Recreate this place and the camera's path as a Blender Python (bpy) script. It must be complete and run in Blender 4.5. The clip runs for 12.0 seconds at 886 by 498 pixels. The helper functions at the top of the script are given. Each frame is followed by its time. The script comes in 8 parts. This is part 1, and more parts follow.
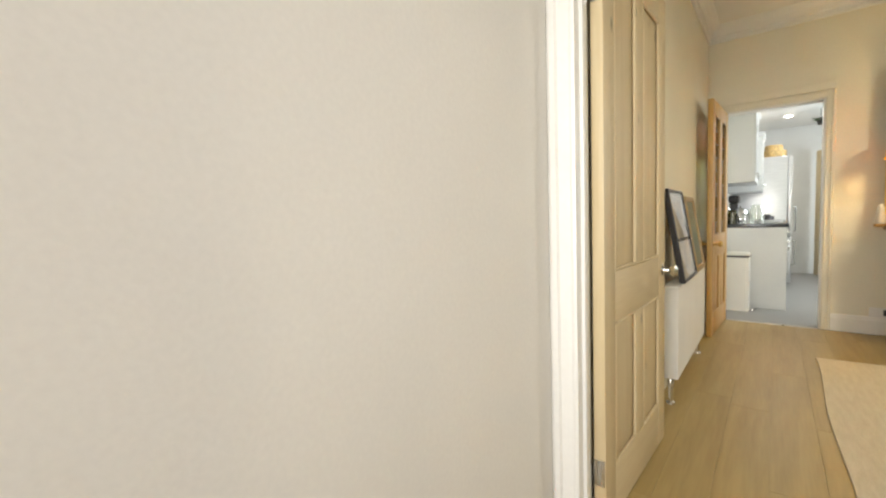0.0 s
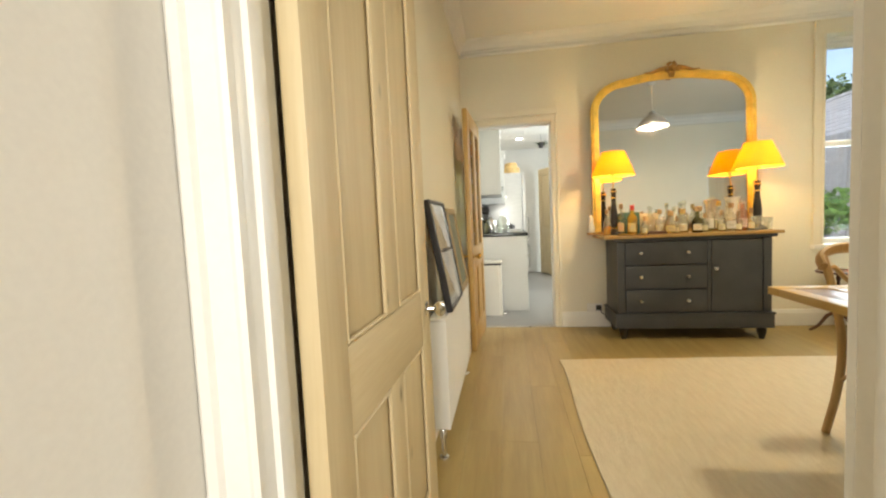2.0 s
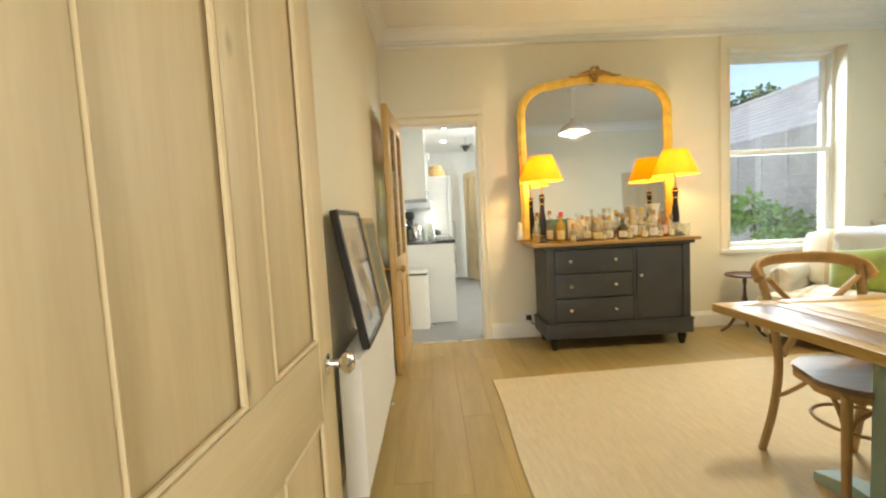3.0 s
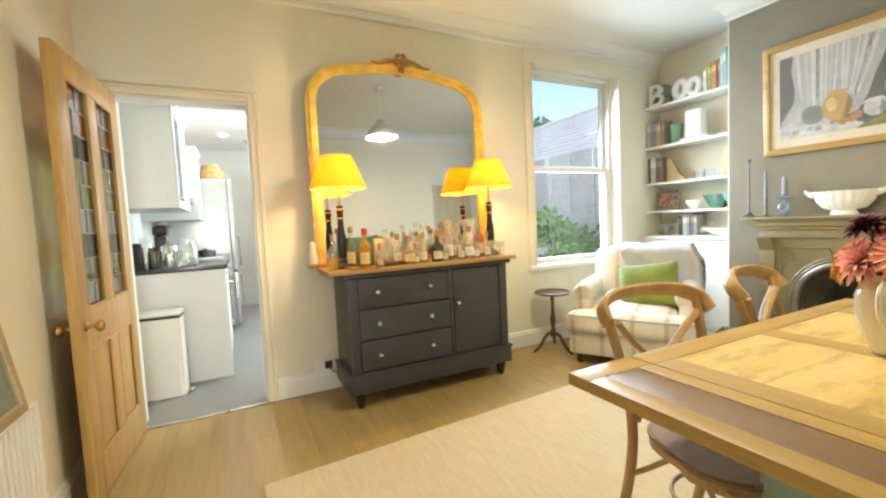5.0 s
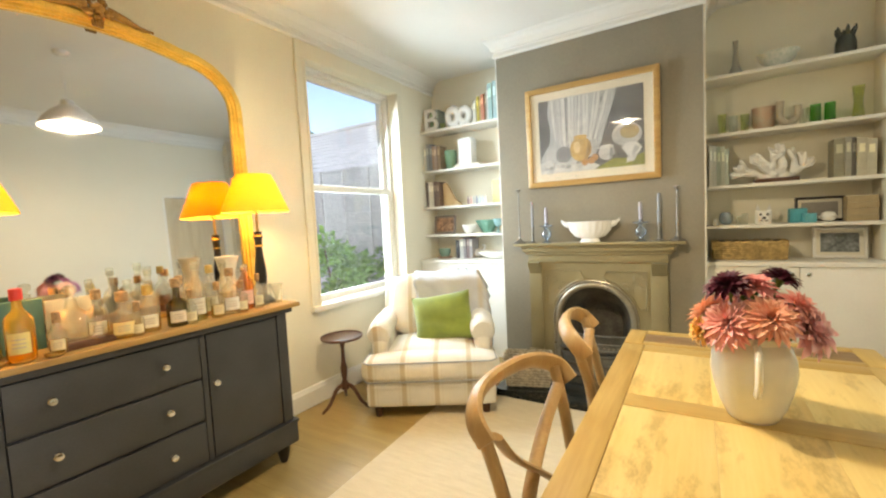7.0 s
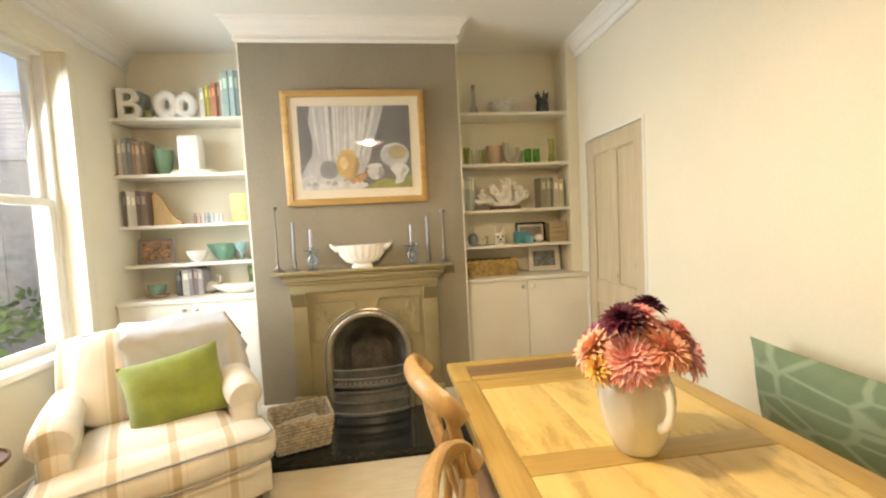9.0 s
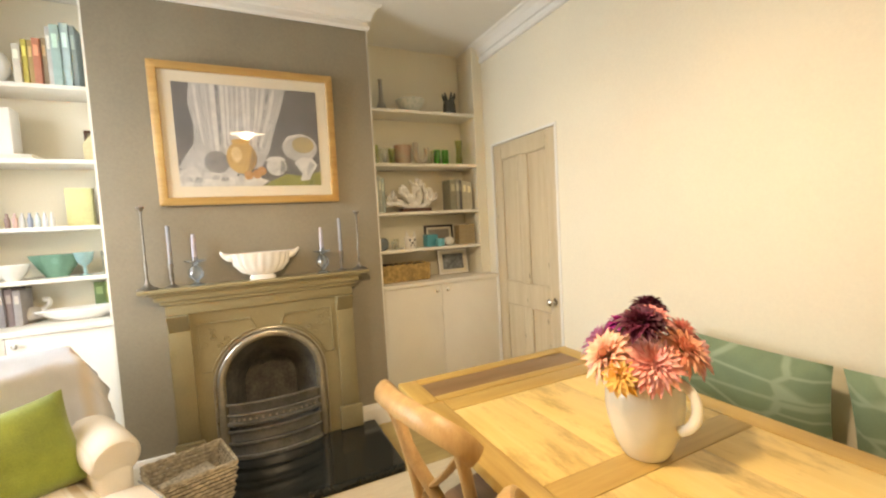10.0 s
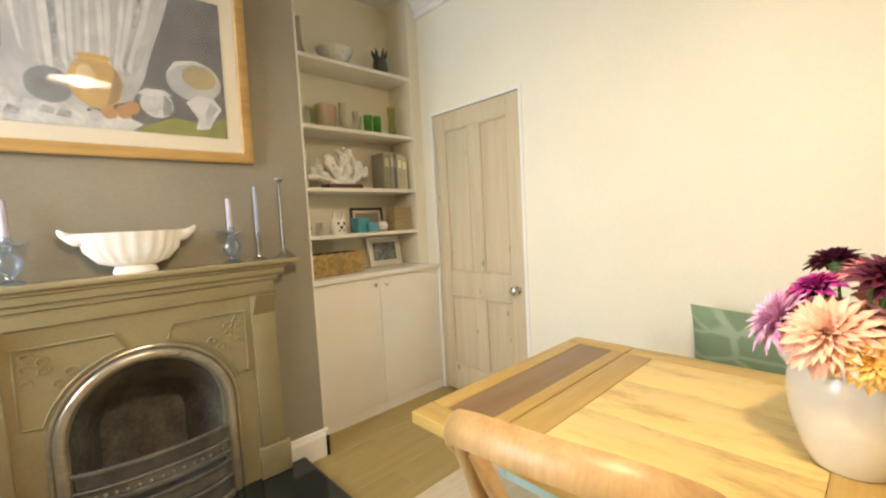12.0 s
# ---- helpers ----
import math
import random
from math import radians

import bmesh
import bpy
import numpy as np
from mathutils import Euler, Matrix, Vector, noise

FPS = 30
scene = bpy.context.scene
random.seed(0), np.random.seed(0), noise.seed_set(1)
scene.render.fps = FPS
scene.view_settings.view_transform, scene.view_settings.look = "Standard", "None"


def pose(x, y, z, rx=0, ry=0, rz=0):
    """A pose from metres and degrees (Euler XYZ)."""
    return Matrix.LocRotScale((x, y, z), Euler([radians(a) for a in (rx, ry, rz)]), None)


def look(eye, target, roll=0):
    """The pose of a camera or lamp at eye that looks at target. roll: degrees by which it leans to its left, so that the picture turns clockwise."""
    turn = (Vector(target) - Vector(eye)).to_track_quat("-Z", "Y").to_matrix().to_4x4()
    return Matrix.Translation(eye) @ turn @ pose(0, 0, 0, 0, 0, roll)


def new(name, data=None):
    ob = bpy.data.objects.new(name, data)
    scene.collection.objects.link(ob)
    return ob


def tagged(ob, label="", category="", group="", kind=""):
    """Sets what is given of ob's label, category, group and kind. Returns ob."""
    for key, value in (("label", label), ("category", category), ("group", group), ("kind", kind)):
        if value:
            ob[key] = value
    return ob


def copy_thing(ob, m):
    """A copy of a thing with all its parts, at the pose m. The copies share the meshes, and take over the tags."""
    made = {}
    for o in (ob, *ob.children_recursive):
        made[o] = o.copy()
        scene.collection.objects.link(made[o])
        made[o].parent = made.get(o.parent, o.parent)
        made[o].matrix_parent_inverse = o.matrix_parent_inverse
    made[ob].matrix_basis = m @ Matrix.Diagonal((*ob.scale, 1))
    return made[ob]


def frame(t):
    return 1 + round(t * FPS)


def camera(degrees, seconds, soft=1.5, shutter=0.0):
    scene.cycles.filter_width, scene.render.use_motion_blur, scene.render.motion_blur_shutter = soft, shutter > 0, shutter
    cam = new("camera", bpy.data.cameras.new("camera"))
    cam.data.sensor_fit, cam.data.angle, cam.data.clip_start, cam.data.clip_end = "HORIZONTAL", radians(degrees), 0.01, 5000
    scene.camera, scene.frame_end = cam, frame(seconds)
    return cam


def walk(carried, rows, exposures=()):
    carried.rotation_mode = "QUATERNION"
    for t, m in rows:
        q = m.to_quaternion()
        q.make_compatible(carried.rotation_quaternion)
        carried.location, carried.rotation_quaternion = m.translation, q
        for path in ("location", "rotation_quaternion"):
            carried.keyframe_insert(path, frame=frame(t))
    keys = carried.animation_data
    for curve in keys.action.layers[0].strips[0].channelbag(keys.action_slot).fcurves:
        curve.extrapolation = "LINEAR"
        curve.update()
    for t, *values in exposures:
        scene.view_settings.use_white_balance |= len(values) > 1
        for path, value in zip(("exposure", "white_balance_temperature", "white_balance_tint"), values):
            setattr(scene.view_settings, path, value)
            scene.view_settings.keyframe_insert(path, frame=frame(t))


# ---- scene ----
cam = camera(93.9, 12.0, soft=2.2)
PATH = [
    (0, (0.097, -0.159, 1.081), (-1.151, 1.399, 0.948), -1.9),
    (0.5, (0.053, -0.058, 1.083), (-0.998, 1.639, 0.954), -2.2),
    (1, (0.007, 0.109, 1.113), (-0.782, 1.941, 0.964), -2.4),
    (1.5, (0.03, 0.345, 1.146), (-0.513, 2.263, 0.995), -2.6),
    (2, (-0.018, 0.573, 1.122), (-0.327, 2.544, 0.986), -2.7),
    (2.5, (-0.028, 0.749, 1.137), (-0.146, 2.741, 0.995), -2.6),
    (4.3, (0.125, 1.498, 1.228), (0.665, 3.419, 1.098), -3.1),
    (4.5, (0.195, 1.586, 1.208), (0.833, 3.477, 1.075), -2.6),
    (5, (0.321, 1.738, 1.203), (1.204, 3.528, 1.069), -2.7),
    (5.5, (0.395, 1.88, 1.219), (1.523, 3.526, 1.085), -2.7),
    (6, (0.43, 2.049, 1.242), (1.78, 3.519, 1.108), -2.7),
    (6.5, (0.486, 2.198, 1.29), (2.028, 3.466, 1.159), -2.8),
    (7, (0.613, 2.335, 1.339), (2.314, 3.377, 1.208), -2.9),
    (7.2, (0.674, 2.405, 1.372), (2.437, 3.34, 1.24), -2.7),
    (8.8, (0.946, 2.802, 1.401), (2.939, 2.687, 1.285), -2.7),
    (9, (0.967, 2.844, 1.391), (2.947, 2.589, 1.279), -2.9),
    (9.5, (1.108, 2.968, 1.397), (3.015, 2.381, 1.271), -3.0),
    (10, (1.247, 3.126, 1.401), (3.05, 2.269, 1.274), -3.2),
    (10.5, (1.308, 3.312, 1.374), (3.004, 2.259, 1.241), -3.2),
    (11, (1.414, 3.424, 1.327), (3.012, 2.229, 1.188), -3.1),
    (11.5, (1.662, 3.379, 1.291), (3.182, 2.087, 1.139), -2.9),
    (12, (1.957, 3.272, 1.268), (3.416, 1.911, 1.125), -3.0),
]
walk(cam, [(t, look(eye, target, roll)) for t, eye, target, roll in PATH], [(0.0, 0.62, 6650, 11), (1.5, 0.68, 6900, 10), (2.5, 0.77, 7200, 9), (4.5, 0.97, 6600, 7), (7.0, 1.00, 7000, 11), (9.0, 0.87, 8050, 17), (10.5, 0.88, 8200, 20), (12.0, 0.91, 7300, 17)])

# ---- world and large lights ----
world = bpy.data.worlds.new("sky")
scene.world = world
world.use_nodes = True
wn = world.node_tree
sky = wn.nodes.new("ShaderNodeTexSky")
sky.sky_type = "NISHITA"
sky.sun_disc = False
sky.sun_elevation = radians(38)
sky.sun_rotation = radians(243)
wn.nodes["Background"].inputs["Strength"].default_value = 0.15
wn.links.new(sky.outputs["Color"], wn.nodes["Background"].inputs["Color"])

sun_data = bpy.data.lights.new("sun", "SUN")
sun_data.energy, sun_data.angle, sun_data.color = 1.6, radians(12), (1.0, 0.95, 0.88)
sun = new("sun", sun_data)
sun.matrix_world = look((0, 0, 10), (8.0, 4.0, 0))


def lamp_light(name, kind, place, watts, colour, size=0.05, target=None, shape_y=None, spread=180):
    data = bpy.data.lights.new(name, kind)
    data.energy, data.color = watts, colour
    if kind == "AREA":
        data.size = size
        data.spread = radians(spread)
        if shape_y:
            data.shape, data.size_y = "RECTANGLE", shape_y
    else:
        data.shadow_soft_size = size
    ob = new(name, data)
    ob.matrix_world = look(place, target) if target else Matrix.Translation(place)
    return ob


WARM = (1.0, 0.76, 0.38)
lamp_light("lamp_bulb_west", "POINT", (0.94, 4.52, 1.54), 8.5, WARM, 0.04)
lamp_light("lamp_bulb_east", "POINT", (2.11, 4.51, 1.54), 8.5, WARM, 0.04)
lamp_light("pendant_bulb", "POINT", (1.95, 3.03, 2.327), 44, (1.0, 0.86, 0.62), 0.06)
lamp_light("kitchen_downlight_a", "AREA", (0.22, 6.95, 2.455), 4.5, (1.0, 0.93, 0.84), 0.12, (0.22, 6.95, 0))
lamp_light("kitchen_downlight_b", "AREA", (0.24, 7.95, 2.455), 4.5, (1.0, 0.93, 0.84), 0.12, (0.24, 7.95, 0))
# added lamp in an unseen side opening, brightens the kitchen like daylight
lamp_light("kitchen_added_daylight", "AREA", (2.05, 6.6, 1.6), 50, (0.82, 0.92, 1.0), 1.2, (0.0, 6.6, 1.2), 1.1)
# added lamp at the unseen hall end, aimed through the doorway to brighten the room
lamp_light("hall_added_daylight", "AREA", (0.12, -1.58, 1.5), 15, (0.97, 0.97, 0.97), 1.1, (0.35, 4.8, 0.7), 1.9, 85)
lamp_light("window_sky", "AREA", (3.37, 5.10, 1.66), 38, (0.66, 0.84, 1.0), 1.0, (3.5, 2.6, 0.9), 1.7, 145)

# ---- materials ----
def material(name, colour, rough=0.6, metal=0.0, vary=0.08, scale=6.0, bump=0.05, fine=60.0, coords="Object", stretch=(1, 1, 1), second=None, **extra):
    """Principled paint with two scales of variation and a fine relief."""
    m = bpy.data.materials.new(name)
    m.use_nodes = True
    n, l = m.node_tree.nodes, m.node_tree.links
    b = n["Principled BSDF"]
    b.inputs["Roughness"].default_value, b.inputs["Metallic"].default_value = rough, metal
    for key, value in extra.items():
        b.inputs[key.replace("_", " ")].default_value = value
    tc = n.new("ShaderNodeTexCoord")
    mp = n.new("ShaderNodeMapping")
    mp.inputs["Scale"].default_value = stretch
    l.new(tc.outputs[coords], mp.inputs["Vector"])
    coarse, grain = n.new("ShaderNodeTexNoise"), n.new("ShaderNodeTexNoise")
    coarse.inputs["Scale"].default_value, grain.inputs["Scale"].default_value = scale, fine
    coarse.inputs["Detail"].default_value = 5
    for t in (coarse, grain):
        l.new(mp.outputs["Vector"], t.inputs["Vector"])
    ramp = n.new("ShaderNodeValToRGB")
    low = second or tuple(c * (1 - vary * 2) for c in colour)
    high = colour if second else tuple(min(1, c * (1 + vary)) for c in colour)
    ramp.color_ramp.elements[0].position, ramp.color_ramp.elements[1].position = 0.35, 0.65
    ramp.color_ramp.elements[0].color, ramp.color_ramp.elements[1].color = (*low, 1), (*high, 1)
    mixer = n.new("ShaderNodeMath")
    mixer.operation = "MULTIPLY_ADD"
    mixer.inputs[1].default_value = 0.35
    l.new(grain.outputs["Fac"], mixer.inputs[0])
    half = n.new("ShaderNodeMath")
    half.operation = "MULTIPLY"
    half.inputs[1].default_value = 0.65
    l.new(coarse.outputs["Fac"], half.inputs[0])
    l.new(half.outputs[0], mixer.inputs[2])
    l.new(mixer.outputs[0], ramp.inputs["Fac"])
    l.new(ramp.outputs["Color"], b.inputs["Base Color"])
    if bump:
        bp = n.new("ShaderNodeBump")
        bp.inputs["Strength"].default_value, bp.inputs["Distance"].default_value = bump, 0.01
        l.new(grain.outputs["Fac"], bp.inputs["Height"])
        l.new(bp.outputs["Normal"], b.inputs["Normal"])
    rr = n.new("ShaderNodeMapRange")
    rr.inputs["To Min"].default_value, rr.inputs["To Max"].default_value = max(0, rough - 0.08), min(1, rough + 0.1)
    l.new(coarse.outputs["Fac"], rr.inputs["Value"])
    l.new(rr.outputs["Result"], b.inputs["Roughness"])
    return m


def wood(name, light, dark, along="x", rough=0.5, scale=1.0, knots=0.0, patches=None, bump=0.08):
    """Grain drawn out along one axis, with knots and, where asked, worn patches."""
    m = bpy.data.materials.new(name)
    m.use_nodes = True
    n, l = m.node_tree.nodes, m.node_tree.links
    b = n["Principled BSDF"]
    b.inputs["Roughness"].default_value = rough
    tc, mp = n.new("ShaderNodeTexCoord"), n.new("ShaderNodeMapping")
    info = n.new("ShaderNodeObjectInfo")
    shift = n.new("ShaderNodeVectorMath")
    shift.operation = "MULTIPLY_ADD"
    shift.inputs[1].default_value = (3.1, 5.7, 2.3)
    l.new(info.outputs["Random"], shift.inputs[0])
    l.new(tc.outputs["Object"], shift.inputs[2])
    mp.inputs["Scale"].default_value = {"x": (0.6, 9, 9), "y": (9, 0.6, 9), "z": (9, 9, 0.6)}[along]
    l.new(shift.outputs[0], mp.inputs["Vector"])
    grain = n.new("ShaderNodeTexNoise")
    grain.inputs["Scale"].default_value, grain.inputs["Detail"].default_value, grain.inputs["Distortion"].default_value = 2.2 * scale, 8, 0.6
    l.new(mp.outputs["Vector"], grain.inputs["Vector"])
    fine = n.new("ShaderNodeTexNoise")
    fine.inputs["Scale"].default_value, fine.inputs["Detail"].default_value = 14 * scale, 4
    l.new(mp.outputs["Vector"], fine.inputs["Vector"])
    add = n.new("ShaderNodeMath")
    add.operation = "MULTIPLY_ADD"
    add.inputs[1].default_value = 0.35
    l.new(fine.outputs["Fac"], add.inputs[0])
    big = n.new("ShaderNodeMath")
    big.operation = "MULTIPLY"
    big.inputs[1].default_value = 0.65
    l.new(grain.outputs["Fac"], big.inputs[0])
    l.new(big.outputs[0], add.inputs[2])
    ramp = n.new("ShaderNodeValToRGB")
    ramp.color_ramp.elements[0].position, ramp.color_ramp.elements[1].position = 0.32, 0.64
    ramp.color_ramp.elements[0].color, ramp.color_ramp.elements[1].color = (*dark, 1), (*light, 1)
    l.new(add.outputs[0], ramp.inputs["Fac"])
    out = ramp.outputs["Color"]

    def blend(fac, colour, base):
        mix = n.new("ShaderNodeMix")
        mix.data_type = "RGBA"
        l.new(fac, mix.inputs["Factor"])
        l.new(base, mix.inputs["A"])
        mix.inputs["B"].default_value = (*colour, 1)
        return mix.outputs["Result"]

    if knots:
        kmap = n.new("ShaderNodeMapping")
        kmap.inputs["Scale"].default_value = {"x": (0.5, 1, 1), "y": (1, 0.5, 1), "z": (1, 1, 0.5)}[along]
        l.new(shift.outputs[0], kmap.inputs["Vector"])
        v = n.new("ShaderNodeTexVoronoi")
        v.inputs["Scale"].default_value = 6.5
        l.new(kmap.outputs["Vector"], v.inputs["Vector"])
        kr = n.new("ShaderNodeMapRange")
        kr.inputs["From Min"].default_value, kr.inputs["From Max"].default_value = 0.10, 0.03
        kr.inputs["To Max"].default_value = knots
        l.new(v.outputs["Distance"], kr.inputs["Value"])
        out = blend(kr.outputs["Result"], tuple(c * 0.35 for c in dark), out)
    if patches:
        pn = n.new("ShaderNodeTexNoise")
        pn.inputs["Scale"].default_value, pn.inputs["Detail"].default_value, pn.inputs["Roughness"].default_value = 3.4, 9, 0.72
        pmap = n.new("ShaderNodeMapping")
        pmap.inputs["Scale"].default_value = {"x": (1, 3, 1), "y": (3, 1, 1), "z": (3, 3, 1)}[along]
        l.new(shift.outputs[0], pmap.inputs["Vector"])
        l.new(pmap.outputs["Vector"], pn.inputs["Vector"])
        pr = n.new("ShaderNodeMapRange")
        pr.inputs["From Min"].default_value, pr.inputs["From Max"].default_value = 0.515, 0.63
        pr.inputs["To Max"].default_value = 0.8
        l.new(pn.outputs["Fac"], pr.inputs["Value"])
        out = blend(pr.outputs["Result"], patches, out)
    l.new(out, b.inputs["Base Color"])
    bp = n.new("ShaderNodeBump")
    bp.inputs["Strength"].default_value, bp.inputs["Distance"].default_value = bump, 0.004
    l.new(add.outputs[0], bp.inputs["Height"])
    l.new(bp.outputs["Normal"], b.inputs["Normal"])
    return m


def striped(name, base, bands, axis=0, period=0.16, rough=0.85):
    """Woven cloth with soft stripes: bands of (from, to, colour) as parts of the period."""
    m = material(name, base, rough, vary=0.05, scale=9, bump=0.25, fine=260)
    n, l = m.node_tree.nodes, m.node_tree.links
    b = n["Principled BSDF"]
    source = b.inputs["Base Color"].links[0].from_socket
    tc = n.new("ShaderNodeTexCoord")
    sep = n.new("ShaderNodeSeparateXYZ")
    l.new(tc.outputs["Object"], sep.inputs[0])
    div = n.new("ShaderNodeMath")
    div.operation = "MULTIPLY_ADD"
    div.inputs[1].default_value, div.inputs[2].default_value = 1 / period, 10.0
    l.new(sep.outputs[axis], div.inputs[0])
    fr = n.new("ShaderNodeMath")
    fr.operation = "FRACT"
    l.new(div.outputs[0], fr.inputs[0])
    for a, c, colour in bands:
        up, down = n.new("ShaderNodeMapRange"), n.new("ShaderNodeMapRange")
        up.inputs["From Min"].default_value, up.inputs["From Max"].default_value = a, a + 0.03
        down.inputs["From Min"].default_value, down.inputs["From Max"].default_value = c, c - 0.03
        both = n.new("ShaderNodeMath")
        both.operation = "MULTIPLY"
        for o in (up, down):
            l.new(fr.outputs[0], o.inputs["Value"])
        l.new(up.outputs[0], both.inputs[0])
        l.new(down.outputs[0], both.inputs[1])
        mix = n.new("ShaderNodeMix")
        mix.data_type = "RGBA"
        l.new(both.outputs[0], mix.inputs["Factor"])
        l.new(source, mix.inputs["A"])
        mix.inputs["B"].default_value = (*colour, 1)
        source = mix.outputs["Result"]
    l.new(source, b.inputs["Base Color"])
    return m


def pane_glass(name, colour=(1, 1, 1), rough=0.02, base=0.05, haze=0.0):
    """Thin glazing or blown glass: lets tinted light straight through, with a gloss that grows at glancing angles."""
    m = bpy.data.materials.new(name)
    m.use_nodes = True
    n, l = m.node_tree.nodes, m.node_tree.links
    clear, gloss, mix, fr = n.new("ShaderNodeBsdfTransparent"), n.new("ShaderNodeBsdfGlossy"), n.new("ShaderNodeMixShader"), n.new("ShaderNodeLayerWeight")
    clear.inputs["Color"].default_value = (*colour, 1)
    gloss.inputs["Roughness"].default_value = rough
    power, scale = n.new("ShaderNodeMath"), n.new("ShaderNodeMath")
    power.operation, scale.operation = "POWER", "MULTIPLY_ADD"
    power.inputs[1].default_value, scale.inputs[1].default_value, scale.inputs[2].default_value = 3.5, 0.7, base
    l.new(fr.outputs["Facing"], power.inputs[0])
    l.new(power.outputs[0], scale.inputs[0])
    l.new(scale.outputs[0], mix.inputs[0])
    body = clear.outputs[0]
    if haze:
        cloud, both = n.new("ShaderNodeBsdfTranslucent"), n.new("ShaderNodeMixShader")
        cloud.inputs["Color"].default_value = (*colour, 1)
        both.inputs[0].default_value = haze
        l.new(clear.outputs[0], both.inputs[1])
        l.new(cloud.outputs[0], both.inputs[2])
        body = both.outputs[0]
    l.new(body, mix.inputs[1])
    l.new(gloss.outputs[0], mix.inputs[2])
    l.new(mix.outputs[0], n["Material Output"].inputs["Surface"])
    return m


def glowing(name, colour, strength):
    m = bpy.data.materials.new(name)
    m.use_nodes = True
    b = m.node_tree.nodes["Principled BSDF"]
    b.inputs["Base Color"].default_value = (*colour, 1)
    b.inputs["Emission Color"].default_value = (*colour, 1)
    b.inputs["Emission Strength"].default_value = strength
    return m


def shade_cloth(name, colour):
    """Lampshade card that lets part of the bulb's light through."""
    m = material(name, colour, 0.9, vary=0.04, scale=12, bump=0.1, fine=300)
    n, l = m.node_tree.nodes, m.node_tree.links
    tr, mix = n.new("ShaderNodeBsdfTranslucent"), n.new("ShaderNodeMixShader")
    tr.inputs["Color"].default_value = (*colour, 1)
    mix.inputs[0].default_value = 0.34
    l.new(n["Principled BSDF"].outputs[0], mix.inputs[1])
    l.new(tr.outputs[0], mix.inputs[2])
    l.new(mix.outputs[0], n["Material Output"].inputs["Surface"])
    return m


M_WALL = material("cream_wall_paint", (0.79, 0.74, 0.60), 0.75, vary=0.025, scale=1.6, bump=0.03, fine=90)
M_HALL = material("hall_wall_paint", (0.76, 0.73, 0.67), 0.75, vary=0.025, scale=1.6, bump=0.03, fine=90)
M_TRIM = material("white_gloss_trim", (0.80, 0.78, 0.72), 0.35, vary=0.02, scale=5, bump=0.02)
M_CEIL = material("white_ceiling_paint", (0.80, 0.79, 0.75), 0.85, vary=0.015, scale=2, bump=0.04)
M_BREAST = material("taupe_grey_paint", (0.262, 0.228, 0.170), 0.75, vary=0.06, scale=2.5, bump=0.08, fine=70)
M_SHELF = material("white_shelf_paint", (0.80, 0.77, 0.70), 0.45, vary=0.02, scale=4, bump=0.02)
M_FLOOR = wood("brown_floor_boards", (0.41, 0.30, 0.115), (0.32, 0.225, 0.08), "y", 0.42, 0.7)
M_KFLOOR = material("grey_kitchen_floor", (0.26, 0.25, 0.23), 0.35, vary=0.08, scale=5, bump=0.02)
M_PINE = wood("stripped_pine", (0.65, 0.53, 0.32), (0.57, 0.44, 0.245), "z", 0.5, 1.0, 0.8)
M_PINE_H = wood("stripped_pine_rail", (0.65, 0.53, 0.32), (0.57, 0.44, 0.245), "x", 0.5, 1.0, 0.7)
M_PINE_PALE = wood("limed_pine", (0.60, 0.50, 0.34), (0.51, 0.41, 0.265), "z", 0.6, 1.0, 0.85)
M_PINE_WARM = wood("waxed_pine", (0.54, 0.35, 0.12), (0.40, 0.23, 0.065), "z", 0.4, 1.0, 0.4)
M_TABLE = wood("scrubbed_table_board", (0.80, 0.60, 0.24), (0.72, 0.50, 0.17), "x", 0.36, 0.8, 0.3, (0.47, 0.30, 0.095))
M_TABLE_FRAME = wood("table_frame_oak", (0.55, 0.37, 0.12), (0.42, 0.26, 0.07), "x", 0.38, 1.0)
M_TABLE_CROSS = wood("table_frame_oak_cross", (0.55, 0.37, 0.12), (0.42, 0.26, 0.07), "y", 0.38, 1.0)
M_TABLE_DARK = wood("table_leaf_panel", (0.27, 0.165, 0.085), (0.19, 0.11, 0.05), "y", 0.36, 1.0)
M_CHAIR = wood("bentwood_oak", (0.52, 0.34, 0.15), (0.39, 0.23, 0.09), "z", 0.4, 1.2)
M_SEAT = wood("worn_seat_board", (0.30, 0.20, 0.13), (0.20, 0.125, 0.08), "x", 0.4, 1.0)
M_TEAL = material("duck_egg_paint", (0.33, 0.46, 0.42), 0.5, vary=0.08, scale=6, bump=0.05)
M_DRESSER = material("charcoal_furniture_paint", (0.050, 0.051, 0.055), 0.42, vary=0.12, scale=5, bump=0.05, fine=120)
M_DRESSER_TOP = wood("dresser_top_oak", (0.44, 0.28, 0.10), (0.30, 0.17, 0.055), "x", 0.35, 1.0)
M_GILT = material("gilt_frame", (0.83, 0.56, 0.12), 0.38, 0.55, vary=0.12, scale=14, bump=0.1, fine=120)
M_GILT_OLD = material("bronzed_gilt", (0.42, 0.24, 0.07), 0.4, 0.55, vary=0.2, scale=25, bump=0.3, fine=160)
M_IRON = material("painted_cast_iron", (0.32, 0.268, 0.150), 0.32, 0.22, vary=0.07, scale=5, bump=0.12, fine=90)
M_IRON_EDGE = material("polished_iron_edge", (0.46, 0.42, 0.34), 0.30, 0.75, vary=0.12, scale=9, bump=0.06)
M_SOOT = material("sooty_fireback", (0.19, 0.175, 0.15), 0.8, vary=0.3, scale=9, bump=0.4, fine=50, second=(0.07, 0.064, 0.056))
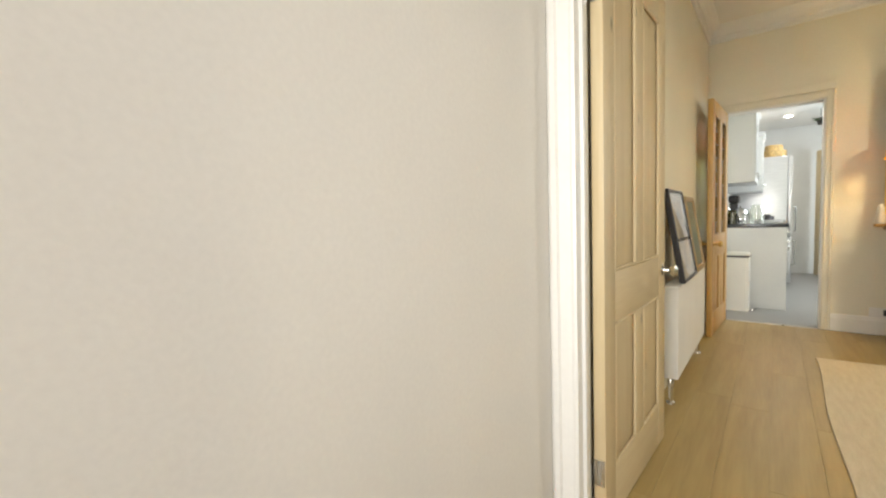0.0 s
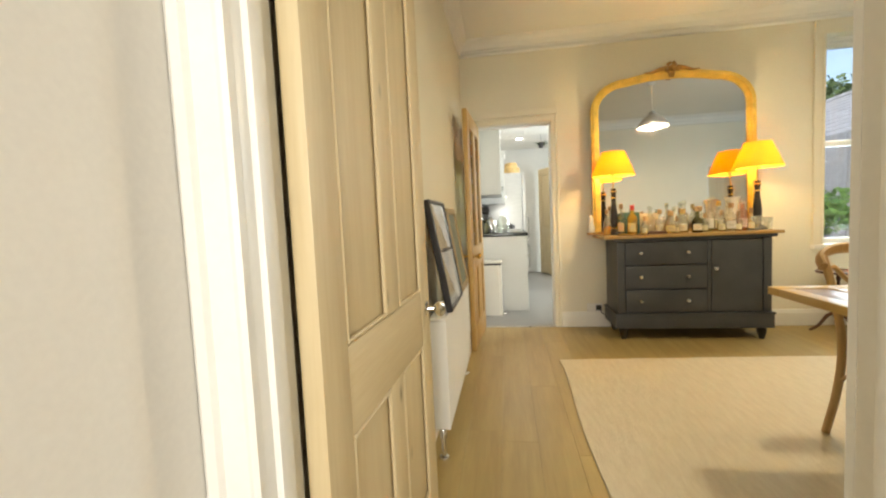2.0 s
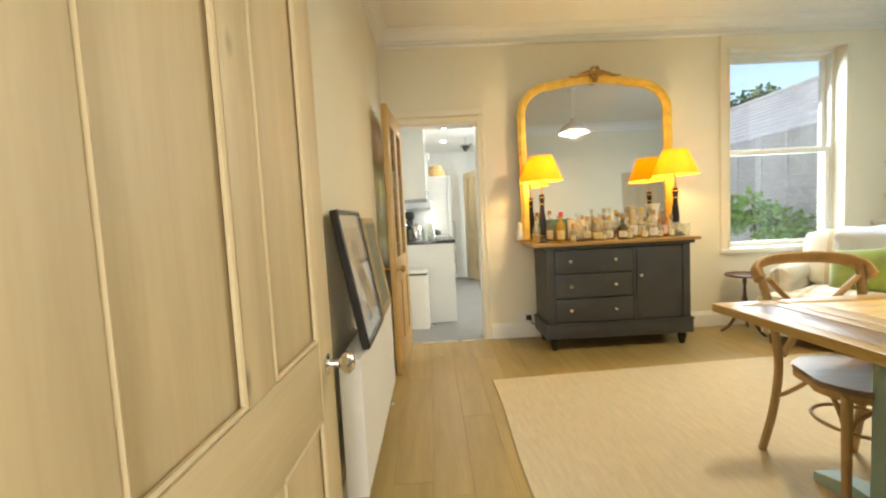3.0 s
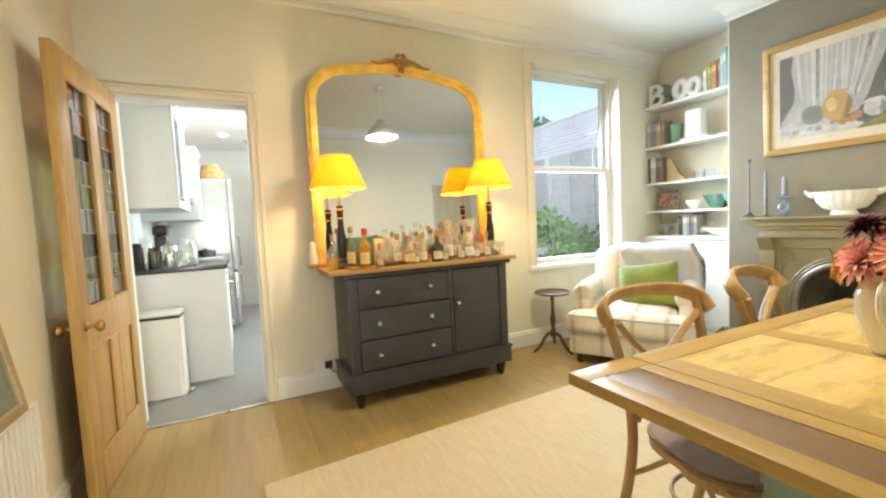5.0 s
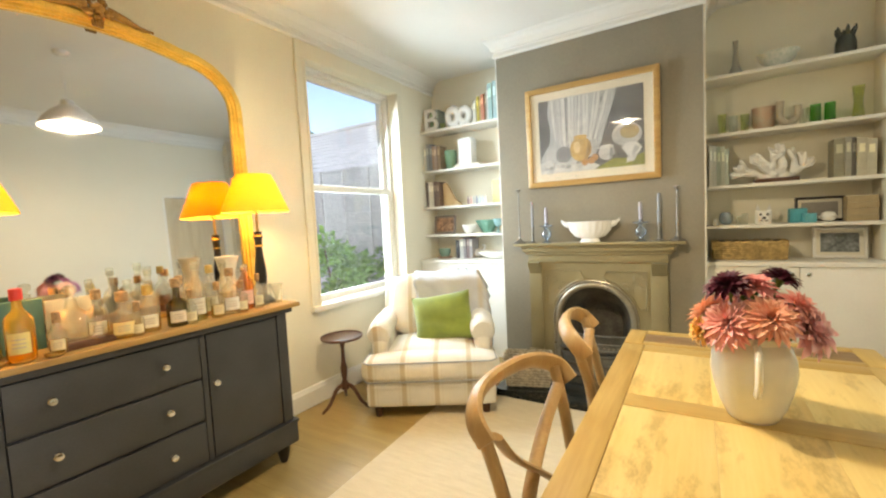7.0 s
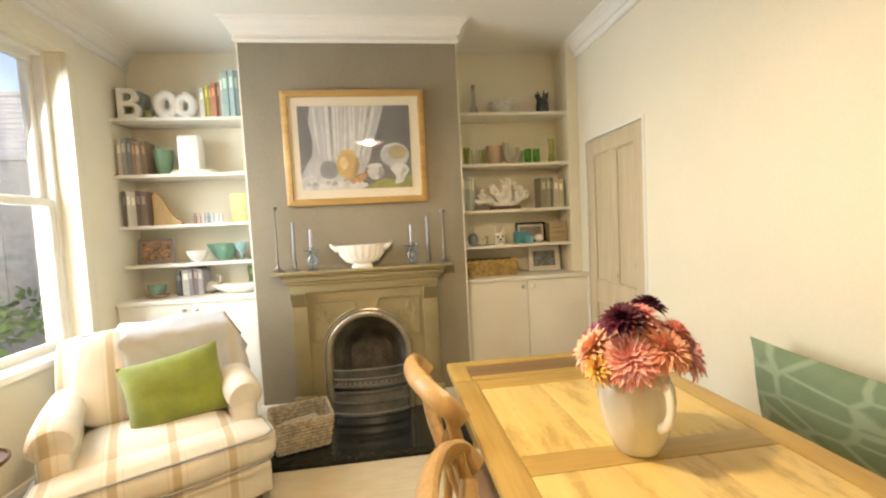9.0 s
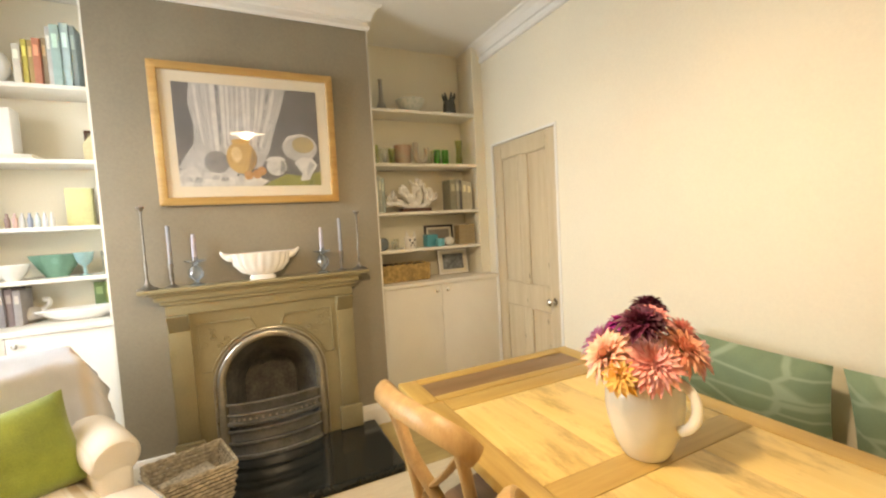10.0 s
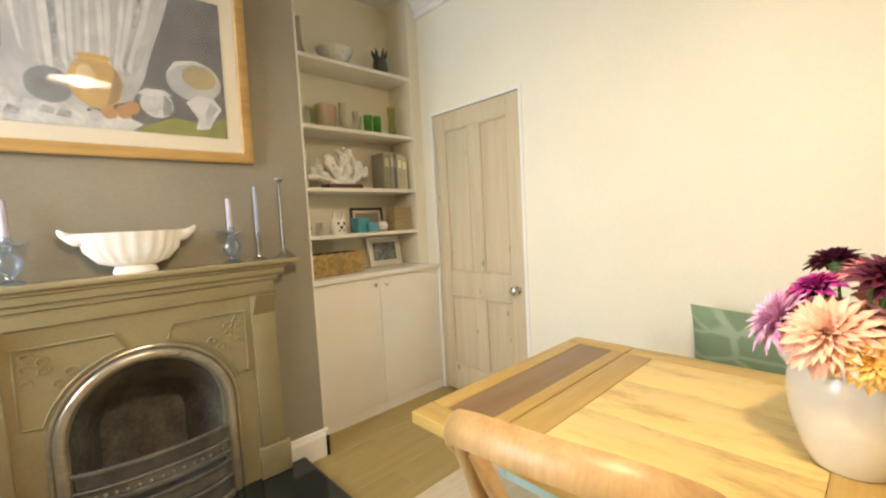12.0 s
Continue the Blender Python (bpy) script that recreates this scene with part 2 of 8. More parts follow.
M_GRATE = material("blackened_grate", (0.22, 0.215, 0.20), 0.34, 0.6, vary=0.15, scale=14, bump=0.08)
M_HEARTH = material("black_granite", (0.016, 0.019, 0.018), 0.10, vary=0.25, scale=30, bump=0.0)
M_RUG = material("oatmeal_wool_rug", (0.67, 0.58, 0.42), 0.95, vary=0.10, scale=7, bump=0.5, fine=40, stretch=(6, 1, 1), second=(0.59, 0.495, 0.34))
M_PEWTER = material("tarnished_pewter", (0.30, 0.28, 0.25), 0.35, 0.8, vary=0.15, scale=20, bump=0.05)
M_CHROME = material("polished_chrome", (0.75, 0.74, 0.72), 0.16, 1.0, vary=0.03, scale=10, bump=0)
M_BRASS = material("aged_brass", (0.62, 0.44, 0.17), 0.28, 1.0, vary=0.1, scale=20, bump=0.02)
M_WHITE_ENAMEL = material("radiator_enamel", (0.80, 0.78, 0.72), 0.35, vary=0.02, scale=4, bump=0.01)
M_BLACK = material("black_lacquer", (0.018, 0.014, 0.012), 0.3, vary=0.2, scale=8, bump=0.02)
M_DARK_WOOD = wood("dark_mahogany", (0.13, 0.055, 0.028), (0.06, 0.025, 0.014), "z", 0.3, 1.0)
M_CERAMIC = material("cream_glazed_ceramic", (0.80, 0.76, 0.64), 0.18, vary=0.025, scale=7, bump=0.02, fine=40)
M_WHITE_CER = material("white_ceramic", (0.82, 0.80, 0.76), 0.22, vary=0.02, scale=10, bump=0.02)
M_GLASS = pane_glass("clear_glass", (0.965, 0.975, 0.94), 0.05, 0.13, 0.13)
M_GLASS_GREEN = pane_glass("green_glass", (0.32, 0.78, 0.22), 0.05, 0.08, 0.15)
M_GLASS_OLIVE = pane_glass("olive_glass", (0.80, 0.84, 0.56), 0.05, 0.08)
M_GLASS_BLUE = pane_glass("grey_blue_glass", (0.80, 0.86, 0.92), 0.05, 0.16, 0.3)
M_GLASS_PINK = pane_glass("pink_glass", (0.94, 0.70, 0.56), 0.05, 0.08)
M_GLASS_AMBER = pane_glass("amber_spirit", (0.95, 0.74, 0.28), 0.05, 0.06, 0.3)
M_GLASS_BROWN = pane_glass("dark_brown_glass", (0.34, 0.32, 0.10), 0.05, 0.08)
M_PANE = pane_glass("window_glazing")
M_SHADE = shade_cloth("yellow_shade_card", (0.95, 0.56, 0.08))
M_PAPER = material("cream_paper", (0.76, 0.72, 0.62), 0.8, vary=0.04, scale=12, bump=0.03)


def mirror_glass():
    m = bpy.data.materials.new("silvered_mirror")
    m.use_nodes = True
    b = m.node_tree.nodes["Principled BSDF"]
    b.inputs["Base Color"].default_value = (0.67, 0.67, 0.66, 1)
    b.inputs["Metallic"].default_value, b.inputs["Roughness"].default_value = 1.0, 0.03
    return m


M_MIRROR = mirror_glass()
PAINTS = {}


def paint(r, g, b, rough=0.55, vary=0.06):
    key = (round(r, 3), round(g, 3), round(b, 3), rough)
    if key not in PAINTS:
        PAINTS[key] = material("paint_%02d" % len(PAINTS), (r, g, b), rough, vary=vary, scale=14, bump=0.04)
    return PAINTS[key]


# ---- mesh tools ----
def mesh_from(bm, name, mat, smooth=False, recalc=True):
    if recalc:
        bmesh.ops.recalc_face_normals(bm, faces=bm.faces)
    me = bpy.data.meshes.new(name)
    bm.to_mesh(me)
    bm.free()
    me.materials.append(mat)
    if smooth:
        me.shade_smooth()
        me.set_sharp_from_angle(angle=radians(40))
    return me


def part(name, bm, mat, parent, label="", smooth=True, m=None):
    ob = new(name, mesh_from(bm, name, mat, smooth))
    ob.parent = parent
    if m is not None:
        ob.matrix_basis = m
    if label:
        tagged(ob, label)
    return ob


STAGE = []


def staged(m):
    """Move and size a thing's own place by the stage that is set: (place to place, three scales)."""
    if not STAGE:
        return m
    m = m.copy() if m is not None else Matrix()
    at, size = STAGE[-1]
    turn = m.to_3x3().to_4x4()
    return Matrix.Translation(at(m.to_translation())) @ Matrix.Diagonal((*size, 1.0)) @ turn


def thing(name, label, category, m=None, group="", kind=""):
    """An Empty that carries the parts of one thing."""
    ob = new(name)
    ob.empty_display_size = 0.1
    m = staged(m)
    if m is not None:
        ob.matrix_basis = m
    return tagged(ob, label, category, group, kind)


def solid(name, bm, mat, label, category, m=None, group="", kind="", smooth=True):
    ob = new(name, mesh_from(bm, name, mat, smooth))
    m = staged(m)
    if m is not None:
        ob.matrix_basis = m
    return tagged(ob, label, category, group, kind)


def box(x0, y0, z0, x1, y1, z1, bevel=0.0, bm=None, segments=2, m=None):
    own = bmesh.new()
    bmesh.ops.create_cube(own, size=1)
    for v in own.verts:
        v.co = Vector(((x0 + x1) / 2 + v.co.x * (x1 - x0), (y0 + y1) / 2 + v.co.y * (y1 - y0), (z0 + z1) / 2 + v.co.z * (z1 - z0)))
    if bevel:
        bmesh.ops.bevel(own, geom=list(own.edges), offset=min(bevel, 0.45 * min(abs(x1 - x0), abs(y1 - y0), abs(z1 - z0))), segments=segments, profile=0.6, affect="EDGES")
    if m is not None:
        own.transform(m)
    return join(bm, own)


def join(bm, own):
    """Add own's faces to bm, or hand own back."""
    if bm is None:
        return own
    table = {v: bm.verts.new(v.co) for v in own.verts}
    for f in own.faces:
        bm.faces.new([table[v] for v in f.verts])
    own.free()
    return bm


def lathe(profile, seg=24, centre=(0, 0, 0), bm=None, cap=True):
    """A turned body: profile of (radius, height) from bottom to top."""
    own = bmesh.new()
    rings = []
    for r, z in profile:
        rings.append([own.verts.new((centre[0] + r * math.cos(2 * math.pi * i / seg), centre[1] + r * math.sin(2 * math.pi * i / seg), centre[2] + z)) for i in range(seg)])
    for a, b in zip(rings, rings[1:]):
        for i in range(seg):
            own.faces.new((a[i], a[(i + 1) % seg], b[(i + 1) % seg], b[i]))
    if cap:
        own.faces.new(rings[0][::-1])
        own.faces.new(rings[-1])
    return join(bm, own)


def tube(points, radius, seg=10, bm=None, flat=1.0, closed=False, radii=None):
    """A round bar along points; flat squashes its section."""
    own = bmesh.new()
    pts = [Vector(p) for p in points]
    rings = []
    side = None
    for i, p in enumerate(pts):
        ahead = (pts[(i + 1) % len(pts)] if closed or i + 1 < len(pts) else p) - (pts[i - 1] if closed or i else p)
        ahead.normalize()
        if side is None:
            side = ahead.cross(Vector((0, 0, 1)))
            if side.length < 0.2:
                side = ahead.cross(Vector((1, 0, 0)))
        side = side - ahead * side.dot(ahead)
        side.normalize()
        up = side.cross(ahead).normalized()
        r = radii[i] if radii else radius
        rings.append([own.verts.new(p + side * (r * math.cos(2 * math.pi * k / seg)) + up * (r * flat * math.sin(2 * math.pi * k / seg))) for k in range(seg)])
    pairs = list(zip(rings, rings[1:])) + ([(rings[-1], rings[0])] if closed else [])
    for a, b in pairs:
        for i in range(seg):
            own.faces.new((a[i], a[(i + 1) % seg], b[(i + 1) % seg], b[i]))
    if not closed:
        own.faces.new(rings[0][::-1])
        own.faces.new(rings[-1])
    return join(bm, own)


def curve_points(keys, n=12):
    """A smooth line through keys (Catmull-Rom)."""
    k = [Vector(p) for p in keys]
    k = [k[0] * 2 - k[1]] + k + [k[-1] * 2 - k[-2]]
    out = []
    for i in range(1, len(k) - 2):
        for j in range(n):
            t = j / n
            a, b, c, d = k[i - 1:i + 3]
            out.append(0.5 * ((2 * b) + (c - a) * t + (2 * a - 5 * b + 4 * c - d) * t * t + (3 * b - a - 3 * c + d) * t ** 3))
    out.append(k[-2])
    return out


def slab(outline, axis, a, b, bm=None):
    """A flat outline (pairs) pushed through from a to b along an axis."""
    own = bmesh.new()

    def at(p, d):
        return {"x": (d, p[0], p[1]), "y": (p[0], d, p[1]), "z": (p[0], p[1], d)}[axis]

    lo, hi = [own.verts.new(at(p, a)) for p in outline], [own.verts.new(at(p, b)) for p in outline]
    own.faces.new(lo[::-1])
    own.faces.new(hi)
    for i in range(len(outline)):
        j = (i + 1) % len(outline)
        own.faces.new((lo[i], lo[j], hi[j], hi[i]))
    return join(bm, own)


def ring_slab(outer, inner, axis, a, b, bm=None):
    """The band between two outlines with equal counts, pushed through from a to b."""
    own = bmesh.new()

    def at(p, d):
        return {"x": (d, p[0], p[1]), "y": (p[0], d, p[1]), "z": (p[0], p[1], d)}[axis]

    v = [[own.verts.new(at(p, d)) for p in line] for line, d in ((outer, a), (inner, a), (inner, b), (outer, b))]
    n = len(outer)
    for i in range(n):
        j = (i + 1) % n
        for k in range(4):
            p, q = v[k], v[(k + 1) % 4]
            own.faces.new((p[i], p[j], q[j], q[i]))
    return join(bm, own)


def profile_run(profile, start, end, out, bm=None, up=(0, 0, 1)):
    """A moulding: profile of (outwards, upwards) pairs swept from start to end."""
    own = bmesh.new()
    s, e, o, u = Vector(start), Vector(end), Vector(out), Vector(up)
    a = [own.verts.new(s + o * p + u * q) for p, q in profile]
    b = [own.verts.new(e + o * p + u * q) for p, q in profile]
    n = len(profile)
    for i in range(n):
        j = (i + 1) % n
        own.faces.new((a[i], a[j], b[j], b[i]))
    own.faces.new(a)
    own.faces.new(b[::-1])
    return join(bm, own)


def cushion(w, d, h, puff=0.6, n=10, pinch=0.06, bm=None, m=None):
    """A stuffed pillow lying flat, about its own centre."""
    own = bmesh.new()
    bmesh.ops.create_grid(own, x_segments=n, y_segments=n, size=0.5)
    top = list(own.verts)
    for v in top:
        u, t = v.co.x * 2, v.co.y * 2
        k = (max(0, 1 - abs(u) ** 2.6) * max(0, 1 - abs(t) ** 2.6)) ** puff
        edge = 1 - pinch * ((1 - t * t) * abs(u) ** 4 + 0)
        edge2 = 1 - pinch * ((1 - u * u) * abs(t) ** 4)
        v.co = Vector((u * w / 2 * edge, t * d / 2 * edge2, h / 2 * k))
    other = own.copy()
    for v in other.verts:
        v.co.z = -v.co.z
    bmesh.ops.reverse_faces(other, faces=other.faces)
    join(own, other)
    bmesh.ops.remove_doubles(own, verts=own.verts, dist=0.0005)
    if m is not None:
        own.transform(m)
    return join(bm, own)

# ---- large structure ----
SOUTH, NORTH, WEST, EAST, TOP = 1.205, 4.83, -0.435, 4.60, 2.875
BREAST_X, BREAST_S, BREAST_N = 4.065, 2.279, 3.812
HEARTH_Y = 3.035


def structure(name, bm, mat, label, category, smooth=False):
    return solid(name, bm, mat, label, category, kind="structure", smooth=smooth)


def blocks(boxes):
    bm = bmesh.new()
    for b in boxes:
        box(*b, bm=bm)
    return bm


# floors
floor = structure("floor", box(-0.9, -1.7, -0.12, EAST + 0.15, NORTH + 0.001, -0.012), M_FLOOR, "warm brown wooden board floor of dining room and hall", "floor")
structure("kitchen_floor", box(-0.7, NORTH + 0.001, -0.12, 2.2, 9.2, 0.0), M_KFLOOR, "grey smooth vinyl kitchen floor beyond the doorway", "floor")
structure("threshold", box(-0.30, NORTH - 0.016, -0.006, 0.44, NORTH + 0.016, 0.004, 0.003), M_IRON_EDGE, "thin metal threshold strip in the kitchen doorway", "trim")

# ceilings
structure("ceiling", box(WEST - 0.1, SOUTH, TOP, EAST + 0.1, NORTH, TOP + 0.1), M_CEIL, "white painted dining room ceiling", "ceiling")
structure("hall_ceiling", box(-0.9, -1.7, 2.7, 1.1, SOUTH - 0.095, 2.8), M_CEIL, "white painted hall ceiling", "ceiling")
structure("kitchen_ceiling", box(-0.7, NORTH + 0.15, 2.47, 2.2, 9.2, 2.57), M_CEIL, "white kitchen ceiling with recessed spotlights", "ceiling")

# south wall with the hall doorway and the cupboard door
DOOR_W, DOOR_E, DOOR_H = -0.376, 0.447, 2.05
CUP_W, CUP_E, CUP_H = 3.43, 4.235, 2.03
S0 = SOUTH - 0.09
structure("wall_south", blocks([
    (WEST - 0.15, S0 + 0.004, 0, DOOR_W - 0.03, SOUTH, TOP), (DOOR_W - 0.03, S0 + 0.004, DOOR_H + 0.03, DOOR_E + 0.03, SOUTH, TOP),
    (DOOR_E + 0.03, S0 + 0.004, 0, CUP_W, SOUTH, TOP), (CUP_W, S0 + 0.004, CUP_H, CUP_E, SOUTH, TOP), (CUP_E, S0 + 0.004, 0, EAST + 0.15, SOUTH, TOP),
    (CUP_W, S0 - 0.6, 0, CUP_W + 0.01, S0 + 0.003, CUP_H), (CUP_E - 0.01, S0 - 0.6, 0, CUP_E, S0 + 0.003, CUP_H), (CUP_W + 0.01, S0 - 0.61, 0, CUP_E - 0.01, S0 - 0.6, CUP_H)]),
    M_WALL, "cream painted plaster wall with two doorways", "wall")
structure("hall_wall", blocks([(-0.468, S0 - 0.012, 0, DOOR_W - 0.03, S0 + 0.002, 2.7), (DOOR_W - 0.03, S0 - 0.012, DOOR_H + 0.03, DOOR_E + 0.03, S0 + 0.002, 2.7), (DOOR_E + 0.03, S0 - 0.012, 0, 1.0, S0 + 0.002, 2.7)]),
          M_HALL, "cream painted hall wall beside the doorway", "wall")
# the end wall is unseen; its opening is invented to hold the hall lamp
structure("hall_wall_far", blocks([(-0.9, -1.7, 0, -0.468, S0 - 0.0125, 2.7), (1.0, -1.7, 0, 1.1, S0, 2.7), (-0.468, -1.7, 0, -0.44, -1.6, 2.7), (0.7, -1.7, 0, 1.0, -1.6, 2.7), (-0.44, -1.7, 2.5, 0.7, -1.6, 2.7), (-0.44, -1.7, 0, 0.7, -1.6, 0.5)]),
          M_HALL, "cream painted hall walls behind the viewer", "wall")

# west wall
structure("wall_west", blocks([(WEST - 0.15, SOUTH, 0, WEST, NORTH, TOP)]), M_WALL, "cream painted plaster wall behind the radiator", "wall")

# north wall with kitchen doorway and sash window
KW, KE, KH = -0.30, 0.44, 2.05
WW, WE, WB, WT = 2.815, 3.925, 0.74, 2.605
N1 = NORTH + 0.15
structure("wall_north", blocks([
    (WEST - 0.15, NORTH, 0, KW, N1, TOP), (KW, NORTH, KH, KE, N1, TOP), (KE, NORTH, 0, WW, N1, TOP),
    (WW, NORTH, 0, WE, N1 + 0.1, WB), (WW, NORTH, WT, WE, N1 + 0.1, TOP), (WE, NORTH, 0, EAST + 0.15, N1 + 0.1, TOP), (2.3, N1, -0.3, WW, N1 + 0.1, TOP)]),
    M_WALL, "cream painted plaster wall with kitchen doorway and window", "wall")

# east wall and chimney breast
structure("wall_east", blocks([(EAST, SOUTH, 0, EAST + 0.15, NORTH, TOP)]), M_WALL, "cream painted plaster wall at the back of the alcoves", "wall")
structure("chimney_breast", slab([(BREAST_S, 0), (HEARTH_Y - 0.285, 0), (HEARTH_Y - 0.285, 0.80), (HEARTH_Y + 0.285, 0.80), (HEARTH_Y + 0.285, 0), (BREAST_N, 0), (BREAST_N, TOP), (BREAST_S, TOP)], "x", BREAST_X, EAST - 0.001),
          M_BREAST, "chimney breast painted flat taupe grey", "chimney breast")
structure("alcove_edges", blocks([(BREAST_X + 0.004, BREAST_N, 0, EAST - 0.002, BREAST_N + 0.012, TOP - 0.001), (BREAST_X + 0.004, BREAST_S - 0.012, 0, EAST - 0.002, BREAST_S, TOP - 0.001)]),
          M_SHELF, "white painted cheeks of the chimney breast alcoves", "wall")

# kitchen shell
# the opening in the east side is out of view, added for the kitchen daylight lamp
structure("kitchen_walls", blocks([(-0.7, N1, 0, -0.55, 9.1, 2.47), (-0.7, 9.1, 0, 2.3, 9.2, 2.47), (2.15, N1, 0, 2.3, 6.05, 2.47), (2.15, 7.15, 0, 2.3, 9.1, 2.47), (2.15, 6.05, 0, 2.3, 7.15, 1.0), (2.15, 6.05, 2.15, 2.3, 7.15, 2.47)]),
          material("pale_grey_kitchen_paint", (0.66, 0.66, 0.63), 0.7, vary=0.03, scale=3), "pale grey painted kitchen walls", "wall")

# mouldings
def mitred_run(profile, start, end, out, bm, first, last):
    """A moulding whose ends are cut at 45 degrees, so that two runs meet round a corner."""
    a, b, o = Vector(start), Vector(end), Vector(out)
    d = (b - a).normalized()
    rows = [[bm.verts.new(p + o * u + Vector((0, 0, v)) + d * (u * k)) for u, v in profile] for p, k in ((a, -first), (b, last))]
    n = len(profile)
    for k in range(n):
        bm.faces.new((rows[0][k], rows[0][(k + 1) % n], rows[1][(k + 1) % n], rows[1][k]))
    bm.faces.new(rows[0][::-1])
    bm.faces.new(rows[1])


CORNICE = [(0, -0.145), (0.016, -0.145), (0.024, -0.134), (0.022, -0.118), (0.012, -0.112), (0.014, -0.092), (0.03, -0.088), (0.034, -0.075), (0.048, -0.045), (0.075, -0.02), (0.092, -0.012), (0.098, 0), (0, 0)]
SKIRT = [(0, 0), (0.02, 0), (0.02, 0.115), (0.014, 0.13), (0.010, 0.145), (0, 0.15)]
bm = bmesh.new()
e = 0.004
Z = TOP - 0.0005
profile_run(CORNICE, (WEST, NORTH, Z), (EAST, NORTH, Z), (0, -1, 0), bm)
profile_run(CORNICE, (WEST, SOUTH, Z), (WEST, NORTH, Z), (1, 0, 0), bm)
profile_run(CORNICE, (WEST, SOUTH, Z), (EAST, SOUTH, Z), (0, 1, 0), bm)
mitred_run(CORNICE, (BREAST_X, BREAST_S, Z), (BREAST_X, BREAST_N, Z), (-1, 0, 0), bm, 1, 1)
mitred_run(CORNICE, (BREAST_X, BREAST_N, Z), (EAST, BREAST_N, Z), (0, 1, 0), bm, 1, 0)
mitred_run(CORNICE, (BREAST_X, BREAST_S, Z), (EAST, BREAST_S, Z), (0, -1, 0), bm, 1, 0)
structure("cornice", bm, M_CEIL, "white moulded plaster cornice", "trim")
bm = bmesh.new()
profile_run(SKIRT, (0.502, NORTH, 0), (4.21, NORTH, 0), (0, -1, 0), bm)
profile_run(SKIRT, (WEST, SOUTH, 0), (WEST, NORTH, 0), (1, 0, 0), bm)
profile_run(SKIRT, (0.512, SOUTH, 0), (CUP_W - 0.002, SOUTH, 0), (0, 1, 0), bm)
profile_run(SKIRT, (BREAST_X, BREAST_S - 0.02, 0), (BREAST_X, HEARTH_Y - 0.55, 0), (-1, 0, 0), bm)
profile_run(SKIRT, (BREAST_X, HEARTH_Y + 0.55, 0), (BREAST_X, BREAST_N + 0.02, 0), (-1, 0, 0), bm)
profile_run(SKIRT, (BREAST_X - 0.02, BREAST_S, 0), (4.21, BREAST_S, 0), (0, -1, 0), bm)
structure("baseboard", bm, M_TRIM, "white painted moulded baseboard", "trim")
ARCH = [(0, 0), (0.060, 0), (0.060, 0.012), (0.052, 0.022), (0.040, 0.024), (0.036, 0.016), (0.012, 0.014), (0.006, 0.018), (0, 0.016)]


def architrave(name, x0, x1, h, y, face, mat, left=True, right=True, cap=False, wide=1.0):
    """Moulded casing round a doorway in a wall along x."""
    bm = bmesh.new()
    casing = [(p * wide, q) for p, q in ARCH]
    if left:
        profile_run(casing, (x0, y, 0), (x0, y, h + 0.06 * wide), (-1, 0, 0), bm, (0, face, 0))
    if right:
        profile_run(casing, (x1, y, 0), (x1, y, h + 0.06 * wide), (1, 0, 0), bm, (0, face, 0))
    profile_run(casing, (x0 - 0.001, y, h), (x1 + 0.001, y, h), (0, 0, 1), bm, (0, face, 0))
    if cap:
        box(x0 - 0.05, y + (face * 0.03 if face < 0 else 0), h + 0.06, x1 + 0.065, y if face < 0 else y + 0.03, h + 0.125, 0.008, bm)
    return structure(name, bm, mat, "moulded architrave painted off-white", "trim")


architrave("doorframe_1", DOOR_W, DOOR_E, DOOR_H, S0 - 0.012, -1, M_TRIM, wide=1.5)
architrave("doorframe_2", DOOR_W - 0.01, DOOR_E, DOOR_H, SOUTH, 1, M_TRIM, left=False)
architrave("doorframe_3", KW, KE, KH, NORTH, -1, M_WALL, left=False, cap=True)
lining = structure("doorframe_lining", box(DOOR_W - 0.03, S0 - 0.012, DOOR_H, DOOR_E + 0.03, SOUTH, DOOR_H + 0.03), M_TRIM, "white painted door lining and stop", "trim")
for nm, b in (("jamb", (DOOR_W - 0.03, S0 - 0.012, 0, DOOR_W, SOUTH, DOOR_H)), ("jamb", (DOOR_E, S0 - 0.012, 0, DOOR_E + 0.03, SOUTH, DOOR_H)),
              ("door_stop", (DOOR_E - 0.012, S0 + 0.01, 0, DOOR_E, S0 + 0.045, DOOR_H)), ("door_stop", (DOOR_W, S0 + 0.01, 0, DOOR_W + 0.012, S0 + 0.045, DOOR_H))):
    part(nm, box(*b, 0.002), M_TRIM, lining)
bm = blocks([(KE - 0.014, NORTH + 0.002, 0, KE - 0.001, N1, KH), (KW + 0.001, NORTH + 0.002, 0, KW + 0.014, N1, KH), (KW + 0.014, NORTH + 0.002, KH - 0.014, KE - 0.014, N1, KH - 0.001)])
structure("doorframe_kitchen_lining", bm, M_TRIM, "white painted kitchen door lining", "trim")
bm = blocks([(CUP_W, S0 + 0.005, 0, CUP_W + 0.022, SOUTH + 0.006, CUP_H), (CUP_E - 0.02, S0 + 0.005, 0, CUP_E, SOUTH + 0.006, CUP_H), (CUP_W + 0.022, S0 + 0.005, CUP_H - 0.017, CUP_E - 0.02, SOUTH + 0.006, CUP_H)])
structure("doorframe_cupboard", bm, M_TRIM, "narrow white frame of the cupboard door", "trim")

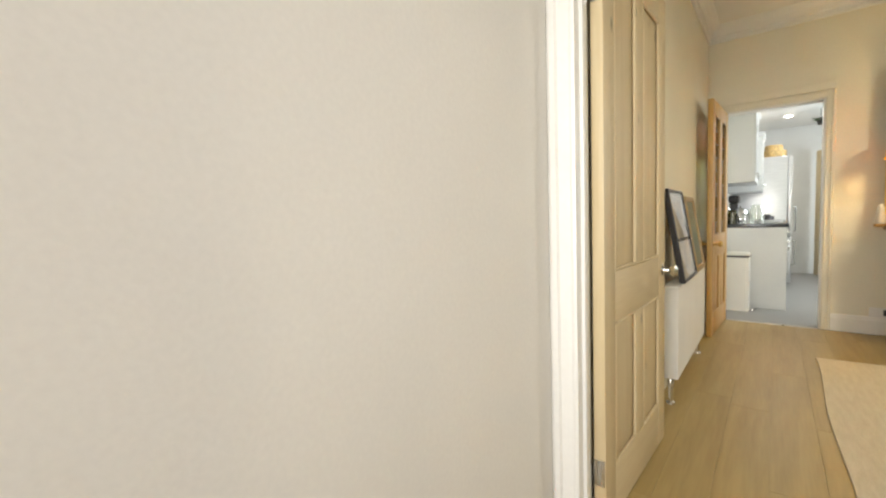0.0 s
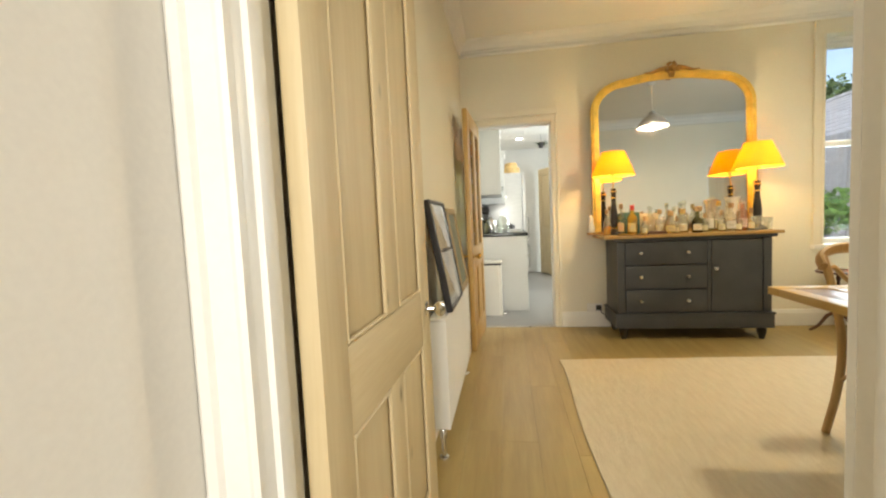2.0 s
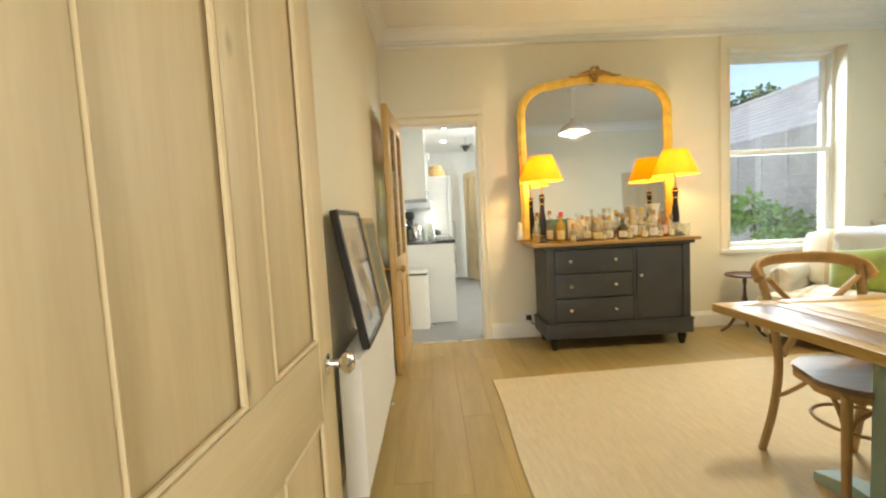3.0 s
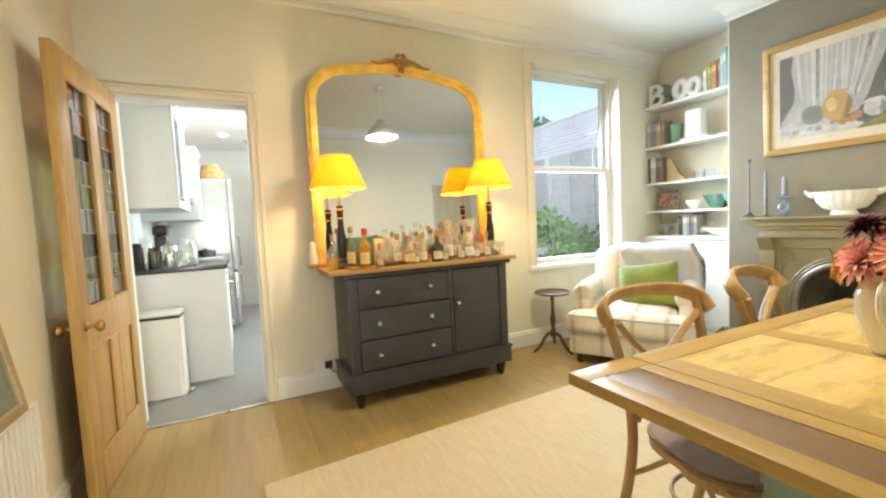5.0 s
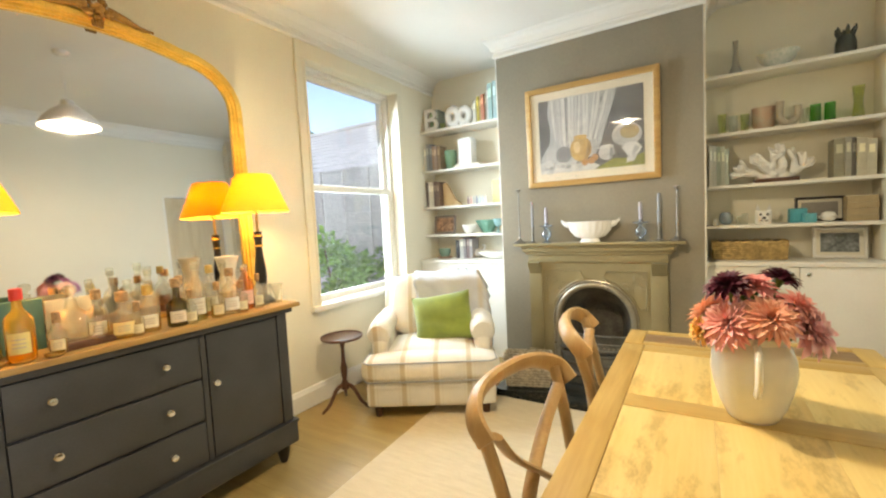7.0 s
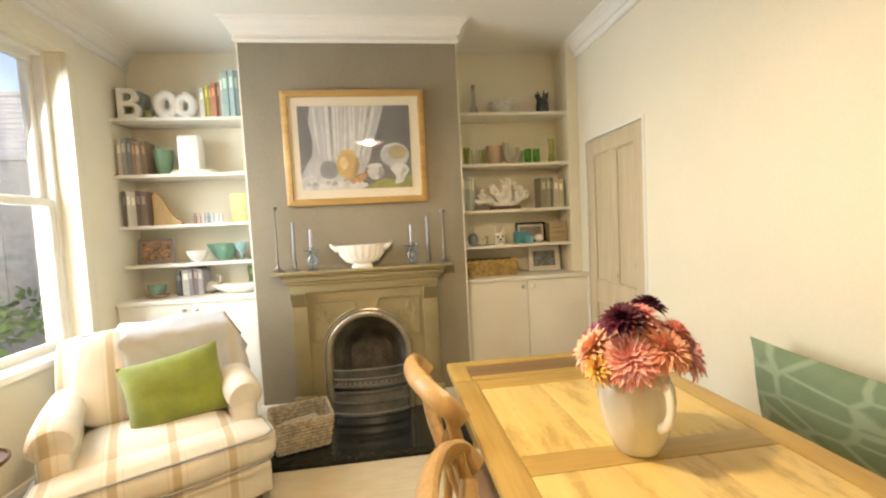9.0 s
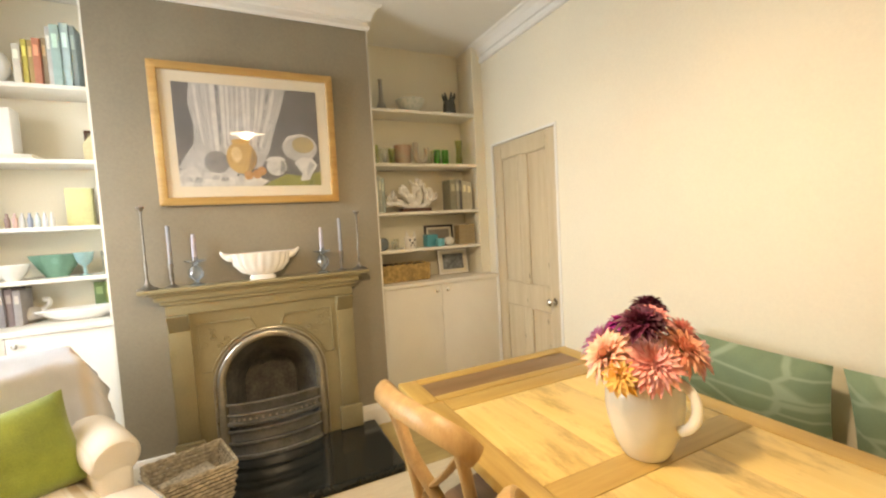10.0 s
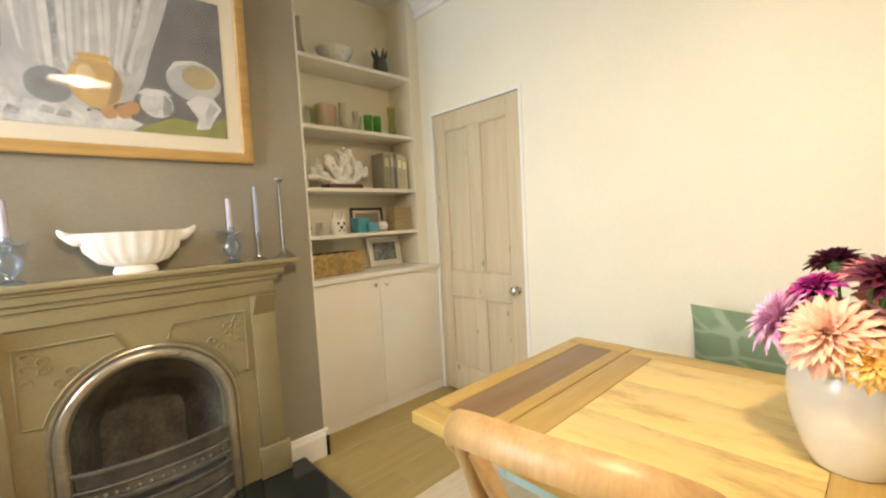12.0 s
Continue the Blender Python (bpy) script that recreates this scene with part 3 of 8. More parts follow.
# ---- window ----
win = structure("window_1", box(WW - 0.004, NORTH + 0.09, WB - 0.004, WW + 0.03, NORTH + 0.20, WT + 0.004, 0.004), M_TRIM, "white painted wooden sash window, lower and upper panes clear", "window")
part("frame_stile", box(WE - 0.03, NORTH + 0.09, WB - 0.004, WE + 0.004, NORTH + 0.20, WT + 0.004, 0.004), M_TRIM, win)
part("frame_head", box(WW + 0.03, NORTH + 0.09, WT - 0.035, WE - 0.03, NORTH + 0.20, WT + 0.004, 0.004), M_TRIM, win)
MEET = 1.66


def sash(name, z0, z1, y):
    s = part(name, box(WW + 0.03, y, z0, WE - 0.03, y + 0.04, z0 + 0.055, 0.005), M_TRIM, win)
    part("top_rail", box(WW + 0.03, y, z1 - 0.045, WE - 0.03, y + 0.04, z1, 0.005), M_TRIM, s)
    for a, b in ((WW + 0.03, WW + 0.07), (WE - 0.07, WE - 0.03)):
        part("stile", box(a, y + 0.001, z0 + 0.055, b, y + 0.039, z1 - 0.045, 0.005), M_TRIM, s)
    p = part("pane", box(WW + 0.065, y + 0.018, z0 + 0.05, WE - 0.065, y + 0.022, z1 - 0.04), M_PANE, s, "clear glass pane")
    p.visible_shadow = False
    return s


sash("lower_sash", WB, MEET + 0.02, NORTH + 0.10)
sash("upper_sash", MEET - 0.02, WT - 0.035, NORTH + 0.145)
part("sill", box(WW - 0.09, NORTH - 0.05, WB - 0.035, WE + 0.09, NORTH + 0.0995, WB + 0.006, 0.004), M_TRIM, win, "white painted window sill")
bm = box(WW - 0.085, NORTH - 0.022, WB, WW, NORTH, WT + 0.001, 0.006)
box(WE, NORTH - 0.022, WB, WE + 0.085, NORTH, WT + 0.001, 0.006, bm)
box(WW - 0.085, NORTH - 0.023, WT + 0.001, WE + 0.085, NORTH, WT + 0.122, 0.006, bm)
box(WW - 0.02, NORTH - 0.03, WB, WW - 0.001, NORTH - 0.018, WT, 0.004, bm)
box(WE + 0.001, NORTH - 0.03, WB, WE + 0.02, NORTH - 0.018, WT, 0.004, bm)
part("casing", bm, M_WALL, win, "cream painted window casing")

# ---- doors ----
def panel_door(name, w, h, label, mats, panels_low, panels_high, lock_z, glazed=False, knob=M_CHROME, knob_z=0.75, thick=0.04, m=None, other_knob=True):
    """A four-panel door; local x runs from the hinge, y is its thickness, origin at the hinge foot."""
    d = tagged(new(name), label, "door", kind="structure")
    d.empty_display_size = 0.1
    if m is not None:
        d.matrix_basis = m
    vert, horiz = mats
    stile = 0.105
    t = thick
    part("stile", box(0, 0, 0.008, stile, t, h, 0.003), vert, d)
    part("stile", box(w - stile, 0, 0.008, w, t, h, 0.003), vert, d)
    rails = ((0.008, 0.20), (lock_z - 0.09, lock_z + 0.09), (h - 0.12, h))
    for a, b in rails:
        part("rail", box(stile + 0.0005, 0.001, a, w - stile - 0.0005, t - 0.001, b, 0.003), horiz, d)
    mid = w / 2
    for a, b in ((0.2005, lock_z - 0.0905), (lock_z + 0.0905, h - 0.1205)):
        part("muntin", box(mid - 0.05, 0.001, a, mid + 0.05, t - 0.001, b, 0.003), vert, d)
        upper = a > 0.5
        for x0, x1 in ((stile, mid - 0.05), (mid + 0.05, w - stile)):
            if upper and glazed:
                tints = (M_GLASS, M_GLASS_OLIVE, M_GLASS_BROWN, M_GLASS_BLUE, M_GLASS_OLIVE, M_GLASS, M_GLASS_BROWN, M_GLASS_PINK, M_GLASS_BLUE)
                rows = 9
                for k in range(rows):
                    za, zb = a + (b - a) * k / rows, a + (b - a) * (k + 1) / rows
                    xm = x0 + (x1 - x0) * (0.35 + 0.3 * ((k * 7) % 5) / 4)
                    part("pane", box(x0, t / 2 - 0.002, za + 0.002, xm - 0.002, t / 2 + 0.002, zb - 0.002), tints[k], d, "tinted leaded glass")
                    part("pane", box(xm + 0.002, t / 2 - 0.002, za + 0.002, x1, t / 2 + 0.002, zb - 0.002), tints[(k * 5 + 3) % 9], d, "tinted leaded glass")
                    part("came", box(xm - 0.0025, t / 2 - 0.004, za, xm + 0.0025, t / 2 + 0.004, zb), M_PEWTER, d)
                    if k:
                        part("came", box(x0, t / 2 - 0.0035, za - 0.0025, x1, t / 2 + 0.0035, za + 0.0025), M_PEWTER, d)
            else:
                part("panel", box(x0 + 0.001, t * 0.3, a + 0.001, x1 - 0.001, t * 0.7, b - 0.001, 0.002), vert, d)
            bead = bmesh.new()
            for y in (t * 0.12, t * 0.88):
                pts = [(x0 + 0.006, y, a + 0.006), (x1 - 0.006, y, a + 0.006), (x1 - 0.006, y, b - 0.006), (x0 + 0.006, y, b - 0.006)]
                for i in range(4):
                    tube([pts[i], pts[(i + 1) % 4]], 0.006, 6, bead)
            part("bead", bead, vert, d)
    k = part("knob", lathe([(0.024, 0), (0.026, 0.004), (0.012, 0.008), (0.009, 0.03), (0.018, 0.036), (0.027, 0.048), (0.027, 0.056), (0.018, 0.066), (0.004, 0.069)], 20), knob, d, "round polished metal door knob")
    k.matrix_basis = pose(w - 0.055, 0, knob_z, 90, 0, 0)
    if other_knob:
        k2 = part("knob", lathe([(0.024, 0), (0.026, 0.004), (0.012, 0.008), (0.009, 0.03), (0.018, 0.036), (0.027, 0.048), (0.027, 0.056), (0.018, 0.066), (0.004, 0.069)], 20), knob, d)
        k2.matrix_basis = pose(w - 0.055, t, knob_z, -90, 0, 0)
    for z in (0.17, h - 0.28):
        hg = part("hinge", box(-0.006, 0.002, z, 0.002, t - 0.002, z + 0.09, 0.001), M_CHROME, d, "steel butt hinge")
    return d


# hall door, opened into the room along the west wall
panel_door("door_1", 0.80, 2.035, "stripped pine four-panel door standing open", (M_PINE, M_PINE_H), 2, 2, 0.80, knob_z=0.824,
           m=Matrix.Translation((-0.370, SOUTH + 0.004, 0)) @ pose(0, 0, 0, 0, 0, 88.0) @ pose(0, -0.04, 0))
# glazed kitchen door, folded back to the west wall
panel_door("door_2", 0.80, 2.03, "pine door with leaded glass upper panels standing open", (M_PINE_WARM, M_PINE_WARM), 2, 2, 0.79, True, M_BRASS, 0.81,
           m=pose(-0.305, NORTH - 0.02, 0, 0, 0, -93.2) @ pose(0, 0.0, 0))
# cupboard door in the corner
panel_door("door_3", 0.758, 2.005, "closed stripped pine cupboard door with dents and knots", (M_PINE_PALE, M_PINE_PALE), 2, 2, 0.80, knob_z=0.80,
           m=pose(CUP_E - 0.0225, SOUTH - 0.004, 0.004, 0, 0, 180), other_knob=False)


# ---- radiator ----
RAD_TOP = 0.675


def radiator():
    r = thing("radiator", "white enamelled panel radiator below two framed pictures", "radiator", pose(WEST, 2.42, 0))
    L = 1.115
    x0, x1, z0, z1 = 0.045, 0.125, 0.15, RAD_TOP
    bm = bmesh.new()
    n = 34
    pts = []
    for i in range(n):
        y = L * i / n
        s = L / n
        pts += [(x1 - 0.010, y), (x1 - 0.010, y + s * 0.25), (x1, y + s * 0.4), (x1, y + s * 0.8)]
    outline = pts + [(x1 - 0.010, L), (x1 - 0.022, L), (x1 - 0.022, 0)]
    slab(outline, "z", z0, z1 - 0.014, bm)
    part("front_panel", bm, M_WHITE_ENAMEL, r, smooth=False)
    part("back_panel", box(x0, 0.0, z0, x0 + 0.012, L, z1 - 0.014, 0.003), M_WHITE_ENAMEL, r)
    part("top_grille", box(x0, -0.003, z1 - 0.0135, x1 + 0.001, L + 0.003, z1, 0.004), M_WHITE_ENAMEL, r)
    for y in (-0.004, L):
        part("side_cover", box(x0, y, z0, x1 + 0.0005, y + 0.004, z1 - 0.014), M_WHITE_ENAMEL, r)
    for y in (0.02, L - 0.02):
        v = part("valve", lathe([(0.011, 0), (0.011, 0.09), (0.018, 0.093), (0.018, 0.13), (0.012, 0.14)], 14, (0.115 - 0.03, y, 0.006)), M_CHROME, r, "chrome pipe and valve")
        part("pipe_collar", lathe([(0.026, 0.0), (0.024, 0.008), (0.012, 0.014)], 14, (0.085, y, 0.0)), M_CHROME, v)
    for y in (0.25, L - 0.25):
        part("bracket", box(0.0, y - 0.015, 0.2, x0 + 0.001, y + 0.015, 0.5), M_WHITE_ENAMEL, r)


radiator()

# ---- rug ----
def rug():
    bm = bmesh.new()
    x0, x1, y0, y1 = 0.345, 3.41, 1.50, 3.95
    nx, ny = 60, 50
    rng = random.Random(3)
    grid = []
    for i in range(nx + 1):
        row = []
        for j in range(ny + 1):
            u, v = i / nx, j / ny
            x, y = x0 + (x1 - x0) * u, y0 + (y1 - y0) * v
            y += (-0.15 * (1 - u) ** 1.2 + 0.01 * u) * v
            x += 0.010 * math.sin(v * 9) * (1 - u) - 0.03 * math.sin(u * 3)
            z = 0.010 + 0.0015 * noise.noise((x * 9, y * 9, 0)) + 0.0012 * math.sin(j * math.pi)
            row.append(bm.verts.new((x, y, z)))
        grid.append(row)
    for i in range(nx):
        for j in range(ny):
            bm.faces.new((grid[i][j], grid[i + 1][j], grid[i + 1][j + 1], grid[i][j + 1]))
    border = [grid[i][0] for i in range(nx + 1)] + [grid[nx][j] for j in range(1, ny + 1)] + [grid[i][ny] for i in range(nx - 1, -1, -1)] + [grid[0][j] for j in range(ny - 1, 0, -1)]
    low = [bm.verts.new((v.co.x, v.co.y, -0.011)) for v in border]
    for i in range(len(border)):
        j = (i + 1) % len(border)
        bm.faces.new((border[j], border[i], low[i], low[j]))
    solid("rug", bm, M_RUG, "large oatmeal woven wool rug under the table", "rug")


rug()

# ---- dining table ----
TABLE = pose(1.129, 2.615, 0)


def table():
    t = thing("dining_table", "scrubbed pine extending dining table with painted base", "table", TABLE)
    L, W, H, th = 1.69, 0.87, 0.76, 0.034

    def top(name, x0, x1, panels, frame_w, panel_mat, label):
        lo = H - th
        first = None
        fr = [("rail", x0, 0, x1, -frame_w, M_TABLE_FRAME), ("rail", x0, -W + frame_w, x1, -W, M_TABLE_FRAME)]
        body = part(name, box(x0, -frame_w, lo, x1, 0, H, 0.004), M_TABLE_FRAME, t, label)
        part("rail", box(x0, -W, lo, x1, -W + frame_w, H, 0.004), M_TABLE_FRAME, body)
        edges = [x0] + [c for p in panels for c in p] + [x1]
        for a, b in zip(edges[0::2], edges[1::2]):
            part("cross_rail", box(a, -W + frame_w + 0.0006, lo, b, -frame_w - 0.0006, H, 0.004), M_TABLE_CROSS, body)
        for a, b in panels:
            n = 3 if panel_mat is M_TABLE else 1
            for k in range(n):
                ya = -W + frame_w + 0.0012 + (W - 2 * frame_w - 0.0024) * k / n
                yb = -W + frame_w + 0.0012 + (W - 2 * frame_w - 0.0024) * (k + 1) / n
                part("board", box(a + 0.0006, ya, lo + 0.006, b - 0.0006, yb, H - 0.002, 0.0015), panel_mat, body)
        return body

    top("west_leaf", 0.0, 0.248, [(0.065, 0.19)], 0.075, M_TABLE_DARK, "draw leaf with a darker inset panel")
    top("main_top", 0.252, 1.452, [(0.345, 0.80), (0.89, 1.362)], 0.085, M_TABLE, "framed top of worn pale boards")
    top("east_leaf", 1.456, L, [(1.50, 1.63)], 0.075, M_TABLE_DARK, "draw leaf with a darker inset panel")
    for n, b in (("apron", (0.30, -0.10, 0.64, 1.44, -0.08, H - th)), ("apron", (0.30, -W + 0.08, 0.64, 1.44, -W + 0.10, H - th)),
                 ("apron", (0.28, -W + 0.08, 0.64, 0.30, -0.08, H - th)), ("apron", (1.44, -W + 0.08, 0.64, 1.46, -0.08, H - th))):
        part(n, box(*b, 0.004), M_TEAL, t, "duck-egg green painted apron")
    for x in (0.42, 1.30):
        leg = part("leg", box(x - 0.05, -W / 2 - 0.14, 0.075, x + 0.05, -W / 2 + 0.14, 0.64, 0.012), M_TEAL, t, "painted trestle leg")
        prof = [(-W / 2 - 0.36, 0.0), (-W / 2 - 0.36, 0.035), (-W / 2 - 0.2, 0.076), (-W / 2 + 0.2, 0.076), (-W / 2 + 0.36, 0.035), (-W / 2 + 0.36, 0.0)]
        foot = slab(prof, "x", x - 0.045, x + 0.045)
        foot.transform(Matrix.Translation((0, 0, 0.012)))
        part("foot", foot, M_TEAL, leg)
    part("stretcher", box(0.47, -W / 2 - 0.02, 0.2, 1.25, -W / 2 + 0.02, 0.29, 0.006), M_TEAL, t)


table()


# ---- cross-back chairs ----
def cross_chair(m):
    """Bentwood cross-back chair; faces local -y, origin on the floor below the seat's middle."""
    c = thing("dining_chair", "honey oak bentwood cross-back dining chair", "chair", m @ Matrix.Diagonal((0.93, 1.0, 1.015, 1)), "chairs at the table")
    seat = [(0.21 * math.copysign(abs(math.cos(a)) ** 0.7, math.cos(a)) * (1.05 if math.sin(a) < 0 else 0.93), 0.20 * math.copysign(abs(math.sin(a)) ** 0.7, math.sin(a))) for a in [2 * math.pi * i / 40 for i in range(40)]]
    bm = slab(seat, "z", 0.440, 0.462)
    bmesh.ops.bevel(bm, geom=[e for e in bm.edges if abs(e.verts[0].co.z - e.verts[1].co.z) < 0.001], offset=0.007, segments=2, affect="EDGES")
    part("seat", bm, M_SEAT, c, "worn wooden seat")
    part("seat_frame", slab([(x * 0.97, y * 0.97) for x, y in seat], "z", 0.412, 0.4398), M_CHAIR, c)
    for s in (-1, 1):
        part("front_leg", tube([(s * 0.165, -0.15, 0.43), (s * 0.175, -0.165, 0.2), (s * 0.18, -0.175, 0.0)], 0.016, 10, radii=[0.019, 0.017, 0.014]), M_CHAIR, c)
        pts = curve_points([(s * 0.205, 0.27, 0.0), (s * 0.19, 0.215, 0.22), (s * 0.185, 0.19, 0.44), (s * 0.20, 0.225, 0.66), (s * 0.225, 0.275, 0.845)], 5)
        part("back_leg", tube(pts, 0.018, 10), M_CHAIR, c)
        pts = curve_points([(s * 0.20, 0.245, 0.80), (s * 0.10, 0.252, 0.70), (-s * 0.06, 0.225, 0.58), (-s * 0.165, 0.19, 0.465)], 6)
        off = 0.006 * s
        part("cross_slat", tube([(p.x, p.y + off, p.z) for p in pts], 0.021, 8, flat=0.45), M_CHAIR, c)
        pts = curve_points([(s * 0.17, -0.155, 0.27), (s * 0.15, -0.11, 0.33), (s * 0.13, -0.02, 0.412)], 5)
        part("brace", tube(pts, 0.009, 8), M_CHAIR, c)
        pts = curve_points([(s * 0.173, -0.155, 0.28), (s * 0.12, -0.15, 0.345), (s * 0.02, -0.15, 0.405)], 5)
        part("brace", tube(pts, 0.009, 8), M_CHAIR, c)
        pts = curve_points([(s * 0.188, 0.20, 0.28), (s * 0.165, 0.14, 0.33), (s * 0.15, 0.05, 0.412)], 5)
        part("brace", tube(pts, 0.009, 8), M_CHAIR, c)
    pts = curve_points([(-0.245, 0.235, 0.80), (-0.235, 0.275, 0.845), (-0.15, 0.315, 0.875), (0, 0.33, 0.882), (0.15, 0.315, 0.875), (0.235, 0.275, 0.845), (0.245, 0.235, 0.80)], 6)
    part("back_rail", tube(pts, 0.018, 10, flat=1.75), M_CHAIR, c)
    part("ring", tube([(0.15 * math.cos(a), -0.005 + 0.15 * math.sin(a), 0.27) for a in [2 * math.pi * i / 28 for i in range(28)]], 0.0075, 8, closed=True), M_CHAIR, c)
    return c


chair = cross_chair(pose(1.625, 2.48, 0.012, 0, 0, -9))
copy_thing(chair, pose(2.335, 2.465, 0.012, 0, 0, 8) @ Matrix.Diagonal((0.93, 1.0, 1.015, 1)))


# ---- dresser ----
SIDE_Z = 0.9205


def dresser():
    d = thing("sideboard", "charcoal painted sideboard with drawers and oak top", "sideboard", Matrix.Translation((0.001, -0.03, 0)) @ Matrix.Diagonal((1.05, 1.0, 1.025, 1)))
    x0, x1, y0, y1 = 0.875, 2.03, 4.375, 4.79
    part("carcass", box(x0, y0 + 0.02, 0.17, x1, y1, 0.868, 0.004), M_DRESSER, d)
    part("plinth", box(x0 - 0.02, y0 - 0.012, 0.10, x1 + 0.02, y1, 0.215, 0.008), M_DRESSER, d)
    part("plinth_moulding", box(x0 - 0.026, y0 - 0.02, 0.2152, x1 + 0.026, y1, 0.232, 0.006), M_DRESSER, d)
    part("top", box(0.765, 4.335, 0.872, 2.10, 4.82, 0.898, 0.007), M_DRESSER_TOP, d, "waxed oak top with overhang")
    part("top_moulding", box(x0 - 0.03, y0 - 0.022, 0.845, x1 + 0.03, y1, 0.8715, 0.008), M_DRESSER, d)
    for a, b in ((x0, x0 + 0.06), (x1 - 0.06, x1)):
        part("pilaster", box(a, y0 - 0.004, 0.233, b, y0 + 0.0195, 0.844, 0.006), M_DRESSER, d)
    xs = 1.58
    part("divider", box(xs - 0.012, y0 + 0.002, 0.233, xs + 0.012, y0 + 0.0195, 0.844, 0.003), M_DRESSER, d)
    zs = ((0.24, 0.43), (0.442, 0.632), (0.644, 0.835))
    kprof = [(0.009, 0), (0.006, 0.006), (0.006, 0.014), (0.013, 0.02), (0.016, 0.026), (0.012, 0.032), (0.003, 0.034)]
    for a, b in zs:
        dr = part("drawer", box(x0 + 0.064, y0, a, xs - 0.016, y0 + 0.019, b, 0.004), M_DRESSER, d)
        for x in (1.055, 1.415):
            k = part("knob", lathe(kprof, 14), M_CHROME, dr, "small pewter knob")
            k.matrix_basis = pose(x, y0, (a + b) / 2 + 0.004, 90, 0, 0)
    door = part("door", box(xs + 0.016, y0, 0.24, x1 - 0.064, y0 + 0.019, 0.835, 0.004), M_DRESSER, d)
    k = part("knob", lathe(kprof, 14), M_CHROME, door, "small pewter knob")
    k.matrix_basis = pose(1.62, y0, 0.60, 90, 0, 0)
    for x in (x0 + 0.05, x1 - 0.05):
        for y in (y0 + 0.04, y1 - 0.05):
            part("foot", lathe([(0.014, -0.012), (0.020, 0.005), (0.024, 0.02), (0.034, 0.06), (0.036, 0.085), (0.026, 0.092), (0.030, 0.102)], 16, (x, y, 0)), M_BLACK, d, "turned dark foot")


dresser()


# ---- overmantel mirror ----
def mirror():
    m = thing("gilt_mirror", "large arched gilt overmantel mirror with carved crest", "mirror", Matrix.Translation((1.505, 4.69, SIDE_Z + 0.001)) @ pose(0, 0, 0, -1.4, 0, 0.5) @ Matrix.Diagonal((1.07, 1.0, 1.055, 1)))
    hw, H, r = 0.662, 1.395, 0.30

    def outline(inset, base):
        pts = [(-hw + inset, base)]
        cx, cz = hw - r, H - r * 0.9 - 0.04
        for i in range(13):
            a = math.pi - i * math.pi / 2 / 12
            pts.append((-cx + (r - inset) * math.cos(a), cz + (r * 0.9 - inset) * math.sin(a)))
        for i in range(1, 12):
            u = -1 + i / 6
            pts.append((u * cx, H - 0.04 - inset + 0.04 * (1 - u * u)))
        for i in range(13):
            a = math.pi / 2 - i * math.pi / 2 / 12
            pts.append((cx + (r - inset) * math.cos(a), cz + (r * 0.9 - inset) * math.sin(a)))
        pts.append((hw - inset, base))
        return pts

    part("glass", slab(outline(0.05, 0.06), "y", 0.018, 0.024), M_MIRROR, m, "silvered mirror glass", smooth=False)
    bm = bmesh.new()
    for i0, i1, d in ((0.0, 0.022, -0.005), (0.018, 0.042, -0.022), (0.040, 0.056, -0.008), (0.054, 0.066, 0.004)):
        o, n = outline(i0, 0.0), outline(i1, 0.0)
        o[0], o[-1], n[0], n[-1] = (-hw + i0, 0.0), (hw - i0, 0.0), (-hw + i1, 0.0), (hw - i1, 0.0)
        own = bmesh.new()
        rows = [[own.verts.new((p[0], y, p[1])) for p in line] for line, y in ((o, 0.03), (o, d + 0.006), (o, d), (n, d), (n, d + 0.006), (n, 0.03))]
        for a, b in zip(rows, rows[1:]):
            for i in range(len(a) - 1):
                own.faces.new((a[i], a[i + 1], b[i + 1], b[i]))
        join(bm, own)
    part("frame", bm, M_GILT, m)
    part("backboard", slab(outline(0.004, 0.0), "y", 0.031, 0.045), M_DARK_WOOD, m, smooth=False)
    part("base_board", box(-0.715, -0.035, 0.0, 0.70, 0.05, 0.022, 0.005), M_GILT_OLD, m)
    crest = bmesh.new()
    rng = random.Random(5)
    for i in range(34):
        a = rng.uniform(0, 2 * math.pi)
        rr = rng.uniform(0.0, 1.0)
        x, z = math.cos(a) * rr * 0.06, 1.405 + math.sin(a) * rr * 0.045
        s = rng.uniform(0.010, 0.02)
        own = bmesh.new()
        bmesh.ops.create_icosphere(own, subdivisions=1, radius=s)
        own.transform(Matrix.Translation((x, -0.025 - rng.uniform(0, 0.012), z)))
        join(crest, own)
    for s in (-1, 1):
        tube([(p.x, -0.026, p.z) for p in curve_points([(s * 0.04, 0, 1.41), (s * 0.10, 0, 1.40), (s * 0.16, 0, 1.38), (s * 0.22, 0, 1.38)], 6)], 0.013, 8, crest, radii=[0.022 - 0.016 * i / 18 for i in range(19)])
    for s in (-1, 0, 1):
        tube([(s * 0.02, -0.024, 1.375), (s * 0.012, -0.022, 1.33)], 0.008, 6, crest)
    part("crest", crest, M_GILT_OLD, m, "carved shell and leaf crest")


mirror()

# ---- fireplace ----
def arch_line(cy, r, spring, base, n=20):
    return [(cy + r, base)] + [(cy + r * math.cos(math.pi * i / n), spring + r * math.sin(math.pi * i / n)) for i in range(n + 1)] + [(cy - r, base)]


MZ = 1.12


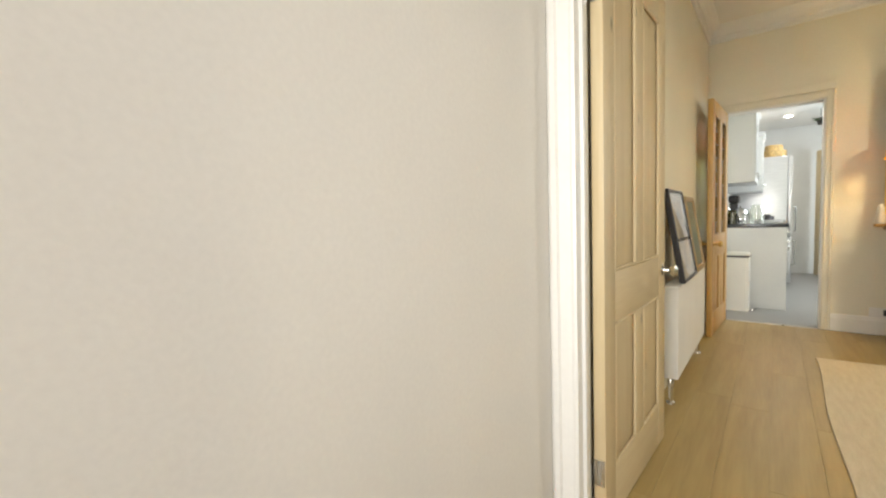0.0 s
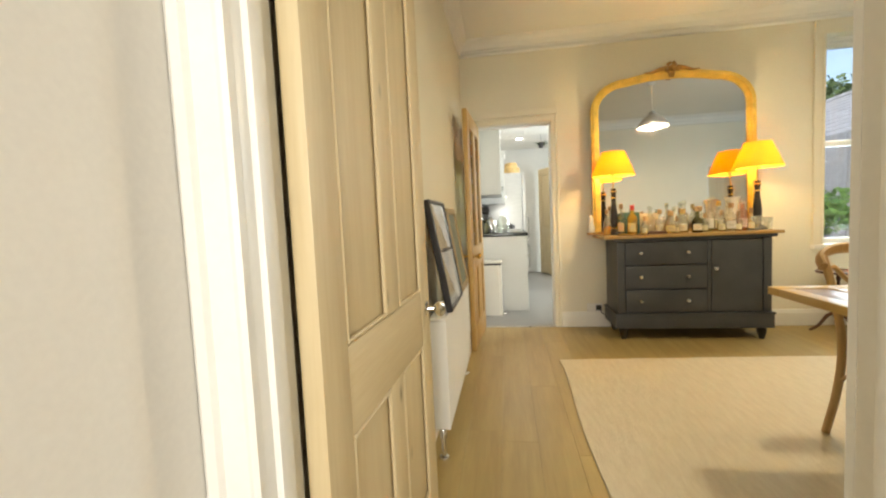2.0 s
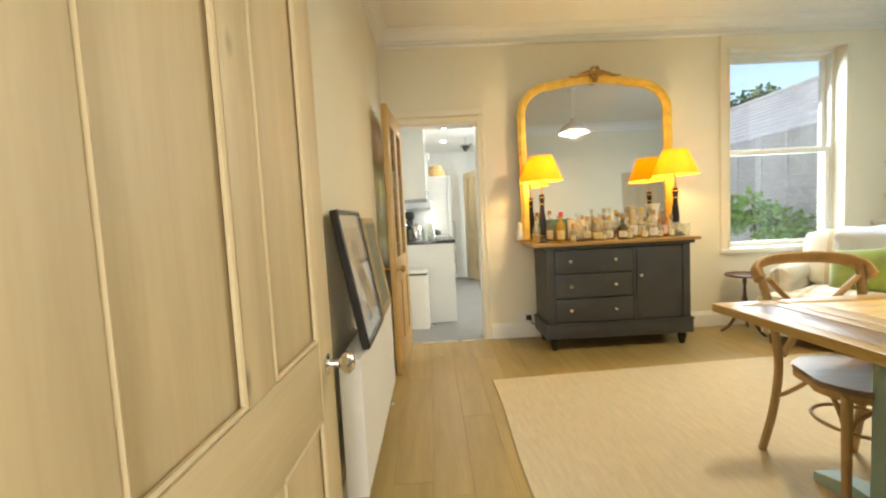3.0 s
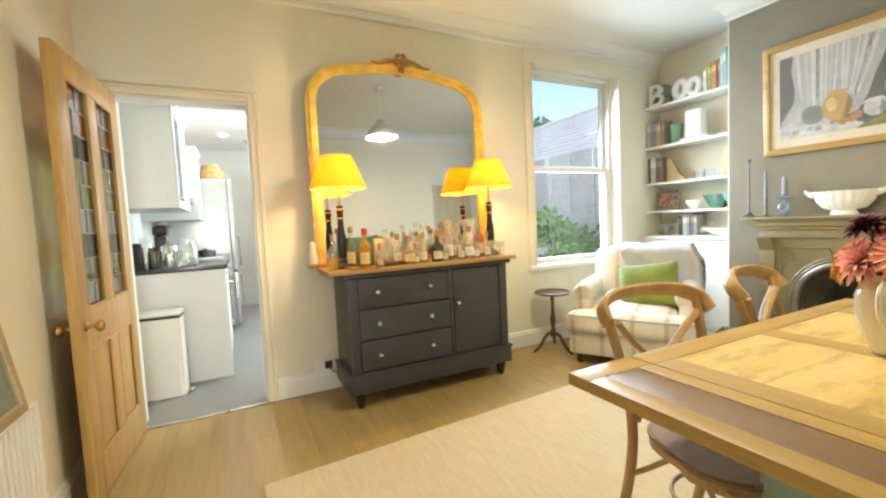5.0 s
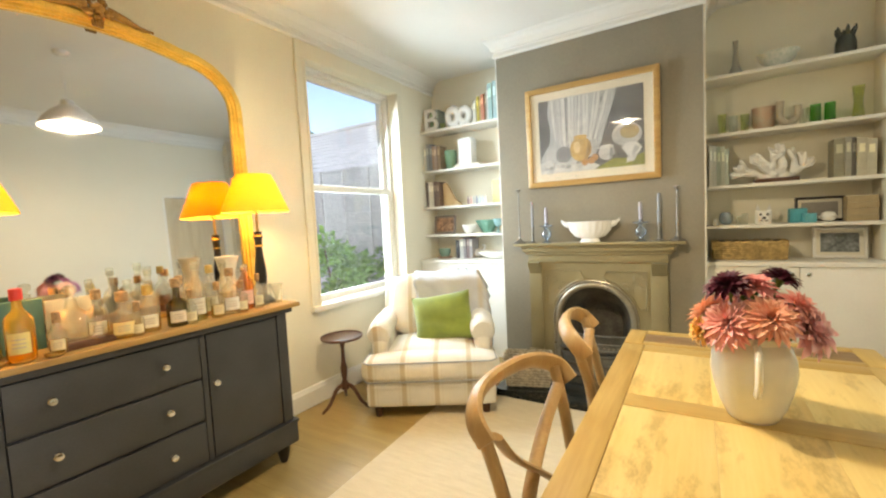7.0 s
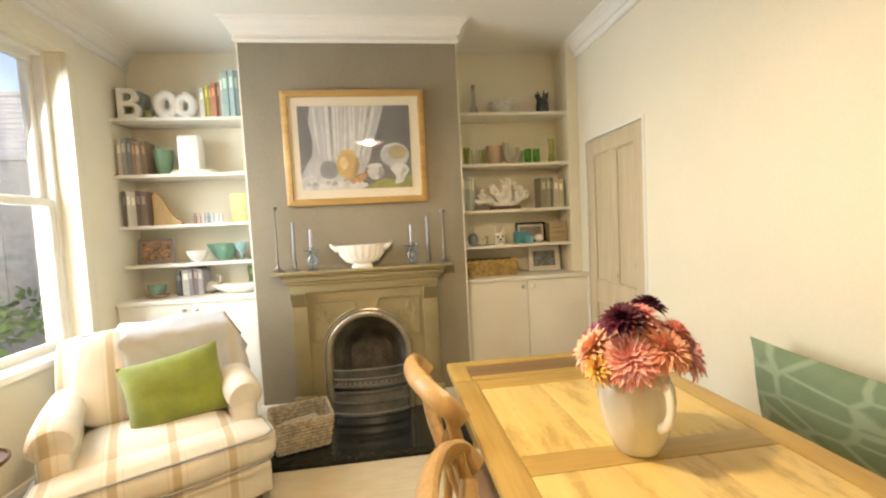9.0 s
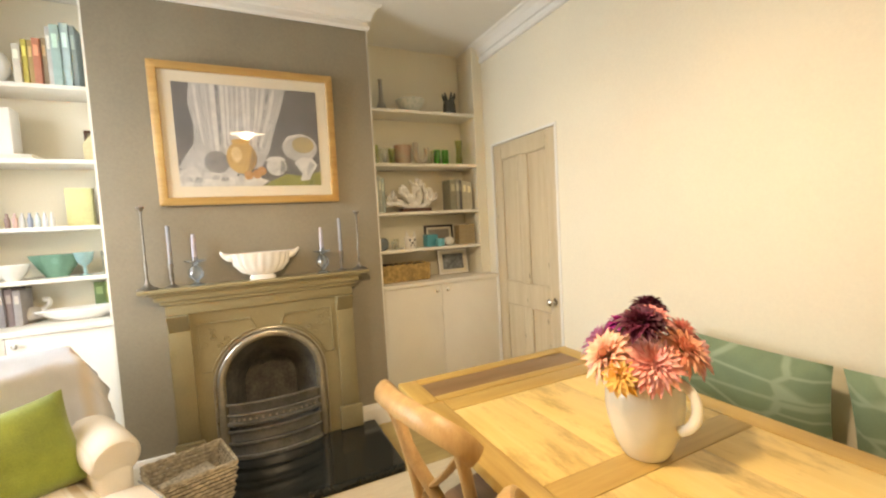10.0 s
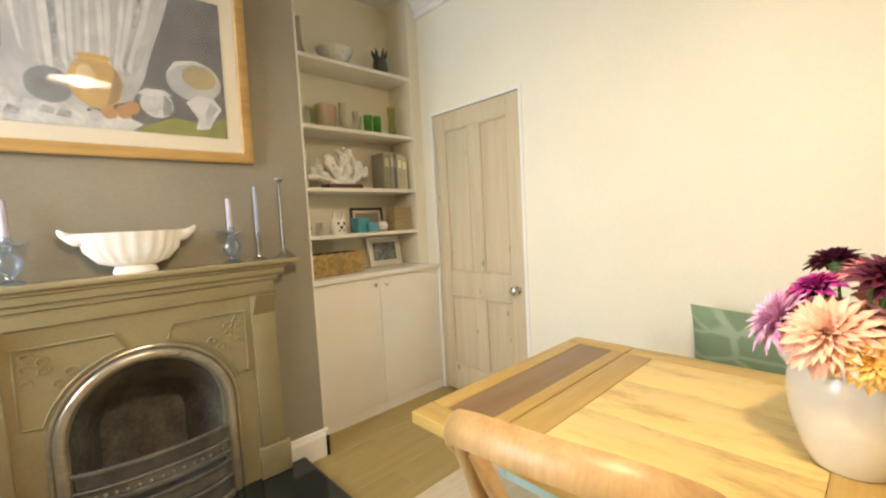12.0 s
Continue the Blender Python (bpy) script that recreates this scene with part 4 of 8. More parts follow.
def fireplace():
    f = thing("fireplace", "cast-iron Victorian fireplace painted bronze grey", "fireplace")
    cy, X = HEARTH_Y, BREAST_X
    xf = X - 0.035
    # face plate with an arched opening
    n = 20
    spring, R = 0.485, 0.268
    inner = arch_line(cy, R, spring, 0.0, n)
    outer = [(cy + 0.53, 0.0)]
    for i in range(n + 1):
        a = math.pi * i / n
        u, w = math.cos(a), math.sin(a)
        k = min(0.53 / max(abs(u), 1e-6), 0.52 / max(w, 1e-6))
        outer.append((cy + u * k, spring + w * k))
    outer.append((cy - 0.53, 0.0))
    own = bmesh.new()
    rows = [[own.verts.new((x, p[0], p[1])) for p in line] for line, x in ((outer, X), (outer, xf), (inner, xf), (inner, X + 0.02))]
    for a, b in zip(rows, rows[1:]):
        for i in range(len(a) - 1):
            own.faces.new((a[i], a[i + 1], b[i + 1], b[i]))
    part("surround", own, M_IRON, f, smooth=False)
    for s in (-1, 1):
        c = cy + s * 0.47
        part("pilaster", box(xf - 0.018, c - 0.055, 0.21, xf + 0.001, c + 0.055, 0.955, 0.006), M_IRON, f)
        p = part("plinth_block", box(xf - 0.035, c - 0.075, 0.05, xf + 0.001, c + 0.075, 0.205, 0.008), M_IRON, f)
        bk = part("bracket", slab([(xf - 0.018, 0.86), (xf - 0.06, 0.93), (xf - 0.075, 0.957), (xf + 0.0, 0.957), (xf, 0.86)], "y", c - 0.05, c + 0.05), M_IRON, f)
        # spandrel with scroll relief
        tri = [(cy + s * 0.385, 0.885), (cy + s * 0.10, 0.885)] + [(cy + s * (0.345 * math.cos(a)), spring + 0.345 * math.sin(a)) for a in [math.radians(78 - 12 * i) for i in range(6)]] + [(cy + s * 0.385, 0.60)]
        if s < 0:
            tri = tri[::-1]
        bm = bmesh.new()
        pts = [(xf - 0.003, p[0], p[1]) for p in tri]
        tube(pts, 0.006, 6, bm, closed=True)
        rng = random.Random(9)
        for i in range(9):
            y, z = cy + s * (0.36 - 0.012 * i * (i % 3)), 0.865 - 0.018 * i
            sc = [(xf - 0.002, y + s * -0.02 * math.cos(a) * (1 - a / 9), z + 0.02 * math.sin(a) * (1 - a / 9)) for a in [j * 0.6 for j in range(11)]]
            tube(sc, 0.004, 5, bm)
        part("spandrel", bm, M_IRON, f, "cast scrolling leaf relief")
    ring = bmesh.new()
    tube([(xf - 0.006, p[0], p[1]) for p in arch_line(cy, R + 0.024, spring, 0.05, 26)], 0.021, 10, ring, flat=0.8)
    tube([(xf - 0.004, p[0], p[1]) for p in arch_line(cy, R + 0.056, spring, 0.05, 26)], 0.007, 8, ring)
    part("arch_moulding", ring, M_IRON_EDGE, f, "rubbed bright arch moulding")
    # mantel: frieze, mouldings, shelf
    for nm, x, half, z0, z1 in (("frieze", xf - 0.015, 0.53, 0.957, 1.02), ("bed_moulding", xf - 0.03, 0.55, 1.02, 1.045), ("bed_moulding", xf - 0.045, 0.575, 1.045, 1.078), ("cap_moulding", xf - 0.056, 0.59, 1.078, 1.0955), ("shelf", X - 0.112, 0.642, 1.096, MZ)):
        part(nm, box(x, cy - half, z0, X + 0.002 if nm != "shelf" else X, cy + half, z1, 0.007), M_IRON, f)
    # firebox
    back = bmesh.new()
    rows = []
    for x, r, sp in ((X + 0.02, R, spring), (X + 0.14, R * 0.82, spring - 0.04), (X + 0.30, R * 0.62, spring - 0.10)):
        rows.append([back.verts.new((x, p[0], p[1])) for p in arch_line(cy, r, sp, 0.05, n)])
    for a, b in zip(rows, rows[1:]):
        for i in range(len(a) - 1):
            back.faces.new((a[i], a[i + 1], b[i + 1], b[i]))
    back.faces.new(rows[-1])
    part("fireback", back, M_SOOT, f, "sooty curved fireback")
    part("fire_floor", box(X - 0.03, cy - 0.27, 0.05, X + 0.30, cy + 0.27, 0.16, 0.004), M_SOOT, f)
    # curved grate bars
    def bar(z, r, depth, width=0.27, flat=1.0):
        pts = [(xf + 0.03 - depth * math.cos(a), cy + width * math.sin(a) / math.sin(1.15), z) for a in [-1.15 + 2.3 * i / 16 for i in range(17)]]
        return tube(pts, r, 8, flat=flat)
    def band(z0, z1, depth, lean=0.0, width=0.262):
        own = bmesh.new()
        arcs = []
        for x_off, z, add in ((0.0, z0, 0.0), (0.0, z1, lean), (0.012, z1, lean), (0.012, z0, 0.0)):
            arcs.append([own.verts.new((xf + 0.03 + x_off - (depth + add) * math.cos(a), cy + width * math.sin(a) / math.sin(1.15), z)) for a in [-1.15 + 2.3 * i / 18 for i in range(19)]])
        for a, b in zip(arcs, arcs[1:] + arcs[:1]):
            for i in range(18):
                own.faces.new((a[i], a[i + 1], b[i + 1], b[i]))
        return own
    for z0, z1, d, lean in ((0.315, 0.368, 0.078, 0.012), (0.262, 0.300, 0.092, -0.006), (0.148, 0.205, 0.098, -0.008), (0.062, 0.128, 0.118, -0.012)):
        part("grate_band", band(z0, z1, d, lean), M_GRATE, f, "broad curved iron grate band")
    for z, r, d, fl in ((0.374, 0.009, 0.088, 1.2), (0.308, 0.008, 0.09, 1.0), (0.256, 0.011, 0.098, 1.3), (0.21, 0.009, 0.098, 1.2), (0.138, 0.010, 0.112, 1.2), (0.056, 0.012, 0.128, 1.4)):
        part("grate_bar", bar(z, r, d, flat=fl), M_GRATE, f, "curved bright grate bar")
    stud_mesh = None
    for i in range(15):
        a = -0.95 + 1.9 * i / 14
        if stud_mesh is None:
            own = bmesh.new()
            bmesh.ops.create_icosphere(own, subdivisions=1, radius=0.008)
            stud_mesh = mesh_from(own, "stud", M_IRON_EDGE, True)
        st = new("stud", stud_mesh)
        st.parent = f
        st.location = (xf + 0.026 - 0.095 * math.cos(a), cy + 0.262 * math.sin(a) / math.sin(1.15), 0.281)
    part("ash_pan", slab([(xf + 0.03 - 0.10 * math.cos(a), cy + 0.25 * math.sin(a)) for a in [-1.3 + 2.6 * i / 14 for i in range(15)]], "z", 0.05, 0.14), M_BLACK, f)


fireplace()
structure("hearth", box(3.425, 2.40, -0.011, BREAST_X - 0.0005, 3.67, 0.048, 0.012), M_HEARTH, "polished black granite hearth slab", "hearth")

# ---- alcove cupboards and shelves ----
SHELF_Z = (2.302, 1.884, 1.502, 1.206)
SHELF_X, CUPB_X = 4.335, 4.215


def alcove(y0, y1, pier):
    """Base cupboard and four fitted shelves between two cheeks."""
    c = thing("base_cupboard", "white painted fitted alcove cupboard with two doors", "cupboard", group="alcove cupboards")
    part("worktop", box(CUPB_X, y0 + 0.002, 0.915, EAST - 0.002, y1 - 0.002, 0.945, 0.004), M_SHELF, c)
    part("carcass", box(CUPB_X + 0.038, y0 + 0.002, 0.0, EAST - 0.002, y1 - 0.002, 0.9145), M_SHELF, c)
    part("plinth", box(CUPB_X + 0.026, y0 + 0.003, 0.0, CUPB_X + 0.0375, y1 - 0.003, 0.07), M_SHELF, c)
    mid = (y0 + y1) / 2
    for a, b, k in ((y0 + 0.005, mid - 0.0015, mid - 0.045), (mid + 0.0015, y1 - 0.005, mid + 0.045)):
        d = part("door", box(CUPB_X + 0.018, a, 0.072, CUPB_X + 0.0375, b, 0.912, 0.003), M_SHELF, c)
        kn = part("knob", lathe([(0.008, 0), (0.006, 0.01), (0.013, 0.018), (0.015, 0.024), (0.008, 0.03)], 12), M_CHROME, d, "small round metal knob")
        kn.matrix_basis = pose(CUPB_X + 0.018, k, 0.865, 0, -90, 0)
    for z in SHELF_Z:
        s = solid("wall_shelf", box(SHELF_X, y0 + 0.002 + pier, z - 0.024, EAST - 0.002, y1 - 0.002, z, 0.003), M_SHELF, "white painted fitted alcove shelf", "shelf", group="alcove shelves")


alcove(BREAST_N + 0.012, NORTH, 0.0)
alcove(SOUTH, BREAST_S - 0.012, 0.09)
structure("alcove_pier", box(SHELF_X + 0.004, SOUTH + 0.001, 0.946, EAST - 0.001, SOUTH + 0.09, TOP - 0.001), M_WALL, "cream painted narrow pier beside the shelves", "wall")

RNG = random.Random(21)
ZC = 0.945


def above_shelf(z):
    """Keep a thing's seat on its shelf while its height over it grows."""
    base = max(h for h in SHELF_Z + (ZC,) if h <= z + 0.0005)
    return base + (z - base) * 1.07


NORTH_ALCOVE = (lambda p: Vector((p.x + 0.30, NORTH - (4.82 - p.y) * 1.12, above_shelf(p.z))), (1.0, 1.09, 1.07))
SOUTH_ALCOVE = (lambda p: Vector((p.x + 0.30, 2.262 - (2.398 - p.y) * 1.065, above_shelf(p.z))), (1.0, 1.065, 1.07))


def book(x, y, z, thick, tall, deep, colour, lean=0.0, flat=False):
    """A closed book, its spine towards the room; y is its north side."""
    b = thing("book", "shelved hardback book with a plain printed spine", "book", Matrix.Translation((x, y, z)) @ pose(0, 0, 0, lean, 0, 0), "shelf books")
    m = paint(*colour)
    shell = bmesh.new()
    box(0, -thick, 0, 0.003, 0, tall, 0.001, shell)
    box(0.0031, -thick, 0, deep, -thick + 0.0025, tall, 0.0008, shell)
    box(0.0031, -0.0025, 0, deep, 0, tall, 0.0008, shell)
    part("cover", shell, m, b)
    part("pages", box(0.0035, -thick + 0.003, 0.004, deep - 0.004, -0.003, tall - 0.004), M_PAPER, b)
    part("spine_label", box(-0.0012, -thick * 0.8, tall * 0.62, -0.0002, -thick * 0.2, tall * 0.85), paint(min(1, colour[0] * 1.5 + 0.1), min(1, colour[1] * 1.5 + 0.1), min(1, colour[2] * 1.4 + 0.08)), b)
    if flat:
        b.matrix_basis = staged(Matrix.Translation((x, y, z)) @ pose(0, 0, 0, -90, 0, 0))
    return b


def book_row(y, z, spec, x=4.06, lean=0.0):
    """Books side by side from y southwards: (thickness, height, colour)."""
    for thick, tall, colour in spec:
        book(x + RNG.uniform(-0.006, 0.014), y, z, thick, tall, 0.15 + RNG.uniform(-0.02, 0.03), colour, lean)
        y -= thick + 0.0015
    return y


def turned(name, profile, mat, label, category, x, y, z, seg=20, inner=None, group=""):
    """A lathed vessel; inner adds the wall thickness that makes it hollow."""
    prof = list(profile)
    if inner:
        prof += [(max(r - inner, 0.002), h) for r, h in reversed(profile) if h > inner] + [(0.001, inner * 2)]
    return solid(name, lathe(prof, seg), mat, label, category, Matrix.Translation((x, y, z)), group)


def framed(name, label, w, h, m, frame_mat, mount_mat, image_mat, fw=0.02, mount=0.03, depth=0.02, group=""):
    """A framed picture; local x across, z up, its face towards local -y, origin at the bottom middle."""
    f = thing(name, label, "picture", m, group)
    o = [(-w / 2, 0), (w / 2, 0), (w / 2, h), (-w / 2, h)]
    i = [(-w / 2 + fw, fw), (w / 2 - fw, fw), (w / 2 - fw, h - fw), (-w / 2 + fw, h - fw)]
    bm = ring_slab(o, i, "y", -depth, 0)
    bmesh.ops.bevel(bm, geom=list(bm.edges), offset=min(0.004, fw * 0.2), segments=1, affect="EDGES")
    part("frame", bm, frame_mat, f)
    part("mount", box(-w / 2 + fw * 0.8, -depth * 0.5, fw * 0.8, w / 2 - fw * 0.8, -0.0008, h - fw * 0.8), mount_mat, f, "plain mount board")
    part("image", box(-w / 2 + fw + mount, -depth * 0.5 - 0.002, fw + mount, w / 2 - fw - mount, -depth * 0.5 - 0.0002, h - fw - mount), image_mat, f)
    return f


# south face of a picture on the east wall looks along -x
FACE_WEST = pose(0, 0, 0, 0, 0, -90)


def north_shelves():
    z1, z2, z3, z4 = SHELF_Z
    zc = 0.945
    # top shelf
    book_row(4.81, z1, [(0.03, 0.22, (0.42, 0.10, 0.07)), (0.025, 0.20, (0.45, 0.40, 0.32)), (0.03, 0.21, (0.22, 0.32, 0.18)), (0.03, 0.19, (0.45, 0.33, 0.20)), (0.028, 0.21, (0.30, 0.34, 0.30))], 4.13)
    data = bpy.data.curves.new("letter", "FONT")
    data.body, data.size, data.extrude, data.bevel_depth = "B", 0.30, 0.014, 0.003
    tmp = bpy.data.objects.new("letter", data)
    scene.collection.objects.link(tmp)
    bpy.context.view_layer.update()
    me = bpy.data.meshes.new_from_object(tmp.evaluated_get(bpy.context.evaluated_depsgraph_get()))
    bpy.data.objects.remove(tmp)
    me.materials.clear()
    me.materials.append(M_WHITE_CER)
    ob = new("letter_ornament", me)
    ob.matrix_basis = staged(Matrix.Translation((4.085, 4.80, z1 + 0.004)) @ pose(0, 0, 0, 90, 0, -90))
    tagged(ob, "freestanding white capital letter B ornament", "ornament")
    turned("plant_pot", [(0.02, 0), (0.028, 0.05), (0.03, 0.055)], paint(0.20, 0.22, 0.08), "small dark olive glazed pot", "pot", 4.10, 4.60, z1)
    for y, s in ((4.49, 1.22), (4.37, 1.12)):
        bm = bmesh.new()
        ring = [(0, 0.045 * math.cos(a) * s, 0.085 * s + 0.055 * math.sin(a) * s) for a in [2 * math.pi * i / 24 for i in range(24)]]
        tube(ring, 0.030 * s, 12, bm, flat=1.0, closed=True)
        lathe([(0.020 * s, 0.13 * s), (0.015 * s, 0.155 * s), (0.02 * s, 0.17 * s)], 14, (0, 0, 0), bm)
        lathe([(0.036 * s, 0.0), (0.03 * s, 0.02 * s)], 14, (0, 0, 0), bm)
        solid("ring_vase", bm, M_WHITE_CER, "white ceramic vase with a hole through it", "vase", Matrix.Translation((4.12, y, z1)), "ring vases")
    book_row(4.26, z1, [(0.03, 0.20, (0.66, 0.62, 0.52)), (0.022, 0.23, (0.62, 0.52, 0.12)), (0.02, 0.23, (0.45, 0.33, 0.14)), (0.03, 0.24, (0.55, 0.22, 0.14)), (0.02, 0.25, (0.42, 0.34, 0.24)), (0.02, 0.31, (0.60, 0.60, 0.58)), (0.036, 0.32, (0.36, 0.52, 0.50)), (0.035, 0.335, (0.42, 0.58, 0.60)), (0.022, 0.33, (0.28, 0.36, 0.36))], 4.06, 0)
    # second shelf
    book_row(4.80, z2, [(0.025, 0.25, (0.55, 0.52, 0.46)), (0.03, 0.26, (0.28, 0.30, 0.32)), (0.03, 0.26, (0.20, 0.22, 0.25)), (0.02, 0.24, (0.36, 0.24, 0.18)), (0.03, 0.235, (0.40, 0.32, 0.28)), (0.025, 0.24, (0.30, 0.22, 0.15))])
    turned("green_beaker", [(0.045, 0), (0.058, 0.10), (0.062, 0.18)], paint(0.14, 0.26, 0.15, 0.3), "dark green glazed beaker vase", "vase", 4.13, 4.545, z2, 20, 0.006)
    for i, (w, d) in enumerate(((0.27, 0.17), (0.25, 0.16))):
        solid("flat_book", box(0, 0, 0, d, w, 0.014, 0.002), M_PAPER, "pale book lying flat on the shelf", "book", Matrix.Translation((4.06, 4.22 + 0.01 * i, z2 + 0.0145 * i)), "flat books")
    c = solid("white_canister", box(-0.06, -0.07, 0, 0.06, 0.07, 0.245, 0.012), M_WHITE_CER, "tall white square ceramic canister", "canister", Matrix.Translation((4.14, 4.37, z2 + 0.029)))
    framed("small_picture", "small brown framed picture leaning on the shelf", 0.13, 0.20, Matrix.Translation((4.28, 4.0, z2)) @ FACE_WEST, M_DARK_WOOD, paint(0.26, 0.2, 0.13), paint(0.3, 0.22, 0.14), 0.012, 0.01)
    bm = slab([(-0.045, 0), (0.045, 0), (0.045, 0.10), (0.03, 0.125), (0, 0.16), (-0.03, 0.125), (-0.045, 0.10)], "y", -0.02, 0.02)
    solid("arched_plaque", bm, paint(0.72, 0.62, 0.36), "cream arched ceramic plaque", "ornament", Matrix.Translation((4.16, 4.0, z2)) @ FACE_WEST)
    # third shelf
    book_row(4.80, z3, [(0.02, 0.25, (0.12, 0.10, 0.10)), (0.03, 0.25, (0.68, 0.66, 0.62)), (0.028, 0.24, (0.62, 0.60, 0.56)), (0.035, 0.25, (0.16, 0.11, 0.10)), (0.035, 0.245, (0.20, 0.14, 0.11))])
    bm = slab([(0.0, 0), (0.18, 0.0), (0.20, 0.02), (0.13, 0.06), (0.10, 0.12), (0.07, 0.19), (0.03, 0.235), (0.0, 0.22), (0.012, 0.12)], "y", -0.02, 0.02)
    bmesh.ops.bevel(bm, geom=list(bm.edges), offset=0.005, segments=2, affect="EDGES")
    solid("wooden_carving", bm, wood("pale_carving", (0.55, 0.38, 0.18), (0.42, 0.27, 0.11), "z", 0.5), "carved pale wooden animal figure", "ornament", Matrix.Translation((4.13, 4.64, z3)) @ FACE_WEST)
    cols = ((0.30, 0.20, 0.18), (0.62, 0.42, 0.38), (0.55, 0.56, 0.55), (0.28, 0.32, 0.40), (0.55, 0.64, 0.66), (0.60, 0.65, 0.70), (0.66, 0.64, 0.60))
    for i, col in enumerate(cols):
        turned("small_bottle", [(0.011, 0), (0.012, 0.05), (0.006, 0.062), (0.006, 0.078), (0.002, 0.08)], paint(*col, 0.3), "small coloured bottle in a row on the shelf", "bottle", 4.10, 4.365 - 0.029 * i, z3, 12, group="small bottles")
    solid("yellow_box", box(0, -0.06, 0, 0.04, 0.06, 0.215, 0.004), paint(0.66, 0.62, 0.30), "pale yellow printed card box", "box", Matrix.Translation((4.16, 4.09, z3)))
    book_row(3.99, z3, [(0.016, 0.19, (0.22, 0.18, 0.16)), (0.016, 0.2, (0.42, 0.3, 0.28)), (0.016, 0.2, (0.5, 0.34, 0.36))])
    # fourth shelf
    framed("photo_frame", "dark framed landscape photograph", 0.24, 0.185, Matrix.Translation((4.17, 4.665, z4)) @ FACE_WEST @ pose(0, 0, 0, -7, 0, 0), paint(0.22, 0.19, 0.17), paint(0.30, 0.25, 0.22), paint(0.40, 0.23, 0.14, vary=0.5), 0.02, 0.004)
    cup = turned("white_cup", [(0.028, 0), (0.03, 0.008), (0.05, 0.03), (0.066, 0.06), (0.072, 0.085)], M_WHITE_CER, "white wide china cup", "cup", 4.10, 4.37, z4, 24, 0.004)
    bm = bmesh.new()
    n = 48
    rings = []
    for r, h in ((0.05, 0.0), (0.055, 0.012), (0.08, 0.05), (0.105, 0.10), (0.115, 0.125), (0.108, 0.122), (0.07, 0.05), (0.03, 0.02)):
        rings.append([bm.verts.new(((r + 0.006 * math.cos(9 * 2 * math.pi * i / n) * h * 8) * math.cos(2 * math.pi * i / n) * 0.75, (r + 0.006 * math.cos(9 * 2 * math.pi * i / n) * h * 8) * math.sin(2 * math.pi * i / n), h)) for i in range(n)])
    for a, b in zip(rings, rings[1:]):
        for i in range(n):
            bm.faces.new((a[i], a[(i + 1) % n], b[(i + 1) % n], b[i]))
    bm.faces.new(rings[0][::-1])
    solid("fluted_bowl", bm, paint(0.14, 0.30, 0.22, 0.25), "dark green glazed fluted bowl", "bowl", Matrix.Translation((4.19, 4.22, z4)))
    turned("footed_glass", [(0.03, 0), (0.008, 0.01), (0.007, 0.05), (0.035, 0.08), (0.045, 0.13)], paint(0.25, 0.42, 0.42, 0.2), "teal footed glass goblet", "glass", 4.10, 4.08, z4, 20, 0.003)
    turned("glass_tumbler", [(0.03, 0), (0.036, 0.13)], M_GLASS, "clear glass tumbler on the shelf", "glass", 4.13, 3.98, z4, 20, 0.003)
    # on the cupboard
    turned("plant_saucer", [(0.05, 0), (0.075, 0.012), (0.078, 0.02)], paint(0.40, 0.26, 0.18), "terracotta plant saucer under a bowl", "saucer", 4.13, 4.66, zc, 24)
    turned("green_bowl", [(0.04, 0), (0.055, 0.03), (0.062, 0.075)], paint(0.20, 0.31, 0.25, 0.25), "small green glazed bowl on a saucer", "bowl", 4.13, 4.66, zc + 0.0205, 24, 0.005)
    book_row(4.53, zc, [(0.03, 0.18, (0.08, 0.08, 0.09)), (0.05, 0.19, (0.60, 0.60, 0.58)), (0.025, 0.2, (0.30, 0.28, 0.30)), (0.03, 0.2, (0.26, 0.2, 0.2)), (0.03, 0.19, (0.38, 0.36, 0.36))], 4.12)
    bm = bmesh.new()
    rings = [[bm.verts.new((r * 0.42 * math.cos(2 * math.pi * i / 36), r * (1 + 0.05 * math.sin(6 * math.pi * i / 18)) * math.sin(2 * math.pi * i / 36), h)) for i in range(36)] for r, h in ((0.06, 0.0), (0.10, 0.006), (0.17, 0.04), (0.20, 0.062), (0.195, 0.066), (0.15, 0.04), (0.05, 0.014))]
    for a, b in zip(rings, rings[1:]):
        for i in range(36):
            bm.faces.new((a[i], a[(i + 1) % 36], b[(i + 1) % 36], b[i]))
    bm.faces.new(rings[0][::-1])
    bm.faces.new(rings[-1])
    solid("shell_dish", bm, M_WHITE_CER, "long white ceramic shell dish", "dish", Matrix.Translation((4.125, 4.12, zc)))
    bm = bmesh.new()
    lathe([(0.03, 0.0), (0.06, 0.02), (0.065, 0.045), (0.04, 0.075), (0.01, 0.085)], 18, (0, 0, 0), bm)
    tube([tuple(p) for p in curve_points([(0.0, -0.04, 0.06), (0.0, -0.075, 0.085), (0.0, -0.08, 0.115), (0.0, -0.055, 0.12)], 5)], 0.012, 8, bm)
    solid("swan_ornament", bm, M_WHITE_CER, "white ceramic swan-shaped ornament", "ornament", Matrix.Translation((4.24, 4.36, zc)))
    book_row(4.09, zc, [(0.05, 0.19, (0.16, 0.26, 0.10)), (0.03, 0.19, (0.24, 0.34, 0.10)), (0.05, 0.185, (0.14, 0.22, 0.10))], 4.25)


STAGE.append(NORTH_ALCOVE)
north_shelves()
STAGE.pop()


